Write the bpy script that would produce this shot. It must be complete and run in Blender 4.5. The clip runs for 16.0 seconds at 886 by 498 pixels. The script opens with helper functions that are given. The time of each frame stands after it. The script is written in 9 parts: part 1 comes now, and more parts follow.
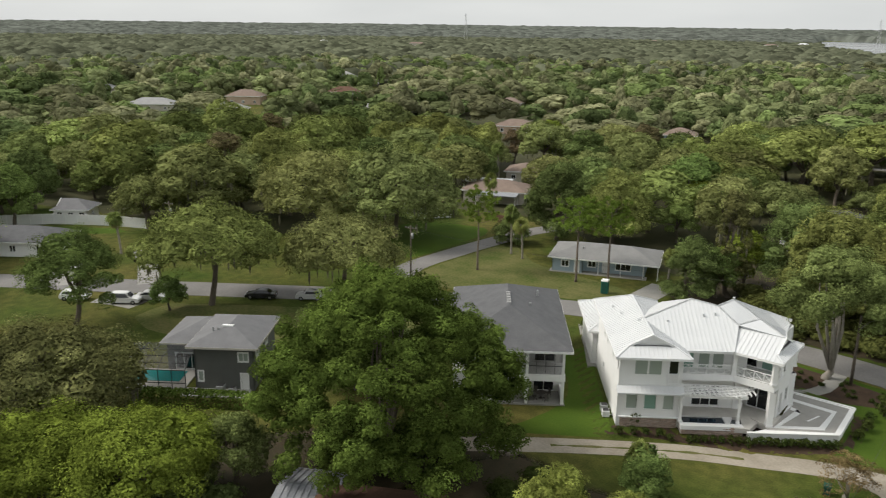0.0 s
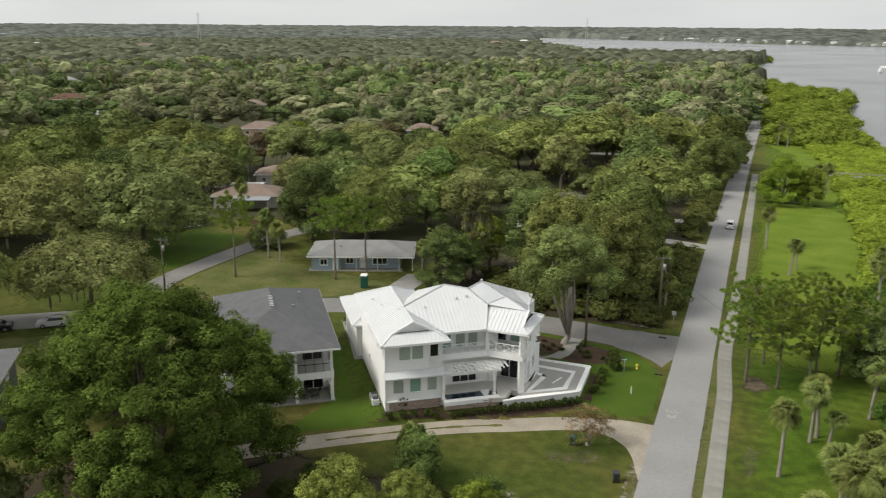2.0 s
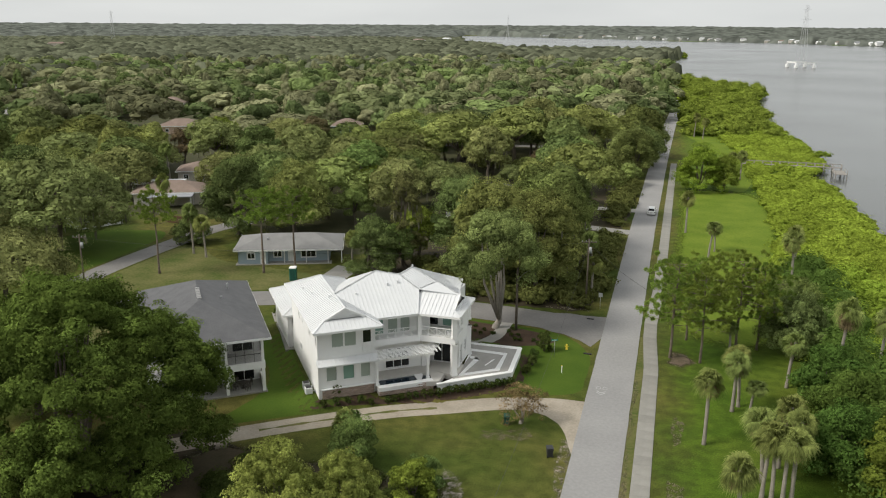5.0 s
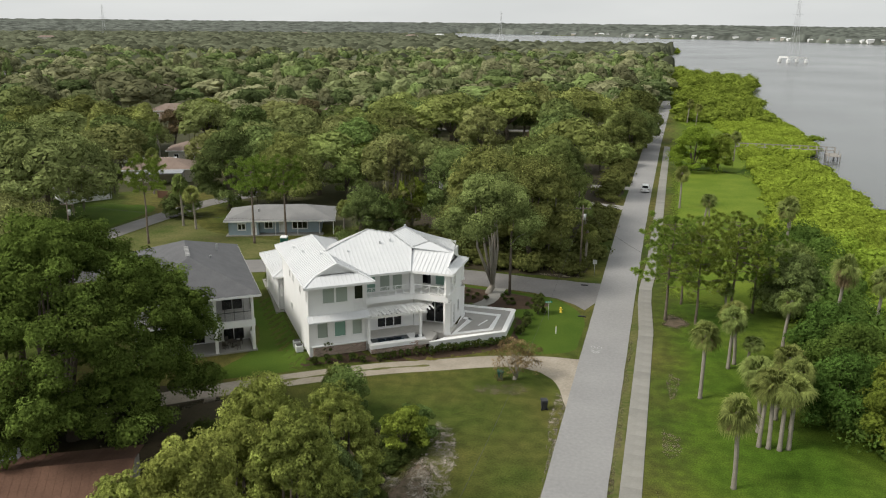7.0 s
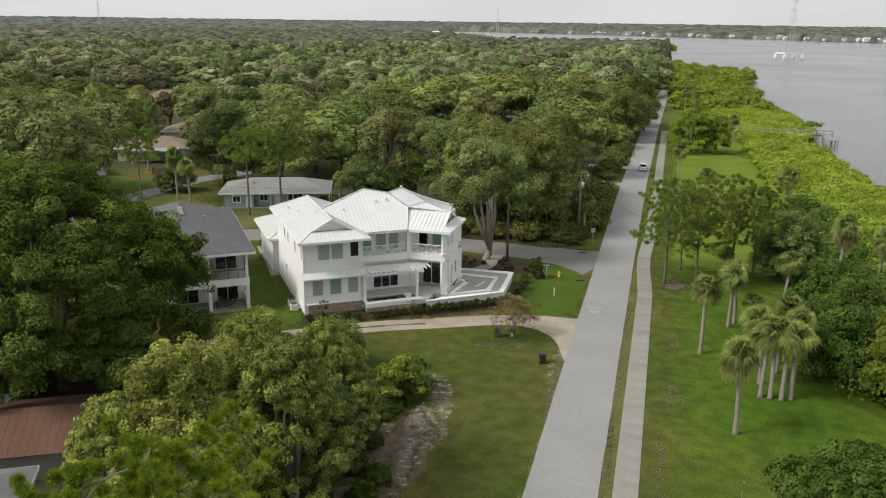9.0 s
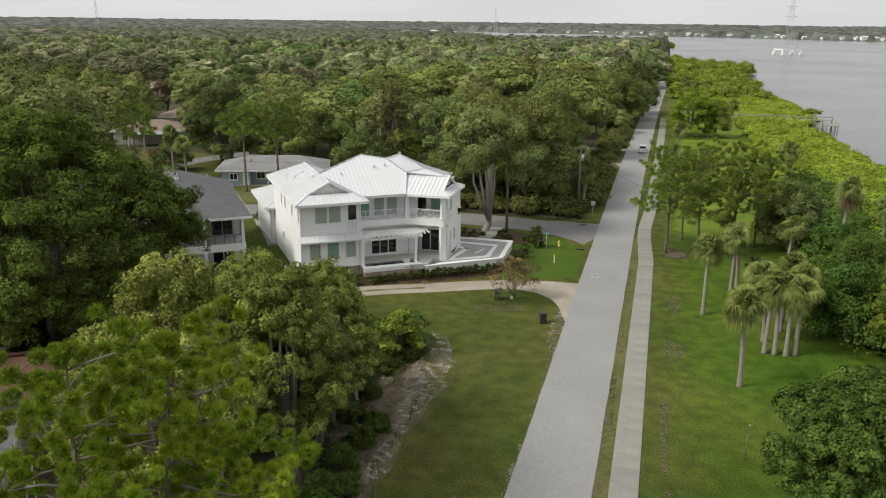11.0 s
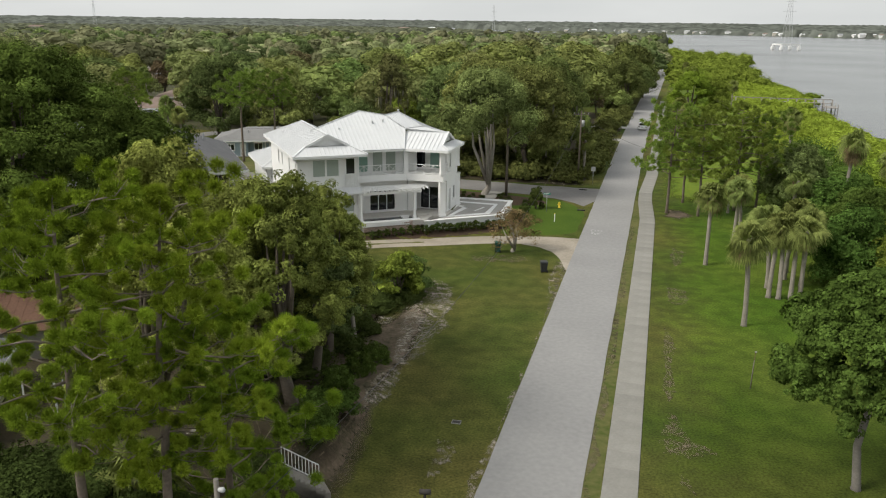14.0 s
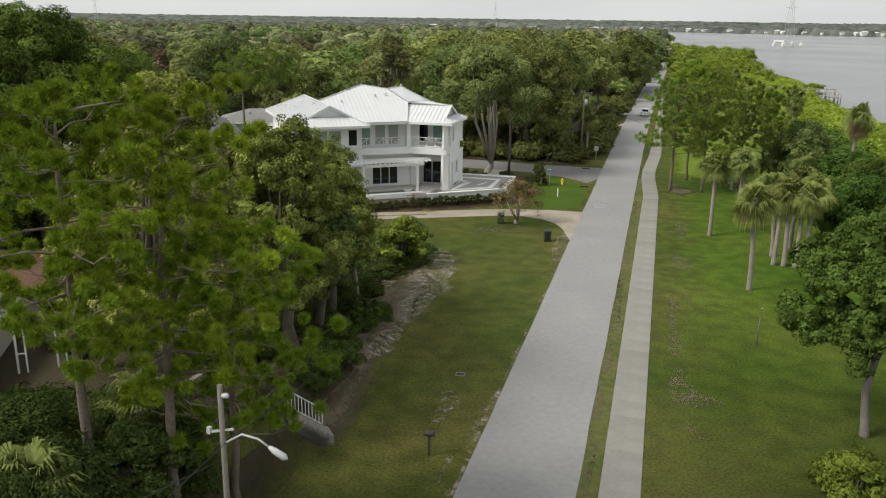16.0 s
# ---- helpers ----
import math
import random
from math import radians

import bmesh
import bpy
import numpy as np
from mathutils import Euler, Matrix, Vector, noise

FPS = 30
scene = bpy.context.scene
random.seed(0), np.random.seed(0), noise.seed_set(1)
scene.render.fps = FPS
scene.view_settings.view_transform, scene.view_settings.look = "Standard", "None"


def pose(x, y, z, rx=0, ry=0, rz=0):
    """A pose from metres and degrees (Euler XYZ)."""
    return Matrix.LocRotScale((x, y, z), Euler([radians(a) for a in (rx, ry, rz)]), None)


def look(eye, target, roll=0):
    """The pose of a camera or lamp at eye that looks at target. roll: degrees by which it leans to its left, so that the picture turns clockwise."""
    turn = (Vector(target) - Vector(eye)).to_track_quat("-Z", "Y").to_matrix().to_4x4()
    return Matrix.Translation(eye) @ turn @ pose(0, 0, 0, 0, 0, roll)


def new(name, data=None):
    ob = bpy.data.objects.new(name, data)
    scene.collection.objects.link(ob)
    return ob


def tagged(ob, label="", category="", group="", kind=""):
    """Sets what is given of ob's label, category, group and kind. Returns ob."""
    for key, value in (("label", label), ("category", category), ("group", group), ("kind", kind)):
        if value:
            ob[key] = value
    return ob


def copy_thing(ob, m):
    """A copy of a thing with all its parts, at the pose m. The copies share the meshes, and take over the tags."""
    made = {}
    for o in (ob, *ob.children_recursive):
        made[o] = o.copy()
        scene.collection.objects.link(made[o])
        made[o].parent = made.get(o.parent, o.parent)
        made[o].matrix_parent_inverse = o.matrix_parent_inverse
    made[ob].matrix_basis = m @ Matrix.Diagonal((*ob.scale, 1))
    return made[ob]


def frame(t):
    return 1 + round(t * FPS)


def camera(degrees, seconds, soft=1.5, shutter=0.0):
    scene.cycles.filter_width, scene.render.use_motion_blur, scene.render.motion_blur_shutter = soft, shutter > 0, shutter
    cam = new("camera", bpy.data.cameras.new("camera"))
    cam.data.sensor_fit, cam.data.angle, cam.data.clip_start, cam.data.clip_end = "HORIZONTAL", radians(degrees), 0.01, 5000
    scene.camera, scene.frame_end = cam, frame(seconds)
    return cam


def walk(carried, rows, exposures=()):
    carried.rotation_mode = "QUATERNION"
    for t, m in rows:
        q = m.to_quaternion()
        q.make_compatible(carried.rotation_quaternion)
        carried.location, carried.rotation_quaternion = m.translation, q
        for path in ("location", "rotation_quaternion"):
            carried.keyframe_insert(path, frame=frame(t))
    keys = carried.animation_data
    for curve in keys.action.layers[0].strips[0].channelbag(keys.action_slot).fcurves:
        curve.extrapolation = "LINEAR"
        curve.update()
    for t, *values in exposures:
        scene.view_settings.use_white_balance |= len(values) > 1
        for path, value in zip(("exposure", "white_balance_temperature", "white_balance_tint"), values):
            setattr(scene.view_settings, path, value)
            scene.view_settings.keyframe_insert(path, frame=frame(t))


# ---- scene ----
cam = camera(57.4, 16.0, 1.1, 0.5)
# seconds, eye, heading left of north, pitch, lean to the left
PATH = [
    (0, (4.58, -37.89, 41.74), 38.85, -15.60, 0.71),
    (0.5, (4.94, -38.11, 41.81), 35.76, -15.57, 0.64),
    (1, (5.45, -38.70, 41.99), 29.29, -15.51, 0.48),
    (1.5, (5.47, -39.29, 42.17), 24.39, -15.50, 0.45),
    (2, (5.59, -39.78, 42.40), 21.14, -15.52, 0.38),
    (2.5, (5.59, -40.03, 42.47), 19.00, -15.53, 0.35),
    (3, (5.55, -40.20, 42.46), 17.58, -15.51, 0.36),
    (3.5, (5.55, -40.29, 42.38), 16.77, -15.52, 0.37),
    (4, (5.55, -40.36, 42.22), 16.33, -15.54, 0.35),
    (6.5, (5.56, -40.53, 37.33), 15.44, -15.62, 0.47),
    (7, (5.55, -40.50, 36.00), 15.30, -15.66, 0.55),
    (7.5, (5.54, -40.50, 34.72), 15.25, -15.69, 0.60),
    (8, (5.53, -40.52, 33.50), 15.14, -15.68, 0.65),
    (8.5, (5.53, -40.56, 32.34), 15.09, -15.66, 0.68),
    (9, (5.56, -40.64, 31.24), 15.03, -15.68, 0.71),
    (11.5, (5.57, -40.73, 26.21), 14.90, -15.60, 0.63),
    (12, (5.57, -40.85, 25.39), 14.89, -15.62, 0.68),
    (12.5, (5.60, -40.90, 24.57), 14.95, -15.64, 0.67),
    (13, (5.62, -40.91, 23.76), 14.96, -15.64, 0.64),
    (13.5, (5.62, -40.96, 22.97), 14.94, -15.65, 0.64),
    (14, (5.58, -41.00, 22.20), 14.78, -15.63, 0.65),
    (14.5, (5.54, -41.03, 21.46), 14.76, -15.66, 0.68),
    (15, (5.53, -41.11, 20.77), 14.77, -15.66, 0.69),
    (15.5, (5.53, -41.26, 20.12), 14.81, -15.73, 0.73),
    (16, (5.52, -41.40, 19.47), 14.84, -15.74, 0.77),
]


def aim(eye, heading, pitch, lean):
    h, p = radians(heading), radians(pitch)
    way = Vector((-math.sin(h) * math.cos(p), math.cos(h) * math.cos(p), math.sin(p)))
    return look(eye, Vector(eye) + 10 * way, lean)


walk(cam, [(t, aim(e, h, p, r)) for t, e, h, p, r in PATH])

import functools

# ---------------------------------------------------------------- light
SUN_EL, SUN_AZ = radians(45), radians(-122)  # azimuth from north, clockwise: the sun stands in the south-west
world = bpy.data.worlds.new("world")
scene.world = world
world.use_nodes = True
_n, _l = world.node_tree.nodes, world.node_tree.links
_n.clear()
w_out, w_bg = _n.new("ShaderNodeOutputWorld"), _n.new("ShaderNodeBackground")
w_sky = _n.new("ShaderNodeTexSky")
w_sky.sky_type, w_sky.sun_disc = "NISHITA", False
w_sky.sun_elevation, w_sky.sun_rotation = SUN_EL, SUN_AZ
w_sky.air_density, w_sky.dust_density = 1.0, 3.0
# a thin sheet of high cloud over the whole sky
w_map, w_co = _n.new("ShaderNodeMapping"), _n.new("ShaderNodeTexCoord")
w_map.inputs["Scale"].default_value = (1.2, 1.2, 5.0)
w_noise, w_ramp, w_mix = _n.new("ShaderNodeTexNoise"), _n.new("ShaderNodeValToRGB"), _n.new("ShaderNodeMix")
w_noise.inputs["Scale"].default_value, w_noise.inputs["Detail"].default_value = 2.0, 5.0
w_ramp.color_ramp.elements[0].position, w_ramp.color_ramp.elements[1].position = 0.3, 0.75
w_ramp.color_ramp.elements[0].color = (6.8, 7.0, 6.95, 1)
w_ramp.color_ramp.elements[1].color = (8.4, 8.55, 8.4, 1)
w_mix.data_type = "RGBA"
w_mix.inputs["Factor"].default_value = 0.86
_l.new(w_co.outputs["Generated"], w_map.inputs["Vector"])
_l.new(w_map.outputs["Vector"], w_noise.inputs["Vector"])
_l.new(w_noise.outputs["Fac"], w_ramp.inputs["Fac"])
_l.new(w_sky.outputs["Color"], w_mix.inputs["A"])
_l.new(w_ramp.outputs["Color"], w_mix.inputs["B"])
_l.new(w_mix.outputs["Result"], w_bg.inputs["Color"])
w_bg.inputs["Strength"].default_value = 0.105
_l.new(w_bg.outputs["Background"], w_out.inputs["Surface"])

sun = new("sun", bpy.data.lights.new("sun", "SUN"))
sun.data.energy, sun.data.angle, sun.data.color = 3.0, radians(20), (1.0, 0.95, 0.86)
sun.matrix_world = look(
    (300 * math.sin(SUN_AZ) * math.cos(SUN_EL), 300 * math.cos(SUN_AZ) * math.cos(SUN_EL), 300 * math.sin(SUN_EL)), (0, 0, 0)
)
scene.view_settings.exposure = 0.02


# ---------------------------------------------------------------- materials
def paint(name, a, b, rough=0.8, scale=3.0, fine=40.0, bump=0.2, metal=0.0, mid=0.5, spread=0.25, by_object=0.0, spec=0.3):
    """Two colours mottled at two scales, with fine relief; by_object varies the value from piece to piece."""
    m = bpy.data.materials.new(name)
    m.use_nodes = True
    n, l = m.node_tree.nodes, m.node_tree.links
    p = n["Principled BSDF"]
    co = n.new("ShaderNodeTexCoord")
    big, small, ramp = n.new("ShaderNodeTexNoise"), n.new("ShaderNodeTexNoise"), n.new("ShaderNodeValToRGB")
    big.inputs["Scale"].default_value, big.inputs["Detail"].default_value = scale, 4
    small.inputs["Scale"].default_value, small.inputs["Detail"].default_value = fine, 3
    add = n.new("ShaderNodeMath")
    add.operation = "MULTIPLY_ADD"
    add.inputs[1].default_value = 0.45
    half = n.new("ShaderNodeMath")
    half.operation = "MULTIPLY"
    half.inputs[1].default_value = 0.55
    ramp.color_ramp.elements[0].position, ramp.color_ramp.elements[1].position = mid - spread, mid + spread
    ramp.color_ramp.elements[0].color, ramp.color_ramp.elements[1].color = (*a, 1), (*b, 1)
    for t in (big, small):
        l.new(co.outputs["Object"], t.inputs["Vector"])
    l.new(big.outputs["Fac"], half.inputs[0])
    l.new(small.outputs["Fac"], add.inputs[0])
    l.new(half.outputs[0], add.inputs[2])
    l.new(add.outputs[0], ramp.inputs["Fac"])
    colour = ramp.outputs["Color"]
    if by_object:
        info, hsv, rng = n.new("ShaderNodeObjectInfo"), n.new("ShaderNodeHueSaturation"), n.new("ShaderNodeMapRange")
        rng.inputs["To Min"].default_value, rng.inputs["To Max"].default_value = 1 - by_object, 1 + by_object
        l.new(info.outputs["Random"], rng.inputs["Value"])
        l.new(rng.outputs["Result"], hsv.inputs["Value"])
        l.new(colour, hsv.inputs["Color"])
        colour = hsv.outputs["Color"]
    l.new(colour, p.inputs["Base Color"])
    if bump:
        bn = n.new("ShaderNodeBump")
        bn.inputs["Strength"].default_value, bn.inputs["Distance"].default_value = bump, 0.05
        l.new(small.outputs["Fac"], bn.inputs["Height"])
        l.new(bn.outputs["Normal"], p.inputs["Normal"])
    p.inputs["Roughness"].default_value, p.inputs["Metallic"].default_value = rough, metal
    p.inputs["Specular IOR Level"].default_value = spec
    return m


def leaf(name, a, b, through_light=0.10, by_object=0.28, hue=0.025, share=0.95, speck=0.26, relief=0.9):
    """Foliage: colour varies from leaf to leaf and from tree to tree; some light comes through."""
    m = bpy.data.materials.new(name)
    m.use_nodes = True
    n, l = m.node_tree.nodes, m.node_tree.links
    n.clear()
    out, mix = n.new("ShaderNodeOutputMaterial"), n.new("ShaderNodeMixShader")
    dif, tra = n.new("ShaderNodeBsdfDiffuse"), n.new("ShaderNodeBsdfTranslucent")
    geo, info = n.new("ShaderNodeNewGeometry"), n.new("ShaderNodeObjectInfo")
    ramp, hsv = n.new("ShaderNodeValToRGB"), n.new("ShaderNodeHueSaturation")
    mid = [share * (p + q) / 2 * k for p, q, k in zip(a, b, (1.06, 1.06, 1.01))]
    ramp.color_ramp.elements[0].color, ramp.color_ramp.elements[1].color = (*[(1 - speck) * k for k in mid], 1), (*[(1 + speck) * k for k in mid], 1)
    val, hu = n.new("ShaderNodeMapRange"), n.new("ShaderNodeMapRange")
    val.inputs["To Min"].default_value, val.inputs["To Max"].default_value = 1 - by_object, 1 + by_object
    hu.inputs["To Min"].default_value, hu.inputs["To Max"].default_value = 0.5 - hue * 0.8, 0.5 + hue * 0.5
    spin = n.new("ShaderNodeMath")
    spin.operation = "FRACT"
    mul = n.new("ShaderNodeMath")
    mul.operation = "MULTIPLY"
    mul.inputs[1].default_value = 7.31
    l.new(info.outputs["Random"], mul.inputs[0])
    l.new(mul.outputs[0], spin.inputs[0])
    l.new(spin.outputs[0], hu.inputs["Value"])
    l.new(info.outputs["Random"], val.inputs["Value"])
    l.new(geo.outputs["Random Per Island"], ramp.inputs["Fac"])
    co, spot, spotr, vm = n.new("ShaderNodeTexCoord"), n.new("ShaderNodeTexNoise"), n.new("ShaderNodeMapRange"), n.new("ShaderNodeMath")
    spot.inputs["Scale"].default_value, spot.inputs["Detail"].default_value = 0.11, 1.5
    spotr.inputs["From Min"].default_value, spotr.inputs["From Max"].default_value = 0.3, 0.7
    spotr.inputs["To Min"].default_value, spotr.inputs["To Max"].default_value = 0.72, 1.3
    vm.operation = "MULTIPLY"
    l.new(co.outputs["Object"], spot.inputs["Vector"])
    l.new(spot.outputs["Fac"], spotr.inputs["Value"])
    l.new(spotr.outputs["Result"], vm.inputs[0])
    tone, tm = n.new("ShaderNodeAttribute"), n.new("ShaderNodeMath")  # set tree by tree where many trees are one mesh
    tone.attribute_name = "tone"
    tm.operation = "MULTIPLY_ADD"
    l.new(tone.outputs["Fac"], tm.inputs[0])
    l.new(val.outputs["Result"], tm.inputs[1])
    l.new(val.outputs["Result"], tm.inputs[2])
    l.new(tm.outputs[0], vm.inputs[1])
    # sprays and single leaves too small to be built: grain and relief
    grain, gr, gm, rel = n.new("ShaderNodeTexNoise"), n.new("ShaderNodeMapRange"), n.new("ShaderNodeMath"), n.new("ShaderNodeBump")
    grain.inputs["Scale"].default_value, grain.inputs["Detail"].default_value, grain.inputs["Roughness"].default_value = 2.6, 5.0, 0.7
    l.new(co.outputs["Object"], grain.inputs["Vector"])
    l.new(grain.outputs["Fac"], gr.inputs["Value"])
    gr.inputs["From Min"].default_value, gr.inputs["From Max"].default_value = 0.32, 0.68
    gr.inputs["To Min"].default_value, gr.inputs["To Max"].default_value = 0.70, 1.30
    gm.operation = "MULTIPLY"
    l.new(vm.outputs[0], gm.inputs[0])
    l.new(gr.outputs["Result"], gm.inputs[1])
    rel.inputs["Strength"].default_value, rel.inputs["Distance"].default_value = relief, 0.45
    l.new(grain.outputs["Fac"], rel.inputs["Height"])
    l.new(rel.outputs["Normal"], dif.inputs["Normal"])
    l.new(ramp.outputs["Color"], hsv.inputs["Color"])
    l.new(gm.outputs[0], hsv.inputs["Value"])
    l.new(hu.outputs["Result"], hsv.inputs["Hue"])
    l.new(hsv.outputs["Color"], dif.inputs["Color"])
    l.new(hsv.outputs["Color"], tra.inputs["Color"])
    mix.inputs["Fac"].default_value = through_light
    l.new(dif.outputs[0], mix.inputs[1])
    l.new(tra.outputs[0], mix.inputs[2])
    l.new(mix.outputs[0], out.inputs["Surface"])
    return m


def glazing(name, colour, rough=0.06):
    m = bpy.data.materials.new(name)
    m.use_nodes = True
    p = m.node_tree.nodes["Principled BSDF"]
    p.inputs["Base Color"].default_value = (*colour, 1)
    p.inputs["Roughness"].default_value = rough
    p.inputs["Specular IOR Level"].default_value = 0.6
    return m


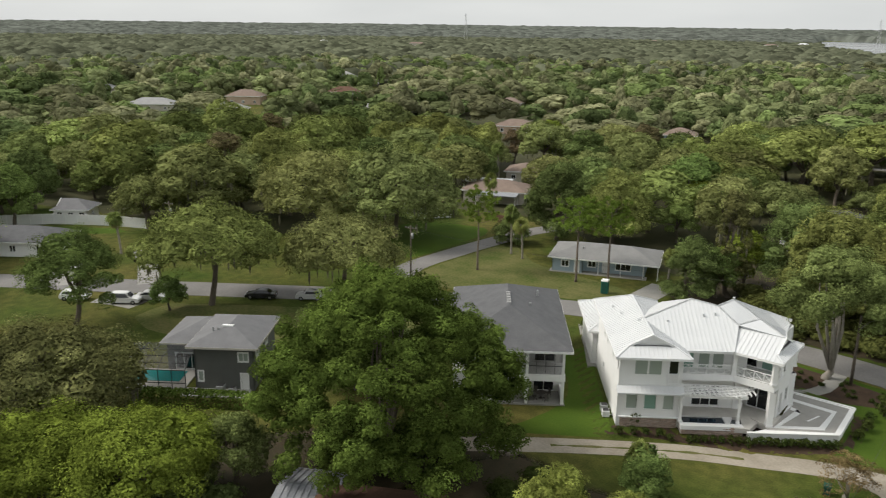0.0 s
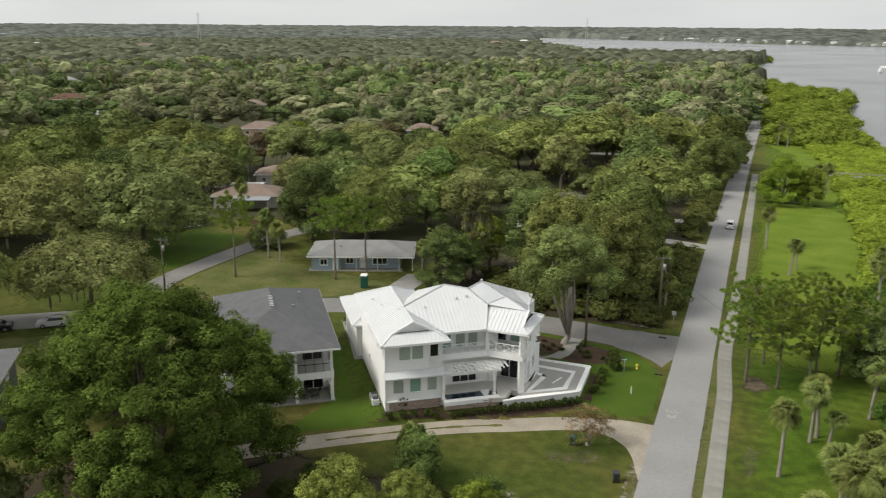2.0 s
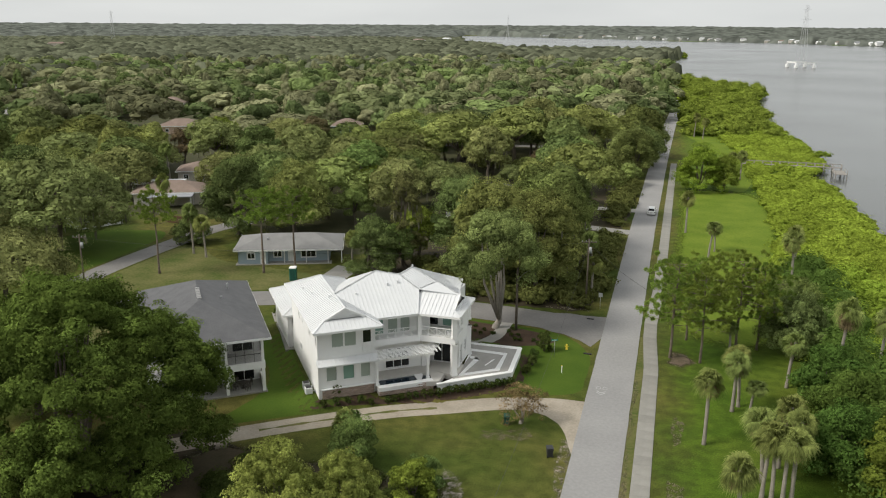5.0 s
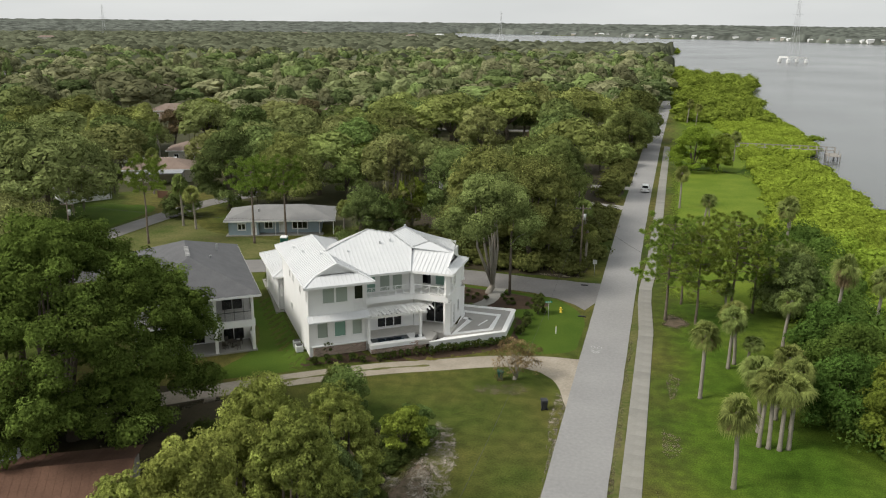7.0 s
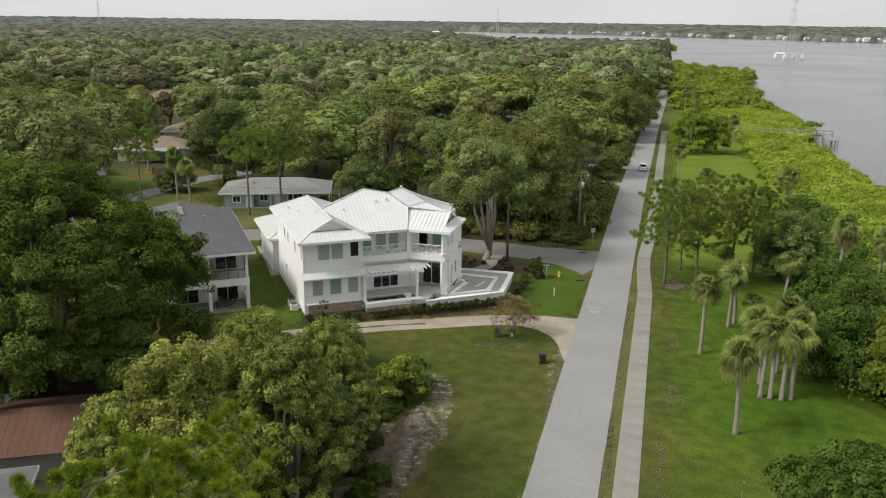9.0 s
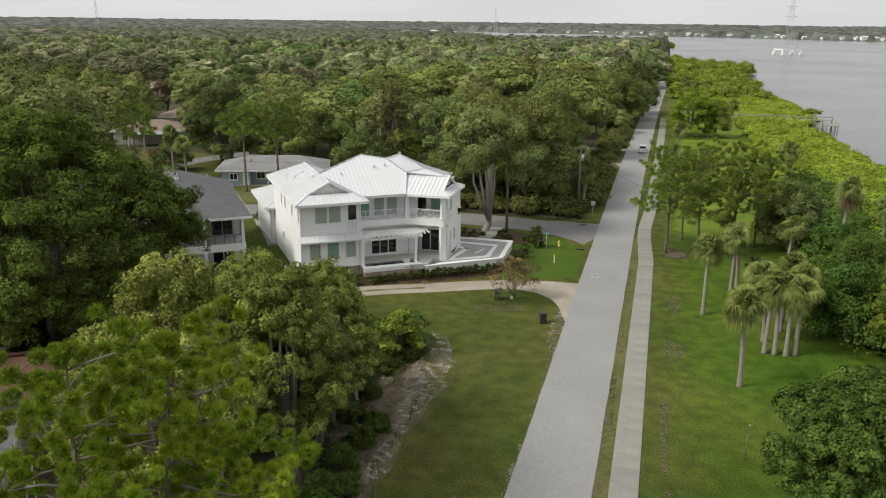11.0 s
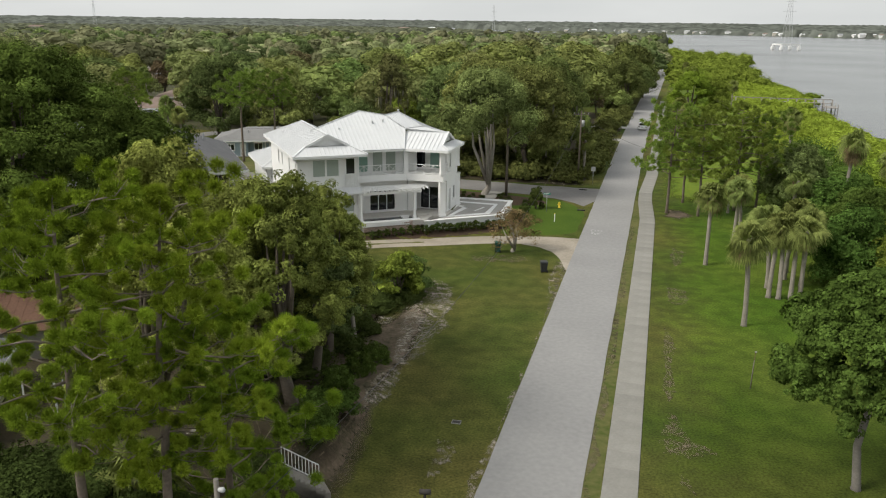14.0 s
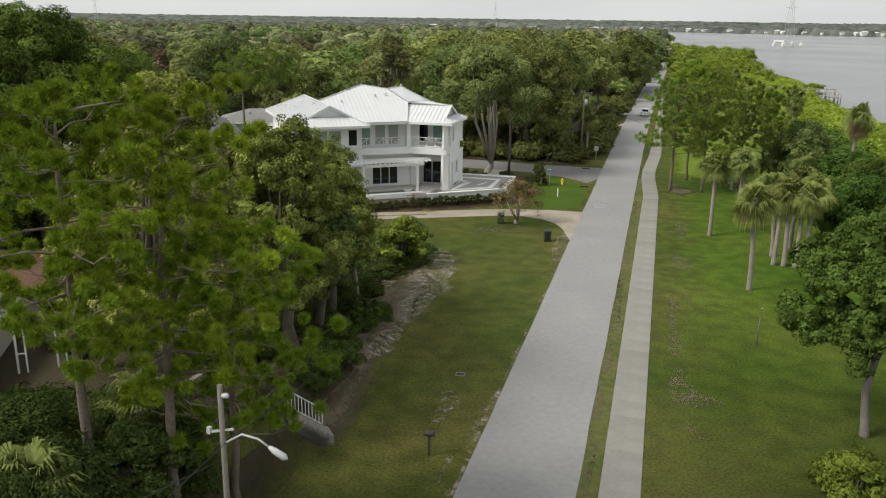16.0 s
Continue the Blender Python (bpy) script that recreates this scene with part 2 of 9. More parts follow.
M = {
    "grass": None,
    "asphalt": paint("asphalt", (0.225, 0.222, 0.22), (0.315, 0.31, 0.302), 0.9, 0.12, 3.0, 0.03, spread=0.2),
    "asphalt_old": paint("asphalt_old", (0.15, 0.145, 0.14), (0.24, 0.23, 0.22), 0.9, 0.25, 3.0, 0.1),
    "concrete": paint("concrete", (0.235, 0.23, 0.21), (0.335, 0.325, 0.30), 0.9, 0.5, 6.0, 0.1, by_object=0.07),
    "marking": paint("marking", (0.31, 0.31, 0.305), (0.46, 0.46, 0.45), 0.8, 3.0, 12.0, 0.05),
    "sand": paint("sand", (0.22, 0.19, 0.145), (0.42, 0.375, 0.31), 0.95, 0.4, 4.0, 0.3),
    "mulch": paint("mulch", (0.035, 0.022, 0.014), (0.085, 0.055, 0.035), 0.95, 0.8, 9.0, 0.6),
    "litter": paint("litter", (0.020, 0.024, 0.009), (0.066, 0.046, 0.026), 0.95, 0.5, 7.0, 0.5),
    "earth": paint("earth", (0.045, 0.042, 0.018), (0.165, 0.122, 0.088), 0.95, 0.9, 6.0, 0.5, spread=0.16),
    # woodland floor: litter and weeds, coloured darker for the understory shade
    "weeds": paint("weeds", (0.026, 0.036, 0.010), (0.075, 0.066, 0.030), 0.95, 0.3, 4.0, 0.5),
    "slab": paint("slab", (0.205, 0.20, 0.178), (0.295, 0.285, 0.258), 0.9, 0.5, 6.0, 0.1, by_object=0.08),
    "walk_old": paint("walk_old", (0.17, 0.16, 0.14), (0.31, 0.29, 0.26), 0.95, 0.7, 6.0, 0.2),
    "white_wall": paint("white_wall", (0.78, 0.78, 0.77), (0.85, 0.85, 0.84), 0.7, 0.7, 12.0, 0.05),
    "white_trim": paint("white_trim", (0.76, 0.76, 0.75), (0.83, 0.83, 0.82), 0.55, 1.5, 20.0, 0.03),
    "white_metal": paint("white_metal", (0.60, 0.61, 0.62), (0.69, 0.70, 0.70), 0.42, 0.5, 7.0, 0.03, spec=0.5),
    "paving": paint("paving", (0.44, 0.42, 0.39), (0.58, 0.56, 0.52), 0.85, 1.0, 8.0, 0.1, by_object=0.05),
    "paving_grey": paint("paving_grey", (0.30, 0.29, 0.27), (0.40, 0.385, 0.36), 0.85, 1.0, 8.0, 0.1),
    "brick": paint("brick", (0.27, 0.19, 0.15), (0.46, 0.37, 0.31), 0.9, 3.0, 14.0, 0.3, by_object=0.25),
    "mortar": paint("mortar", (0.42, 0.39, 0.35), (0.52, 0.49, 0.45), 0.95, 3.0, 14.0, 0.3),
    "shingle_grey": paint("shingle_grey", (0.085, 0.087, 0.092), (0.14, 0.14, 0.145), 0.95, 0.8, 9.0, 0.4),
    "shingle_dark": paint("shingle_dark", (0.135, 0.135, 0.14), (0.20, 0.20, 0.205), 0.95, 0.8, 9.0, 0.4),
    "shingle_light": paint("shingle_light", (0.25, 0.25, 0.25), (0.36, 0.36, 0.35), 0.95, 0.5, 7.0, 0.4),
    "shingle_mid": paint("shingle_mid", (0.18, 0.18, 0.178), (0.27, 0.268, 0.262), 0.95, 0.5, 7.0, 0.4),
    "shingle_brown": paint("shingle_brown", (0.17, 0.125, 0.10), (0.27, 0.21, 0.175), 0.95, 0.6, 7.0, 0.4),
    "rust_roof": paint("rust_roof", (0.085, 0.045, 0.03), (0.16, 0.09, 0.06), 0.9, 0.6, 6.0, 0.3),
    "tin_roof": paint("tin_roof", (0.20, 0.21, 0.23), (0.33, 0.34, 0.36), 0.6, 0.4, 6.0, 0.1, spec=0.5),
    "grey_wall": paint("grey_wall", (0.105, 0.108, 0.10), (0.14, 0.143, 0.133), 0.8, 0.8, 10.0, 0.1),
    "blue_wall": paint("blue_wall", (0.27, 0.34, 0.38), (0.34, 0.41, 0.45), 0.8, 0.8, 10.0, 0.1),
    "beige_wall": paint("beige_wall", (0.50, 0.46, 0.40), (0.60, 0.56, 0.50), 0.8, 0.8, 10.0, 0.1),
    "pink_wall": paint("pink_wall", (0.52, 0.38, 0.29), (0.60, 0.46, 0.36), 0.8, 0.8, 10.0, 0.1),
    "glass_dark": glazing("glass_dark", (0.012, 0.014, 0.016)),
    "blind": glazing("blind", (0.33, 0.38, 0.33), 0.35),
    "blind_green": glazing("blind_green", (0.20, 0.34, 0.28), 0.3),
    "dark": paint("dark", (0.012, 0.012, 0.013), (0.03, 0.03, 0.03), 0.6, 3.0, 20.0, 0.0),
    "black_metal": paint("black_metal", (0.02, 0.02, 0.02), (0.04, 0.04, 0.04), 0.5, 3.0, 20.0, 0.0),
    "bark": paint("bark", (0.075, 0.06, 0.045), (0.17, 0.145, 0.115), 0.95, 1.5, 9.0, 0.8),
    "bark_pale": paint("bark_pale", (0.20, 0.18, 0.15), (0.38, 0.35, 0.31), 0.95, 1.0, 6.0, 0.6),
    "wood_pole": paint("wood_pole", (0.13, 0.12, 0.10), (0.23, 0.21, 0.185), 0.95, 2.0, 14.0, 0.4),
    "bark_grey": paint("bark_grey", (0.12, 0.11, 0.095), (0.24, 0.225, 0.20), 0.95, 1.2, 7.0, 0.7),
    "lamp_grey": paint("lamp_grey", (0.42, 0.43, 0.43), (0.55, 0.56, 0.56), 0.6, 2.0, 15.0, 0.05),
    "limb_pine": paint("limb_pine", (0.10, 0.08, 0.06), (0.30, 0.25, 0.205), 0.95, 1.0, 6.0, 0.4),
    "bark_pine": paint("bark_pine", (0.085, 0.066, 0.050), (0.25, 0.205, 0.165), 0.95, 1.5, 8.0, 0.8),
    "palm_bark": paint("palm_bark", (0.20, 0.175, 0.145), (0.34, 0.31, 0.265), 0.95, 1.5, 9.0, 0.7),
    "wood_grey": paint("wood_grey", (0.20, 0.185, 0.165), (0.33, 0.31, 0.285), 0.9, 1.5, 12.0, 0.5),
    "tyre": paint("tyre", (0.012, 0.012, 0.012), (0.025, 0.025, 0.025), 0.85, 4.0, 30.0, 0.1),
    "rim": paint("rim", (0.35, 0.35, 0.36), (0.45, 0.45, 0.46), 0.35, 4.0, 30.0, 0.0, metal=0.8),
    "car_white": paint("car_white", (0.74, 0.74, 0.74), (0.80, 0.80, 0.80), 0.25, 1.0, 9.0, 0.0, spec=0.6),
    "car_silver": paint("car_silver", (0.42, 0.42, 0.42), (0.50, 0.50, 0.50), 0.3, 1.0, 9.0, 0.0, spec=0.6),
    "car_black": paint("car_black", (0.012, 0.012, 0.014), (0.02, 0.02, 0.022), 0.2, 1.0, 9.0, 0.0, spec=0.6),
    "bin_green": paint("bin_green", (0.012, 0.06, 0.045), (0.02, 0.09, 0.065), 0.6, 3.0, 20.0, 0.05),
    "bin_grey": paint("bin_grey", (0.028, 0.03, 0.032), (0.05, 0.052, 0.055), 0.6, 3.0, 20.0, 0.05),
    "plastic_green": paint("plastic_green", (0.015, 0.10, 0.07), (0.025, 0.14, 0.10), 0.5, 3.0, 20.0, 0.05),
    "orange": paint("orange", (0.75, 0.12, 0.02), (0.85, 0.20, 0.05), 0.6, 3.0, 20.0, 0.05),
    "yellow": paint("yellow", (0.70, 0.50, 0.04), (0.80, 0.62, 0.08), 0.5, 3.0, 20.0, 0.05),
    "sign_green": paint("sign_green", (0.01, 0.20, 0.13), (0.015, 0.25, 0.17), 0.5, 3.0, 20.0, 0.0),
    "steel": paint("steel", (0.30, 0.31, 0.31), (0.42, 0.43, 0.43), 0.5, 3.0, 20.0, 0.0, metal=0.3),
    "iron": paint("iron", (0.05, 0.045, 0.04), (0.09, 0.08, 0.07), 0.7, 3.0, 20.0, 0.2),
    "oak": leaf("oak_leaf", (0.120, 0.161, 0.045), (0.292, 0.325, 0.110), by_object=0.4, hue=0.022),
    "oak_big": leaf("oak_big_leaf", (0.032, 0.060, 0.013), (0.175, 0.236, 0.052), by_object=0.0, hue=0.0, share=1.0),
    "gloss": leaf("gloss_leaf", (0.030, 0.068, 0.015), (0.150, 0.232, 0.050), by_object=0.1, share=1.0),
    "needle_dark": leaf("needle_dark", (0.083, 0.143, 0.026), (0.273, 0.364, 0.072), by_object=0.15, share=1.02, relief=0.2),
    "far_oak": leaf("far_oak_leaf", (0.123, 0.151, 0.067), (0.282, 0.308, 0.151), hue=0.02, by_object=0.0, speck=0.14, share=0.98),
    "far_dark": leaf("far_dark_leaf", (0.070, 0.112, 0.044), (0.190, 0.232, 0.098), hue=0.02, by_object=0.0, speck=0.14, share=0.98),
    "far_olive": leaf("far_olive_leaf", (0.150, 0.158, 0.086), (0.300, 0.304, 0.175), hue=0.01, by_object=0.0, speck=0.14, share=0.98),
    "far_green": leaf("far_green_leaf", (0.100, 0.152, 0.054), (0.235, 0.295, 0.112), hue=0.02, by_object=0.0, speck=0.14, share=0.98),
    "oak_dark": leaf("oak_dark_leaf", (0.084, 0.130, 0.043), (0.225, 0.268, 0.096), by_object=0.3, hue=0.022),
    "olive": leaf("olive_leaf", (0.131, 0.163, 0.056), (0.271, 0.291, 0.116), by_object=0.18, hue=0.022),
    "bright": leaf("bright_leaf", (0.111, 0.164, 0.024), (0.247, 0.293, 0.055), by_object=0.08, hue=0.0),
    "green": leaf("green_leaf", (0.090, 0.159, 0.047), (0.240, 0.299, 0.093), by_object=0.2, hue=0.022),
    "mangrove": leaf("mangrove_leaf", (0.113, 0.178, 0.021), (0.253, 0.313, 0.046), by_object=0.1, share=1.1),
    "moss": leaf("moss_strand", (0.13, 0.125, 0.09), (0.22, 0.21, 0.155), 0.2, 0.1),
    "mossy": leaf("mossy_leaf", (0.115, 0.125, 0.045), (0.225, 0.225, 0.095), by_object=0.05, hue=0.005, share=0.9),
    "yellow_oak": leaf("yellow_oak_leaf", (0.115, 0.144, 0.030), (0.265, 0.293, 0.081), by_object=0.12, hue=0.01, share=1.42),
    "deep": leaf("deep_leaf", (0.037, 0.066, 0.018), (0.110, 0.140, 0.040), by_object=0.15, share=0.8),
    # tower metal, lightened in colour to stand for the haze before it
    "pylon": paint("pylon", (0.42, 0.43, 0.44), (0.55, 0.56, 0.57), 0.6, 1.0, 9.0, 0.0),
    "needle": leaf("needle", (0.054, 0.108, 0.010), (0.318, 0.455, 0.045), by_object=0.1, share=0.97, relief=0.0),
    "frond": leaf("frond", (0.125, 0.168, 0.048), (0.305, 0.352, 0.112), by_object=0.12, share=0.74, relief=0.1),
    "frond_dead": leaf("frond_dead", (0.17, 0.125, 0.07), (0.30, 0.23, 0.14), 0.2, 0.1),
    "russet": leaf("russet_leaf", (0.13, 0.105, 0.05), (0.27, 0.19, 0.10), by_object=0.1, share=1.15),
    "brown_leaf": leaf("brown_leaf", (0.12, 0.095, 0.05), (0.21, 0.175, 0.10), by_object=0.1),
}


def grass_material():
    """Lawn: green with dry and worn patches, sand showing through in places."""
    m = bpy.data.materials.new("grass")
    m.use_nodes = True
    n, l = m.node_tree.nodes, m.node_tree.links
    p, co = n["Principled BSDF"], n.new("ShaderNodeTexCoord")
    noises = []
    for s, d in ((0.06, 6), (0.7, 8), (7.0, 8)):
        t = n.new("ShaderNodeTexNoise")
        t.inputs["Scale"].default_value, t.inputs["Detail"].default_value = s, d
        l.new(co.outputs["Object"], t.inputs["Vector"])
        noises.append(t)
    r1, r2, r3 = (n.new("ShaderNodeValToRGB") for _ in range(3))
    e = r1.color_ramp.elements
    e[0].position, e[1].position = 0.36, 0.64
    e[0].color, e[1].color = (0.052, 0.080, 0.013, 1), (0.112, 0.104, 0.029, 1)
    e = r2.color_ramp.elements
    e[0].position, e[1].position = 0.38, 0.62
    e[0].color, e[1].color = (0.78, 0.80, 0.78, 1), (1.15, 1.12, 1.12, 1)
    e = r3.color_ramp.elements
    e[0].position, e[1].position = 0.3, 0.7
    e[0].color, e[1].color = (0.6, 0.6, 0.6, 1), (1.3, 1.3, 1.3, 1)
    for t, r in zip(noises, (r1, r2, r3)):
        l.new(t.outputs["Fac"], r.inputs["Fac"])
    # the park side is greener than the dry verge, in an uneven change
    sep, add, run, park, pr = (n.new(k) for k in ("ShaderNodeSeparateXYZ", "ShaderNodeMath", "ShaderNodeMapRange", "ShaderNodeMix", "ShaderNodeValToRGB"))
    l.new(co.outputs["Object"], sep.inputs[0])
    add.operation = "MULTIPLY_ADD"
    add.inputs[1].default_value = 9.0
    l.new(noises[1].outputs["Fac"], add.inputs[0])
    l.new(sep.outputs["X"], add.inputs[2])
    run.inputs["From Min"].default_value, run.inputs["From Max"].default_value = 10.5, 15.5
    l.new(add.outputs[0], run.inputs["Value"])
    e = pr.color_ramp.elements
    e[0].position, e[1].position = 0.36, 0.64
    e[0].color, e[1].color = (0.058, 0.112, 0.010, 1), (0.104, 0.140, 0.019, 1)
    l.new(noises[0].outputs["Fac"], pr.inputs["Fac"])
    park.data_type = "RGBA"
    ahead = n.new("ShaderNodeMapRange")
    ahead.inputs["From Min"].default_value, ahead.inputs["From Max"].default_value = -10.0, 22.0
    l.new(sep.outputs["Y"], ahead.inputs["Value"])
    # near end: darker grass, with shade under the lawn tree put into the colour
    lush, nr = n.new("ShaderNodeMix"), n.new("ShaderNodeValToRGB")
    e = nr.color_ramp.elements
    e[0].position, e[1].position = 0.36, 0.64
    e[0].color, e[1].color = (0.033, 0.049, 0.006, 1), (0.060, 0.068, 0.015, 1)
    l.new(noises[0].outputs["Fac"], nr.inputs["Fac"])
    lush.data_type = "RGBA"
    l.new(ahead.outputs["Result"], lush.inputs["Factor"])
    l.new(nr.outputs["Color"], lush.inputs["A"])
    l.new(pr.outputs["Color"], lush.inputs["B"])
    l.new(run.outputs["Result"], park.inputs["Factor"])
    l.new(r1.outputs["Color"], park.inputs["A"])
    l.new(lush.outputs["Result"], park.inputs["B"])
    last = park.outputs["Result"]
    for r in (r2, r3):
        mx = n.new("ShaderNodeMix")
        mx.data_type, mx.blend_type = "RGBA", "MULTIPLY"
        mx.inputs["Factor"].default_value = 1.0
        l.new(last, mx.inputs["A"])
        l.new(r.outputs["Color"], mx.inputs["B"])
        last = mx.outputs["Result"]
    l.new(last, p.inputs["Base Color"])
    bn = n.new("ShaderNodeBump")
    bn.inputs["Strength"].default_value, bn.inputs["Distance"].default_value = 0.5, 0.06
    l.new(noises[2].outputs["Fac"], bn.inputs["Height"])
    l.new(bn.outputs["Normal"], p.inputs["Normal"])
    p.inputs["Roughness"].default_value, p.inputs["Specular IOR Level"].default_value = 0.95, 0.1
    return m


M["grass"] = grass_material()
M["lawn"] = paint("lawn", (0.038, 0.078, 0.009), (0.084, 0.126, 0.017), 0.95, 0.22, 5.0, 0.4, spec=0.1)
def screen_mesh():
    """Black insect screen: a fine weave, half open."""
    m = bpy.data.materials.new("screen_mesh")
    m.use_nodes = True
    n, l = m.node_tree.nodes, m.node_tree.links
    mix, tr = n.new("ShaderNodeMixShader"), n.new("ShaderNodeBsdfTransparent")
    b = n["Principled BSDF"]
    b.inputs["Base Color"].default_value = (0.02, 0.02, 0.022, 1)
    mix.inputs["Fac"].default_value = 0.5
    l.new(tr.outputs[0], mix.inputs[1])
    l.new(b.outputs[0], mix.inputs[2])
    l.new(mix.outputs[0], n["Material Output"].inputs["Surface"])
    return m


M["screen"] = screen_mesh()
M["park"] = paint("park", (0.036, 0.058, 0.007), (0.080, 0.094, 0.016), 0.95, 0.5, 6.0, 0.6, spec=0.05, spread=0.15)
M["turf"] = paint("turf", (0.080, 0.135, 0.012), (0.160, 0.210, 0.026), 0.95, 0.16, 2.5, 0.5, spec=0.1, spread=0.16)
M["dry"] = paint("dry", (0.060, 0.086, 0.018), (0.150, 0.138, 0.056), 0.95, 0.22, 2.5, 0.4, spec=0.1, spread=0.14)


def worn_material():
    """Grass worn through to pale sand in ragged spots."""
    m = bpy.data.materials.new("worn_grass")
    m.use_nodes = True
    n, l = m.node_tree.nodes, m.node_tree.links
    p, co = n["Principled BSDF"], n.new("ShaderNodeTexCoord")
    tex, ramp, fine, fr, mx = (n.new(k) for k in ("ShaderNodeTexNoise", "ShaderNodeValToRGB", "ShaderNodeTexNoise", "ShaderNodeValToRGB", "ShaderNodeMix"))
    tex.inputs["Scale"].default_value, tex.inputs["Detail"].default_value, tex.inputs["Roughness"].default_value = 1.1, 6, 0.7
    fine.inputs["Scale"].default_value, fine.inputs["Detail"].default_value = 6.0, 4
    ramp.color_ramp.elements[0].position, ramp.color_ramp.elements[1].position = 0.52, 0.70
    ramp.color_ramp.elements[0].color, ramp.color_ramp.elements[1].color = (0.098, 0.104, 0.034, 1), (0.46, 0.42, 0.34, 1)
    fr.color_ramp.elements[0].position, fr.color_ramp.elements[1].position = 0.3, 0.7
    fr.color_ramp.elements[0].color, fr.color_ramp.elements[1].color = (0.6, 0.6, 0.6, 1), (1.2, 1.2, 1.2, 1)
    mx.data_type, mx.blend_type = "RGBA", "MULTIPLY"
    mx.inputs["Factor"].default_value = 1.0
    for t, r in ((tex, ramp), (fine, fr)):
        l.new(co.outputs["Object"], t.inputs["Vector"])
        l.new(t.outputs["Fac"], r.inputs["Fac"])
    l.new(ramp.outputs["Color"], mx.inputs["A"])
    l.new(fr.outputs["Color"], mx.inputs["B"])
    l.new(mx.outputs["Result"], p.inputs["Base Color"])
    p.inputs["Roughness"].default_value, p.inputs["Specular IOR Level"].default_value = 0.95, 0.1
    return m


M["worn"] = worn_material()


def water_material():
    m = bpy.data.materials.new("water")
    m.use_nodes = True
    n, l = m.node_tree.nodes, m.node_tree.links
    p, co, bn = n["Principled BSDF"], n.new("ShaderNodeTexCoord"), n.new("ShaderNodeBump")
    a = n.new("ShaderNodeTexNoise")
    a.inputs["Scale"].default_value, a.inputs["Detail"].default_value = 0.5, 4
    b, ramp = n.new("ShaderNodeTexNoise"), n.new("ShaderNodeMapRange")
    b.inputs["Scale"].default_value, b.inputs["Detail"].default_value = 0.008, 3
    l.new(co.outputs["Object"], a.inputs["Vector"])
    l.new(co.outputs["Object"], b.inputs["Vector"])
    ramp.inputs["To Min"].default_value, ramp.inputs["To Max"].default_value = 0.12, 0.30
    l.new(b.outputs["Fac"], ramp.inputs["Value"])
    l.new(ramp.outputs["Result"], p.inputs["Roughness"])
    bn.inputs["Strength"].default_value, bn.inputs["Distance"].default_value = 0.25, 0.1
    l.new(a.outputs["Fac"], bn.inputs["Height"])
    l.new(bn.outputs["Normal"], p.inputs["Normal"])
    p.inputs["Base Color"].default_value = (0.10, 0.105, 0.10, 1)
    p.inputs["IOR"].default_value = 1.33
    return m


M["water"] = water_material()
M["pool"] = glazing("pool", (0.04, 0.30, 0.30), 0.08)
M["pool_dark"] = glazing("pool_dark", (0.015, 0.03, 0.045), 0.06)


# ---------------------------------------------------------------- building blocks
def part(name, bm, material, parent=None, label=""):
    """Links a bmesh, or a mesh, as one object under a thing or a part."""
    if isinstance(bm, bmesh.types.BMesh):
        me = bpy.data.meshes.new(name)
        bm.to_mesh(me)
        bm.free()
    else:
        me = bm
    if material is not None and not me.materials:
        me.materials.append(M[material] if isinstance(material, str) else material)
    ob = new(name, me)
    ob.parent = parent
    return tagged(ob, label)


def thing(name, m, label, category, group="", kind=""):
    ob = new(name)
    ob.empty_display_size = 0.2
    ob.matrix_world = m
    return tagged(ob, label, category, group, kind)


def box(bm, x0, x1, y0, y1, z0, z1):
    v = [bm.verts.new(p) for p in ((x0, y0, z0), (x1, y0, z0), (x1, y1, z0), (x0, y1, z0), (x0, y0, z1), (x1, y0, z1), (x1, y1, z1), (x0, y1, z1))]
    for f in ((3, 2, 1, 0), (4, 5, 6, 7), (0, 1, 5, 4), (1, 2, 6, 5), (2, 3, 7, 6), (3, 0, 4, 7)):
        bm.faces.new([v[i] for i in f])
    return bm


def slab(*dims, bevel=0.0):
    bm = box(bmesh.new(), *dims)
    if bevel:
        bmesh.ops.bevel(bm, geom=bm.edges[:], offset=bevel, segments=1, affect="EDGES")
    return bm


def prism(pts, z0, z1):
    """An upright block over a polygon that runs counter-clockwise."""
    bm = bmesh.new()
    lo, hi = [bm.verts.new((*p, z0)) for p in pts], [bm.verts.new((*p, z1)) for p in pts]
    bm.faces.new(lo[::-1])
    bm.faces.new(hi)
    k = len(pts)
    for i in range(k):
        bm.faces.new((lo[i], lo[(i + 1) % k], hi[(i + 1) % k], hi[i]))
    return bm


def beam(bm, a, b, w, h):
    """A bar from a to b, w wide and h high."""
    a, b = Vector(a), Vector(b)
    d = (b - a).normalized()
    s = d.cross(Vector((0, 0, 1)))
    s = s.normalized() if s.length > 1e-4 else Vector((1, 0, 0))
    u = s.cross(d)
    c = [s * w / 2 * i + u * h / 2 * j for i, j in ((-1, -1), (1, -1), (1, 1), (-1, 1))]
    lo, hi = [bm.verts.new(a + q) for q in c], [bm.verts.new(b + q) for q in c]
    bm.faces.new(lo)
    bm.faces.new(hi[::-1])
    for i in range(4):
        bm.faces.new((lo[i], hi[i], hi[(i + 1) % 4], lo[(i + 1) % 4]))
    return bm


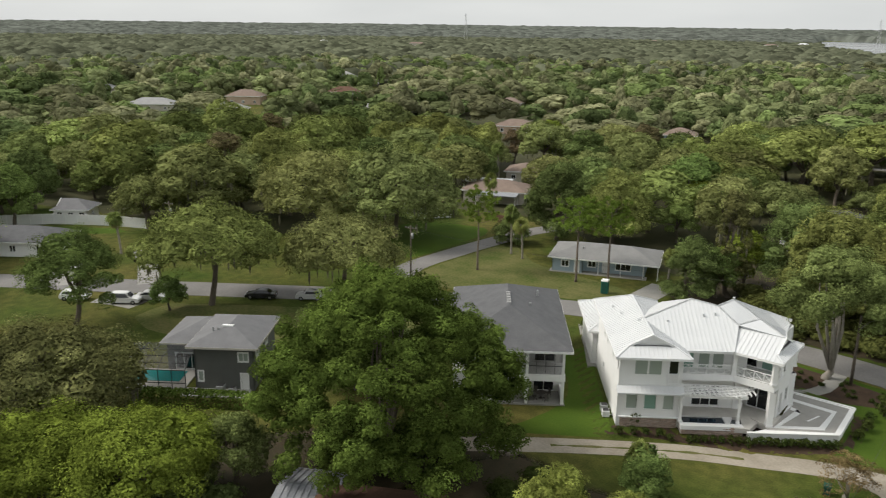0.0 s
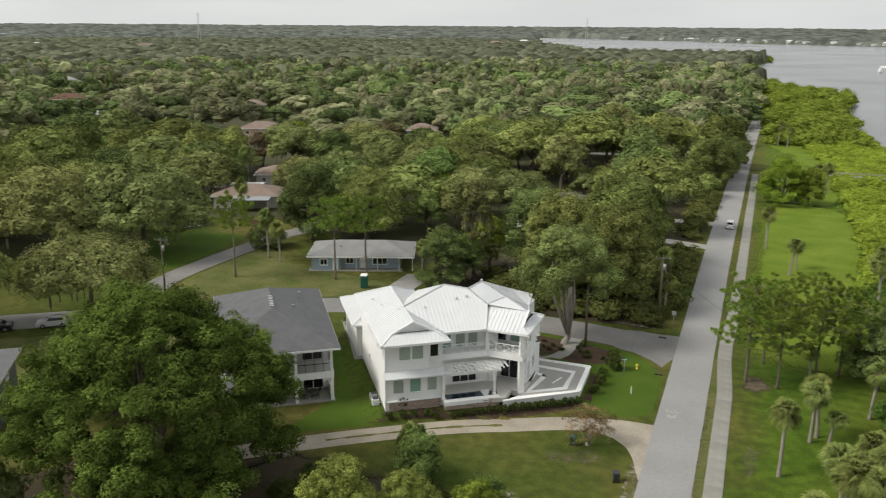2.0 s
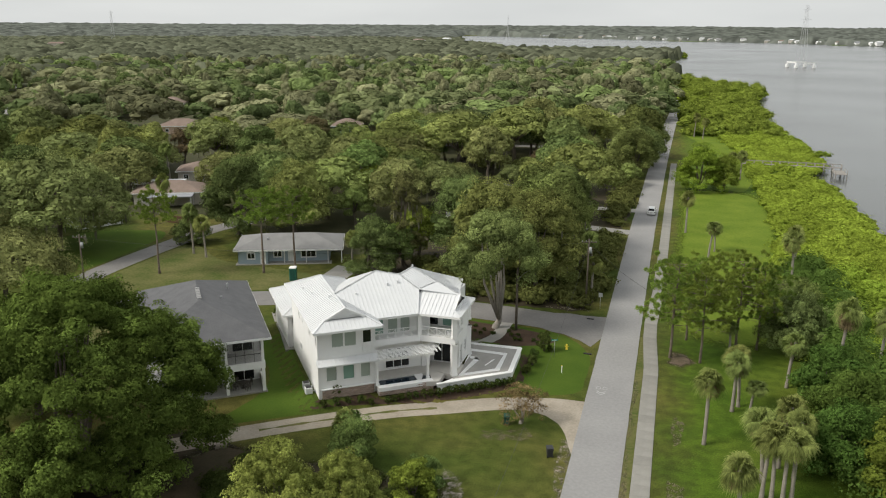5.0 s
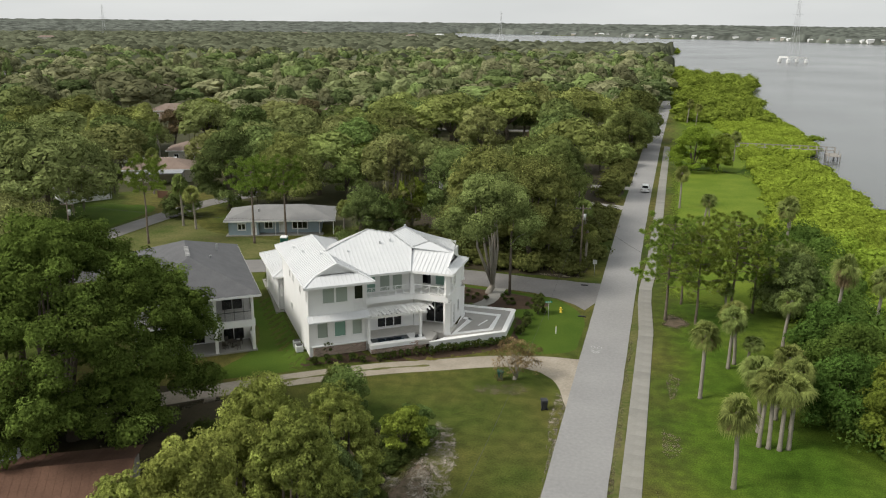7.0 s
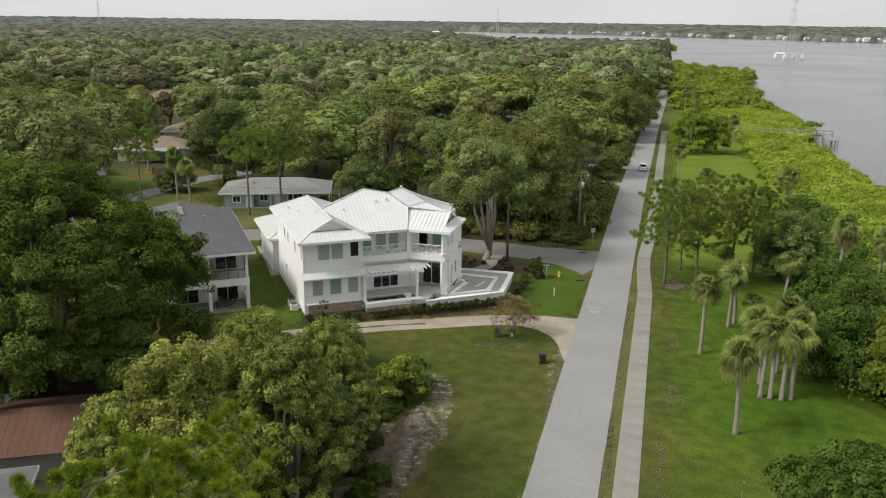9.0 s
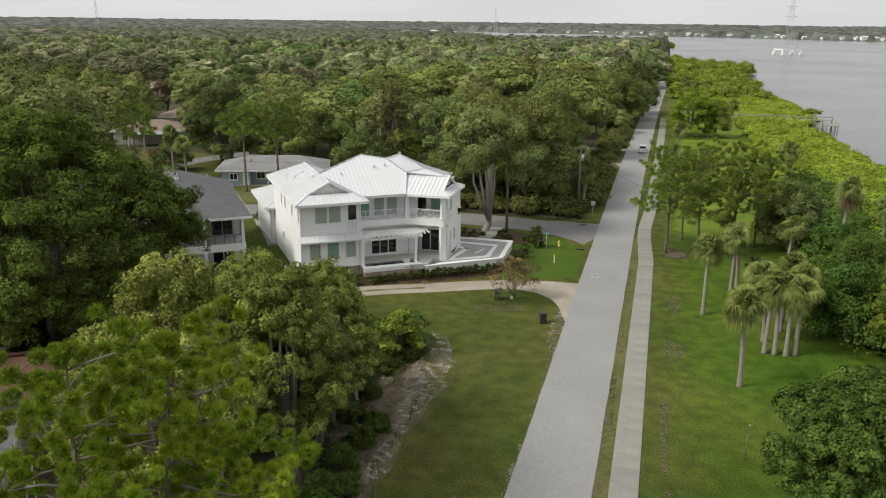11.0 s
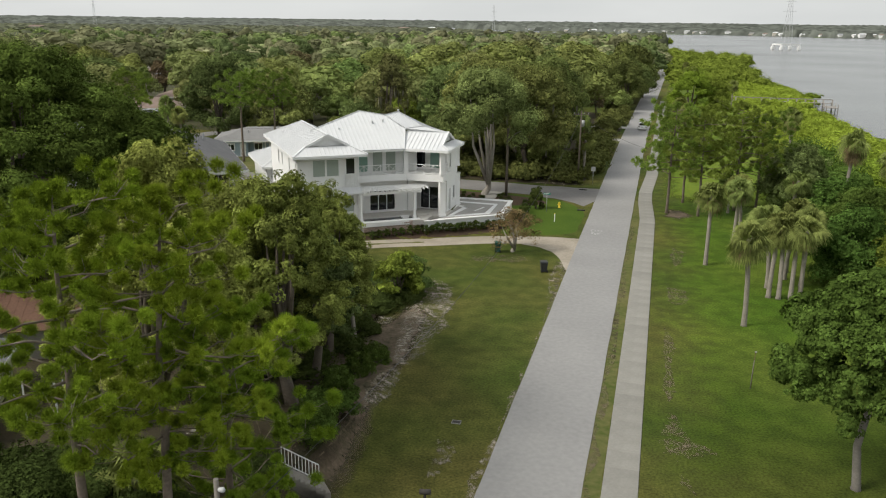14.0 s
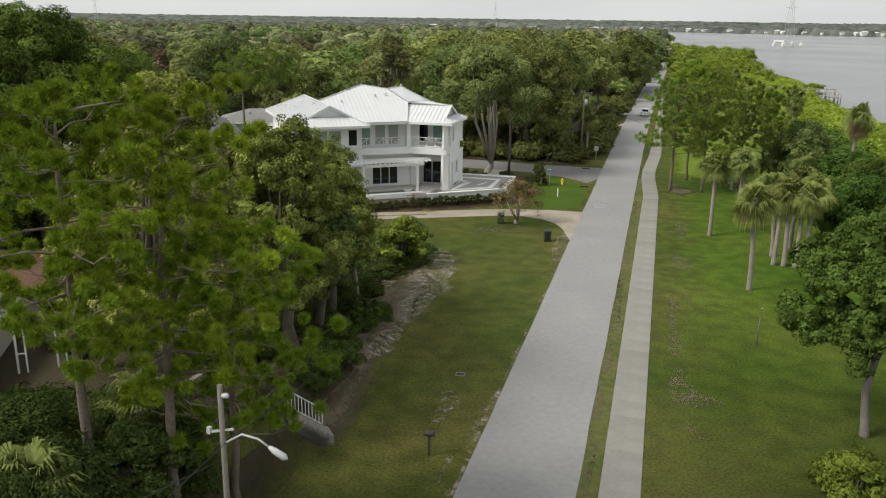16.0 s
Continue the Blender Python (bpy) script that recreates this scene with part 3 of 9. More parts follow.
def tube(verts, faces, pts, radii, sides=7):
    """Adds a tapering tube along pts to the lists."""
    base = len(verts)
    for k, (p, r) in enumerate(zip(pts, radii)):
        p = Vector(p)
        d = (Vector(pts[min(k + 1, len(pts) - 1)]) - Vector(pts[max(k - 1, 0)])).normalized()
        s = d.cross(Vector((0.31, 0.95, 0.07))).normalized()
        u = s.cross(d)
        for i in range(sides):
            a = 2 * math.pi * i / sides
            verts.append(tuple(p + (s * math.cos(a) + u * math.sin(a)) * r))
    for k in range(len(pts) - 1):
        for i in range(sides):
            j = (i + 1) % sides
            faces.append((base + k * sides + i, base + k * sides + j, base + (k + 1) * sides + j, base + (k + 1) * sides + i))
    faces.append(tuple(base + (len(pts) - 1) * sides + i for i in range(sides)))
    faces.append(tuple(base + i for i in range(sides))[::-1])


def tubes(name, runs, sides=7):
    v, f = [], []
    for pts, radii in runs:
        tube(v, f, pts, radii, sides)
    me = bpy.data.meshes.new(name)
    me.from_pydata(v, [], f)
    me.polygons.foreach_set("use_smooth", [len(p.vertices) == 4 for p in me.polygons])
    return me


def mesh_np(name, verts, faces):
    """A mesh from arrays: faces all have the same number of corners."""
    me = bpy.data.meshes.new(name)
    nf, k = faces.shape
    me.vertices.add(len(verts))
    me.vertices.foreach_set("co", verts.astype(np.float32).ravel())
    me.loops.add(nf * k)
    me.loops.foreach_set("vertex_index", faces.astype(np.int32).ravel())
    me.polygons.add(nf)
    me.polygons.foreach_set("loop_start", np.arange(0, nf * k, k, dtype=np.int32))
    me.update(calc_edges=True)
    return me


def ribbon(name, pts, widths, z, material, thick=0.12):
    """A strip of paving along a line of points; its side edges go down into the ground."""
    pts = [Vector(p) for p in pts]
    bm = bmesh.new()
    rows = []
    for i, p in enumerate(pts):
        d = (pts[min(i + 1, len(pts) - 1)] - pts[max(i - 1, 0)]).normalized()
        s = Vector((d.y, -d.x))
        a, b = p - s * widths[i] / 2, p + s * widths[i] / 2
        rows.append([bm.verts.new((q.x, q.y, h)) for q, h in ((a, z - thick), (a, z), (b, z), (b, z - thick))])
    for r, q in zip(rows, rows[1:]):
        for i in range(3):
            bm.faces.new((r[i], q[i], q[i + 1], r[i + 1]))
    return part(name, bm, material)


def smooth_line(pts, step=3.0):
    """A rounded line through the points (Catmull-Rom)."""
    out = []
    for i in range(len(pts) - 1):
        p0, p1, p2, p3 = (Vector(pts[min(max(k, 0), len(pts) - 1)]) for k in (i - 1, i, i + 1, i + 2))
        n = max(1, int((p2 - p1).length / step))
        for k in range(n):
            t = k / n
            out.append(0.5 * (2 * p1 + (p2 - p0) * t + (2 * p0 - 5 * p1 + 4 * p2 - p3) * t * t + (3 * p1 - p0 - 3 * p2 + p3) * t**3))
    return out + [Vector(pts[-1])]


def toned(m):
    """Let a material follow the tone set crown by crown."""
    n, l = m.node_tree.nodes, m.node_tree.links
    b = next(k for k in n if k.type == "BSDF_PRINCIPLED")
    hsv, tone, add = n.new("ShaderNodeHueSaturation"), n.new("ShaderNodeAttribute"), n.new("ShaderNodeMath")
    tone.attribute_name = "tone"
    add.inputs[1].default_value = 1.0
    l.new(b.inputs["Base Color"].links[0].from_socket, hsv.inputs["Color"])
    l.new(tone.outputs["Fac"], add.inputs[0])
    l.new(add.outputs[0], hsv.inputs["Value"])
    l.new(hsv.outputs["Color"], b.inputs["Base Color"])
    return m


def set_tone(me, values):
    me.attributes.new("tone", "FLOAT", "POINT").data.foreach_set("value", np.asarray(values, np.float32))
    return me


def feathered(m, scale=0.9):
    """A copy of a ground material whose blades thin out towards the rim."""
    c = m.copy()
    n, l = c.node_tree.nodes, c.node_tree.links
    out = next(k for k in n if k.type == "OUTPUT_MATERIAL")
    src = out.inputs["Surface"].links[0].from_socket
    mix, tr, at = n.new("ShaderNodeMixShader"), n.new("ShaderNodeBsdfTransparent"), n.new("ShaderNodeAttribute")
    co, no, ad, mr = n.new("ShaderNodeTexCoord"), n.new("ShaderNodeTexNoise"), n.new("ShaderNodeMath"), n.new("ShaderNodeMapRange")
    at.attribute_name = "edge"
    no.inputs["Scale"].default_value, no.inputs["Detail"].default_value, no.inputs["Roughness"].default_value = scale, 8.0, 0.75
    l.new(co.outputs["Object"], no.inputs["Vector"])
    l.new(at.outputs["Fac"], ad.inputs[0])
    l.new(no.outputs["Fac"], ad.inputs[1])
    mr.inputs["From Min"].default_value, mr.inputs["From Max"].default_value = 0.6, 1.45
    l.new(ad.outputs[0], mr.inputs["Value"])
    l.new(mr.outputs["Result"], mix.inputs["Fac"])
    l.new(tr.outputs[0], mix.inputs[1])
    l.new(src, mix.inputs[2])
    l.new(mix.outputs[0], out.inputs["Surface"])
    return c


def speck_material(name, low, high, a=(0.20, 0.175, 0.125), b=(0.38, 0.34, 0.27), rim=0.22):
    """Pale sand lying in ragged specks; between them the turf below shows."""
    m = paint(name, a, b, 0.95, 1.6, 9.0, 0.3, spec=0.05)
    n, l = m.node_tree.nodes, m.node_tree.links
    out, b = n["Material Output"], n["Principled BSDF"]
    mix, tr, at = n.new("ShaderNodeMixShader"), n.new("ShaderNodeBsdfTransparent"), n.new("ShaderNodeAttribute")
    co, no, mu, mr = n.new("ShaderNodeTexCoord"), n.new("ShaderNodeTexNoise"), n.new("ShaderNodeMath"), n.new("ShaderNodeMapRange")
    at.attribute_name = "edge"
    no.inputs["Scale"].default_value, no.inputs["Detail"].default_value, no.inputs["Roughness"].default_value = 1.5, 9.0, 0.74
    l.new(co.outputs["Object"], no.inputs["Vector"])
    mu.operation = "MULTIPLY_ADD"
    mu.inputs[1].default_value = rim
    l.new(at.outputs["Fac"], mu.inputs[0])
    l.new(no.outputs["Fac"], mu.inputs[2])
    mr.inputs["From Min"].default_value, mr.inputs["From Max"].default_value = low, high
    l.new(mu.outputs[0], mr.inputs["Value"])
    l.new(mr.outputs["Result"], mix.inputs["Fac"])
    l.new(tr.outputs[0], mix.inputs[1])
    l.new(b.outputs[0], mix.inputs[2])
    l.new(mix.outputs[0], out.inputs["Surface"])
    return m


M["worn_thin"], M["scant_thin"], M["bared_thin"] = speck_material("sand_specks", 0.68, 0.88), speck_material("scant_specks", 0.77, 1.08, (0.085, 0.068, 0.034), (0.25, 0.21, 0.15), 0.34), speck_material("bared_specks", 0.74, 1.0, (0.24, 0.21, 0.16), (0.44, 0.40, 0.33), 0.31)


def feather_patch(name, pts, z, material, label, rim=3.0, wob=0.4):
    """A patch of ground whose rim fades into what lies under it."""
    rng = random.Random(len(pts) * 7 + int(abs(pts[0][0]) * 10))
    line = smooth_line(list(pts) + [pts[0]], 2.0)[:-1]
    cx, cy = sum(p.x for p in line) / len(line), sum(p.y for p in line) / len(line)
    line = [p + Vector((rng.uniform(-wob, wob), rng.uniform(-wob, wob))) for p in line]
    area = sum(a.x * b.y - b.x * a.y for a, b in zip(line, line[1:] + line[:1]))
    if area < 0:
        line.reverse()
    k = len(line)
    hx, hy = (max(p.x for p in line) - min(p.x for p in line)) / 2, (max(p.y for p in line) - min(p.y for p in line)) / 2
    sx, sy = 1 - min(0.45, rim / hx), 1 - min(0.45, rim / hy)
    inner = [Vector((cx + (p.x - cx) * sx, cy + (p.y - cy) * sy)) for p in line]
    bm = bmesh.new()
    lay = bm.verts.layers.float.new("edge")
    a = [bm.verts.new((p.x, p.y, z)) for p in line]
    b = [bm.verts.new((p.x, p.y, z)) for p in inner]
    for v in b:
        v[lay] = 1.0
    for i in range(k):
        j = (i + 1) % k
        bm.faces.new((a[i], a[j], b[j], b[i]))
    bmesh.ops.triangulate(bm, faces=[bm.faces.new(b)])
    key = material + "_thin"
    if key not in M:
        M[key] = feathered(M[material])
    return tagged(part(name, bm, key), label, "ground", kind="structure")


def patch(name, pts, z, material, label, category="ground", wob=0.0):
    """A low sheet of other ground over a polygon with an uneven rim."""
    rng = random.Random(len(pts) * 7 + int(abs(pts[0][0]) * 10))
    line = smooth_line(list(pts) + [pts[0]], 1.2)[:-1]
    if wob:
        line = [p + Vector((rng.uniform(-wob, wob), rng.uniform(-wob, wob))) for p in line]
    bm = bmesh.new()
    bm.faces.new([bm.verts.new((p.x, p.y, z)) for p in line])
    bmesh.ops.triangulate(bm, faces=bm.faces[:])
    bmesh.ops.recalc_face_normals(bm, faces=bm.faces[:])
    ob = part(name, bm, material)
    return tagged(ob, label, category, kind="structure")

# ---------------------------------------------------------------- ground, water, roads
COAST = [  # the land's edge towards the bay, from south to north, then round the far shore
    (64, -600), (60, -60), (52, 60), (47, 136), (46, 185), (41, 200), (50, 222), (50, 262), (47, 300), (44, 440), (55, 480), (56, 548),
    (16, 600), (0, 734), (-7, 866), (-2, 976), (14, 1110), (8, 1165), (-60, 1150), (-140, 1150), (-210, 1165), (-275, 1270), (-400, 1560),
    (-520, 2000), (-700, 2600), (-760, 2960), (-685, 2920), (-511, 2740), (-217, 2540), (-42, 2330), (235, 2140), (403, 1920), (900, 1380), (2400, 700), (4300, 100), (4300, -4300), (64, -4300),
]


def coast_distance(x, y):
    """Metres to the land's edge: plus on land, minus on the water."""
    x, y = np.asarray(x, float), np.asarray(y, float)
    inside, best = np.zeros(x.shape, bool), np.full(x.shape, 1e9)
    k = len(COAST)
    for i in range(k):
        (ax, ay), (bx, by) = COAST[i], COAST[(i + 1) % k]
        cross = (ay > y) != (by > y)
        with np.errstate(divide="ignore", invalid="ignore"):
            inside ^= cross & (x < (bx - ax) * (y - ay) / (by - ay + 1e-12) + ax)
        t = np.clip(((x - ax) * (bx - ax) + (y - ay) * (by - ay)) / ((bx - ax) ** 2 + (by - ay) ** 2), 0, 1)
        best = np.minimum(best, np.hypot(x - ax - t * (bx - ax), y - ay - t * (by - ay)))
    return np.where(inside, -best, best)


PAD = [(-30.4, 34.3), (-24.6, 38.2), (-17.9, 40.6), (-10.9, 46.2), (-11.2, 53.6), (-17.2, 56.6), (-31.0, 57.0), (-44.0, 60.0), (-45.6, 55.6)]


def pad(x, y):
    """Height of the made ground on which the white house stands."""
    inside, best = np.zeros(x.shape, bool), np.full(x.shape, 1e9)
    for (ax, ay), (bx, by) in zip(PAD, PAD[1:] + PAD[:1]):
        cross = (ay > y) != (by > y)
        inside ^= cross & (x < (bx - ax) * (y - ay) / (by - ay + 1e-12) + ax)
        t = np.clip(((x - ax) * (bx - ax) + (y - ay) * (by - ay)) / ((bx - ax) ** 2 + (by - ay) ** 2), 0, 1)
        best = np.minimum(best, np.hypot(x - ax - t * (bx - ax), y - ay - t * (by - ay)))
    s = np.clip(1 - np.where(inside, 0, best) / 1.7, 0, 1)
    return 0.55 * s * s * (3 - 2 * s)


def rise(x, y):
    """Height of the low wooded bank on the west side of the lane and of the made ground."""
    x, y = np.asarray(x, float), np.asarray(y, float)
    along = np.interp(y, [-60, -24, -20, -14, -9.5, -2, 8], [5.0, 5.0, 4.5, 3.0, 1.9, 1.2, 0.0])
    s = np.clip((-8.6 - x) / 2.1, 0, 1)
    back = np.interp(x, [-33, -27, -22, -16], [0.0, 0.2, 0.65, 1.0])
    return along * s * s * (3 - 2 * s) * back + pad(x, y)


def drape(ob, step=1.0):
    """Cut a flat sheet into small pieces and lay it over the bank."""
    bm = bmesh.new()
    bm.from_mesh(ob.data)
    for axis in (0, 1):
        lo, hi = min(v.co[axis] for v in bm.verts), max(v.co[axis] for v in bm.verts)
        k = lo + step * 0.5
        while k < hi:
            co, no = Vector((0, 0, 0)), Vector((0, 0, 0))
            co[axis], no[axis] = k, 1.0
            bmesh.ops.bisect_plane(bm, geom=bm.verts[:] + bm.edges[:] + bm.faces[:], plane_co=co, plane_no=no)
            k += step
    for v in bm.verts:
        v.co.z += float(rise(v.co.x, v.co.y))
    bm.to_mesh(ob.data)
    bm.free()
    return ob


def ground_sheet():
    near = np.arange(-200, 121, 4.0)
    far = 6.0 * 1.16 ** np.arange(0, 33)
    xs = np.concatenate([-200 - np.cumsum(far)[::-1], near, 120 + np.cumsum(far)])
    ys = np.concatenate([-120 - np.cumsum(far)[::-1], np.arange(-120, 301, 4.0), 300 + np.cumsum(far)])
    xs, ys = np.clip(xs, -4700, 4700), np.clip(ys, -4700, 4700)
    xs = np.concatenate([xs, np.arange(-34, -6.9, 0.5), np.arange(-49, -34, 1.0)])
    ys = np.concatenate([ys, np.arange(-62, 10, 1.0), np.arange(30, 64, 0.8)])
    gx, gy = np.meshgrid(np.unique(xs), np.unique(ys), indexing="ij")
    d = coast_distance(gx, gy)
    z = np.clip(d * 0.3 - 1.2, -4.0, 0.0)
    z = np.where(d > 5, rise(gx, gy), z)
    v = np.stack([gx, gy, z], -1).reshape(-1, 3)
    a, b = gx.shape
    i = (np.arange(a - 1)[:, None] * b + np.arange(b - 1)).ravel()
    f = np.stack([i, i + b, i + b + 1, i + 1], 1)
    ob = part("ground", mesh_np("ground", v, f), "grass")
    tagged(ob, "mown grass with dry and sandy patches", "ground", kind="structure")


ground_sheet()
bm = bmesh.new()
bm.faces.new([bm.verts.new(p) for p in ((-4700, -4700, -1.1), (4700, -4700, -1.1), (4700, 4700, -1.1), (-4700, 4700, -1.1))])
tagged(part("water", bm, "water"), "calm grey bay water reflecting the pale sky", "water", kind="structure")

MAIN = [(0.85, -75), (0.85, 0), (0.8, 40), (0.8, 90), (0.9, 130), (1.3, 165), (1.8, 215), (2.6, 260), (4.0, 330), (8, 450)]
line = smooth_line(MAIN, 2.5)
edge_rng = random.Random(4)
tagged(ribbon("road", [p + Vector((edge_rng.uniform(-0.02, 0.02), 0)) for p in line], [5.0 + edge_rng.uniform(-0.04, 0.04) for _ in line], 0.035, "asphalt"), "pale grey worn asphalt lane without markings", "road", kind="structure")
SIDE = [(-0.8, 66.5), (-6, 68.0), (-14, 69.2), (-24, 69.9), (-38, 69.4), (-50, 66.8), (-62, 61.5), (-78, 51.5), (-96, 39.2), (-112, 28.2), (-132, 15.0), (-170, -12), (-230, -60)]
line = smooth_line(SIDE, 2.0)
wide = [13.0 if p.x > -2 else 10.5 if p.x > -4.5 else 8.2 if p.x > -8 else 6.6 + edge_rng.uniform(-0.06, 0.06) for p in line]
tagged(ribbon("side_road", line, wide, 0.03, "asphalt_old"), "old grey asphalt side street curving away", "road", kind="structure")
line = smooth_line([(-83, 57), (-86, 66), (-86, 78), (-85, 92), (-83, 104), (-74, 122)], 3.0)
tagged(ribbon("side_road", line, [6.5, 5.5] + [4.8] * (len(line) - 2), 0.026, "asphalt_old"), "narrow grey asphalt street between lawns", "road", kind="structure")
line = smooth_line([(-104, 211), (-100, 216), (-80, 226), (-60, 236), (-10, 240)], 4.0)
tagged(ribbon("side_road", line, [5.0] * len(line), 0.026, "asphalt_old"), "pale street seen between trees", "road", kind="structure")
line = smooth_line([(-230, 180), (-271, 241), (-383, 388), (-520, 590)], 8.0)
tagged(ribbon("side_road", line, [6.0] * len(line), 0.026, "asphalt"), "pale straight street far among trees", "road", kind="structure")

DIRT = [(-1.6, 41.5), (-5.2, 42.0), (-10.5, 40.8), (-16.5, 38.0), (-22.4, 35.1), (-29.7, 30.3), (-37.0, 24.9), (-46, 17.5)]
line = smooth_line(DIRT, 0.5)
wide = [float(np.interp(-p.x, [1.6, 2.0, 2.6, 3.4, 4.6, 6.2, 9.0], [5.4, 4.9, 4.4, 4.0, 3.6, 3.2, 3.0])) for p in line]
tagged(ribbon("track", line, wide, 0.02, "sand"), "pale sandy unpaved lane beside the white house", "lane", kind="structure")
patch("track", [(-10.0, 40.2), (-7.4, 39.9), (-5.4, 39.3), (-3.9, 37.9), (-2.8, 35.6), (-2.1, 33.0), (-1.62, 31.6), (-1.58, 36), (-1.6, 41.5), (-6.0, 41.4)], 0.024, "sand", "sandy flare where the unpaved lane meets the road", "lane")
mid = [p for p in smooth_line(DIRT, 0.8) if -34 < p.x < -17]
tagged(ribbon("verge", mid, [0.34 + 0.28 * math.sin(1.7 * i) * math.sin(0.61 * i + 1) for i in range(len(mid))], 0.026, "dry", 0.02), "thin grass growing between the lane's wheel tracks", "grass", kind="structure")
line = smooth_line([(-36.5, 25.5), (-34.5, 21), (-32, 15), (-31, 8)], 1.5)
tagged(ribbon("footpath", line, [1.1] * len(line), 0.024, "sand"), "narrow bare footpath through grass", "path", kind="structure")
# drives
for pts, w, mt, lab in (
    ([(-112, 30), (-123, 36.6), (-131, 40.5)], 3.4, "concrete", "pale concrete drive"),
    ([(-122, 20), (-131, 26), (-138, 30)], 5.0, "concrete", "wide pale concrete drive"),
    ([(-104, 24), (-108, 23), (-111.5, 21.5)], 5.0, "concrete", "concrete parking strip beside the street"),
    ([(-47, 70), (-47.2, 77), (-47, 85)], 4.6, "concrete", "concrete drive of the blue house"),
    ([(-1.4, 124), (-6, 125), (-10, 126)], 3.6, "concrete", "concrete drive off the lane"),
    ([(-1.2, 145), (-5, 145), (-10, 145)], 3.6, "concrete", "concrete drive off the lane"),
    ([(-48.2, 60.6), (-44.6, 55.2), (-40.9, 50.1)], 1.9, "concrete", "narrow concrete garden drive beside the white house"),
    ([(-20, 55.5), (-17.5, 57.0), (-15.6, 60), (-15.2, 66)], 1.8, "concrete", "curving concrete garden path"),
):
    line = smooth_line(pts, 1.5)
    lane = tagged(ribbon("drive", line, [w] * len(line), 0.032, mt), lab, "drive", kind="structure")
    if "garden" in lab:
        drape(lane)

line = smooth_line([(-26.6, -3.6), (-22.5, -6.0), (-19.9, -7.0), (-14.4, -8.3), (-12.0, -9.4), (-10.2, -10.2)], 1.0)
tagged(drape(ribbon("walkway", line, [0.95] * len(line), 0.07, "walk_old", 0.3)), "weathered dark concrete front walk on a bank", "walk", kind="structure")

# ground of other kinds
drape(patch("lawn", [(-10.2, 43.6), (-3.2, 45.6), (-2.3, 51), (-2.6, 57), (-5, 61.6), (-8.6, 64.2), (-14, 65.2), (-24, 65.6), (-26, 60), (-18, 55), (-12, 54.5), (-9.6, 49)], 0.012, "lawn", "lush green mown lawn", wob=0.1))
drape(patch("lawn", [(-39.5, 26.5), (-30.6, 32.4), (-31.5, 36), (-37, 43.5), (-42, 51), (-46, 50.5), (-38, 38)], 0.012, "lawn", "lush green lawn strip between two houses", wob=0.1))
patch("lawn", [(-110, 80), (-106, 92), (-95, 97), (-90, 94), (-89.5, 82), (-90, 70), (-97, 70), (-104, 71)], 0.012, "lawn", "green lawn under tall trees", wob=0.2)
feather_patch("lawn", [(6.2, 70), (6.2, 100), (7.4, 150), (8.6, 174), (20, 176), (29, 168), (29.5, 140), (27.5, 110), (26.5, 92), (24, 70), (14, 64)], 0.012, "turf", "bright green smooth park lawn", 3.5)
patch("lawn", [(20, 176), (24, 176), (27, 195), (26.5, 240), (24, 275), (12, 312), (9, 290), (18, 250), (20, 215)], 0.012, "turf", "bright green smooth park lawn", wob=0.3)
patch("lawn", [(-64, 66), (-80, 58), (-82.5, 62), (-83, 78), (-81, 90), (-70, 82), (-52, 79), (-50, 72)], 0.012, "dry", "patchy dry lawn in front of the blue house", wob=0.2)
patch("lawn", [(-101, 27), (-90, 35), (-77, 44), (-66, 50), (-64, 44), (-74, 30), (-88, 20), (-99, 20)], 0.012, "dry", "patchy green and brown front lawn", wob=0.2)
patch("lawn", [(-150, 46), (-164, 36), (-172, 30), (-168, 26), (-146, 44)], 0.012, "lawn", "bright lawn behind a white fence", wob=0.2)
patch("lawn", [(-118, 234), (-104, 240), (-96, 222), (-107, 212)], 0.012, "lawn", "small green front lawn", wob=0.2)
patch("verge", [(3.35, -70), (3.35, 0), (3.4, 66), (4.1, 66), (4.25, 54), (4.25, 0), (4.25, -70)], 0.014, "dry", "strip of thin yellowed grass between road and walk", wob=0.08)
drape(patch("bed", [(-30.6, 33.0), (-24.6, 36.3), (-18.0, 38.9), (-11.4, 43.8), (-9.3, 46.6), (-9.0, 52), (-9.8, 55.2), (-11.6, 54), (-11.2, 48), (-11.8, 46.2), (-18, 41.6), (-25, 38.6), (-30, 35.2)], 0.016, "mulch", "dark mulch planting bed along the terrace", "flower bed", wob=0.1))
drape(patch("bed", [(-26, 58.5), (-16.5, 57.6), (-11, 58.2), (-7.5, 60.6), (-10, 63.4), (-17, 64.8), (-24, 64.8)], 0.016, "mulch", "dark mulch bed round a white-barked tree", "flower bed", wob=0.15))
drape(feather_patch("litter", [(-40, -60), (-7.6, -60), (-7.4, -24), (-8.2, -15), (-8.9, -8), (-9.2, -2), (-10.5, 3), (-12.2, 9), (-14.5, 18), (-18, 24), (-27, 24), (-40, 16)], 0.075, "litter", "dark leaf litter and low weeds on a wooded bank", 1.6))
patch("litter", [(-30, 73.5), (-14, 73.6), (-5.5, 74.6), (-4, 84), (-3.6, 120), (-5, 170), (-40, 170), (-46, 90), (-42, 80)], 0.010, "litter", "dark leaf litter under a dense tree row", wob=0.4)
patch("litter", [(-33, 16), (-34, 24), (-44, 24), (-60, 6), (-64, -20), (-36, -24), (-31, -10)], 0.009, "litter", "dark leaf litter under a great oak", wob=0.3)
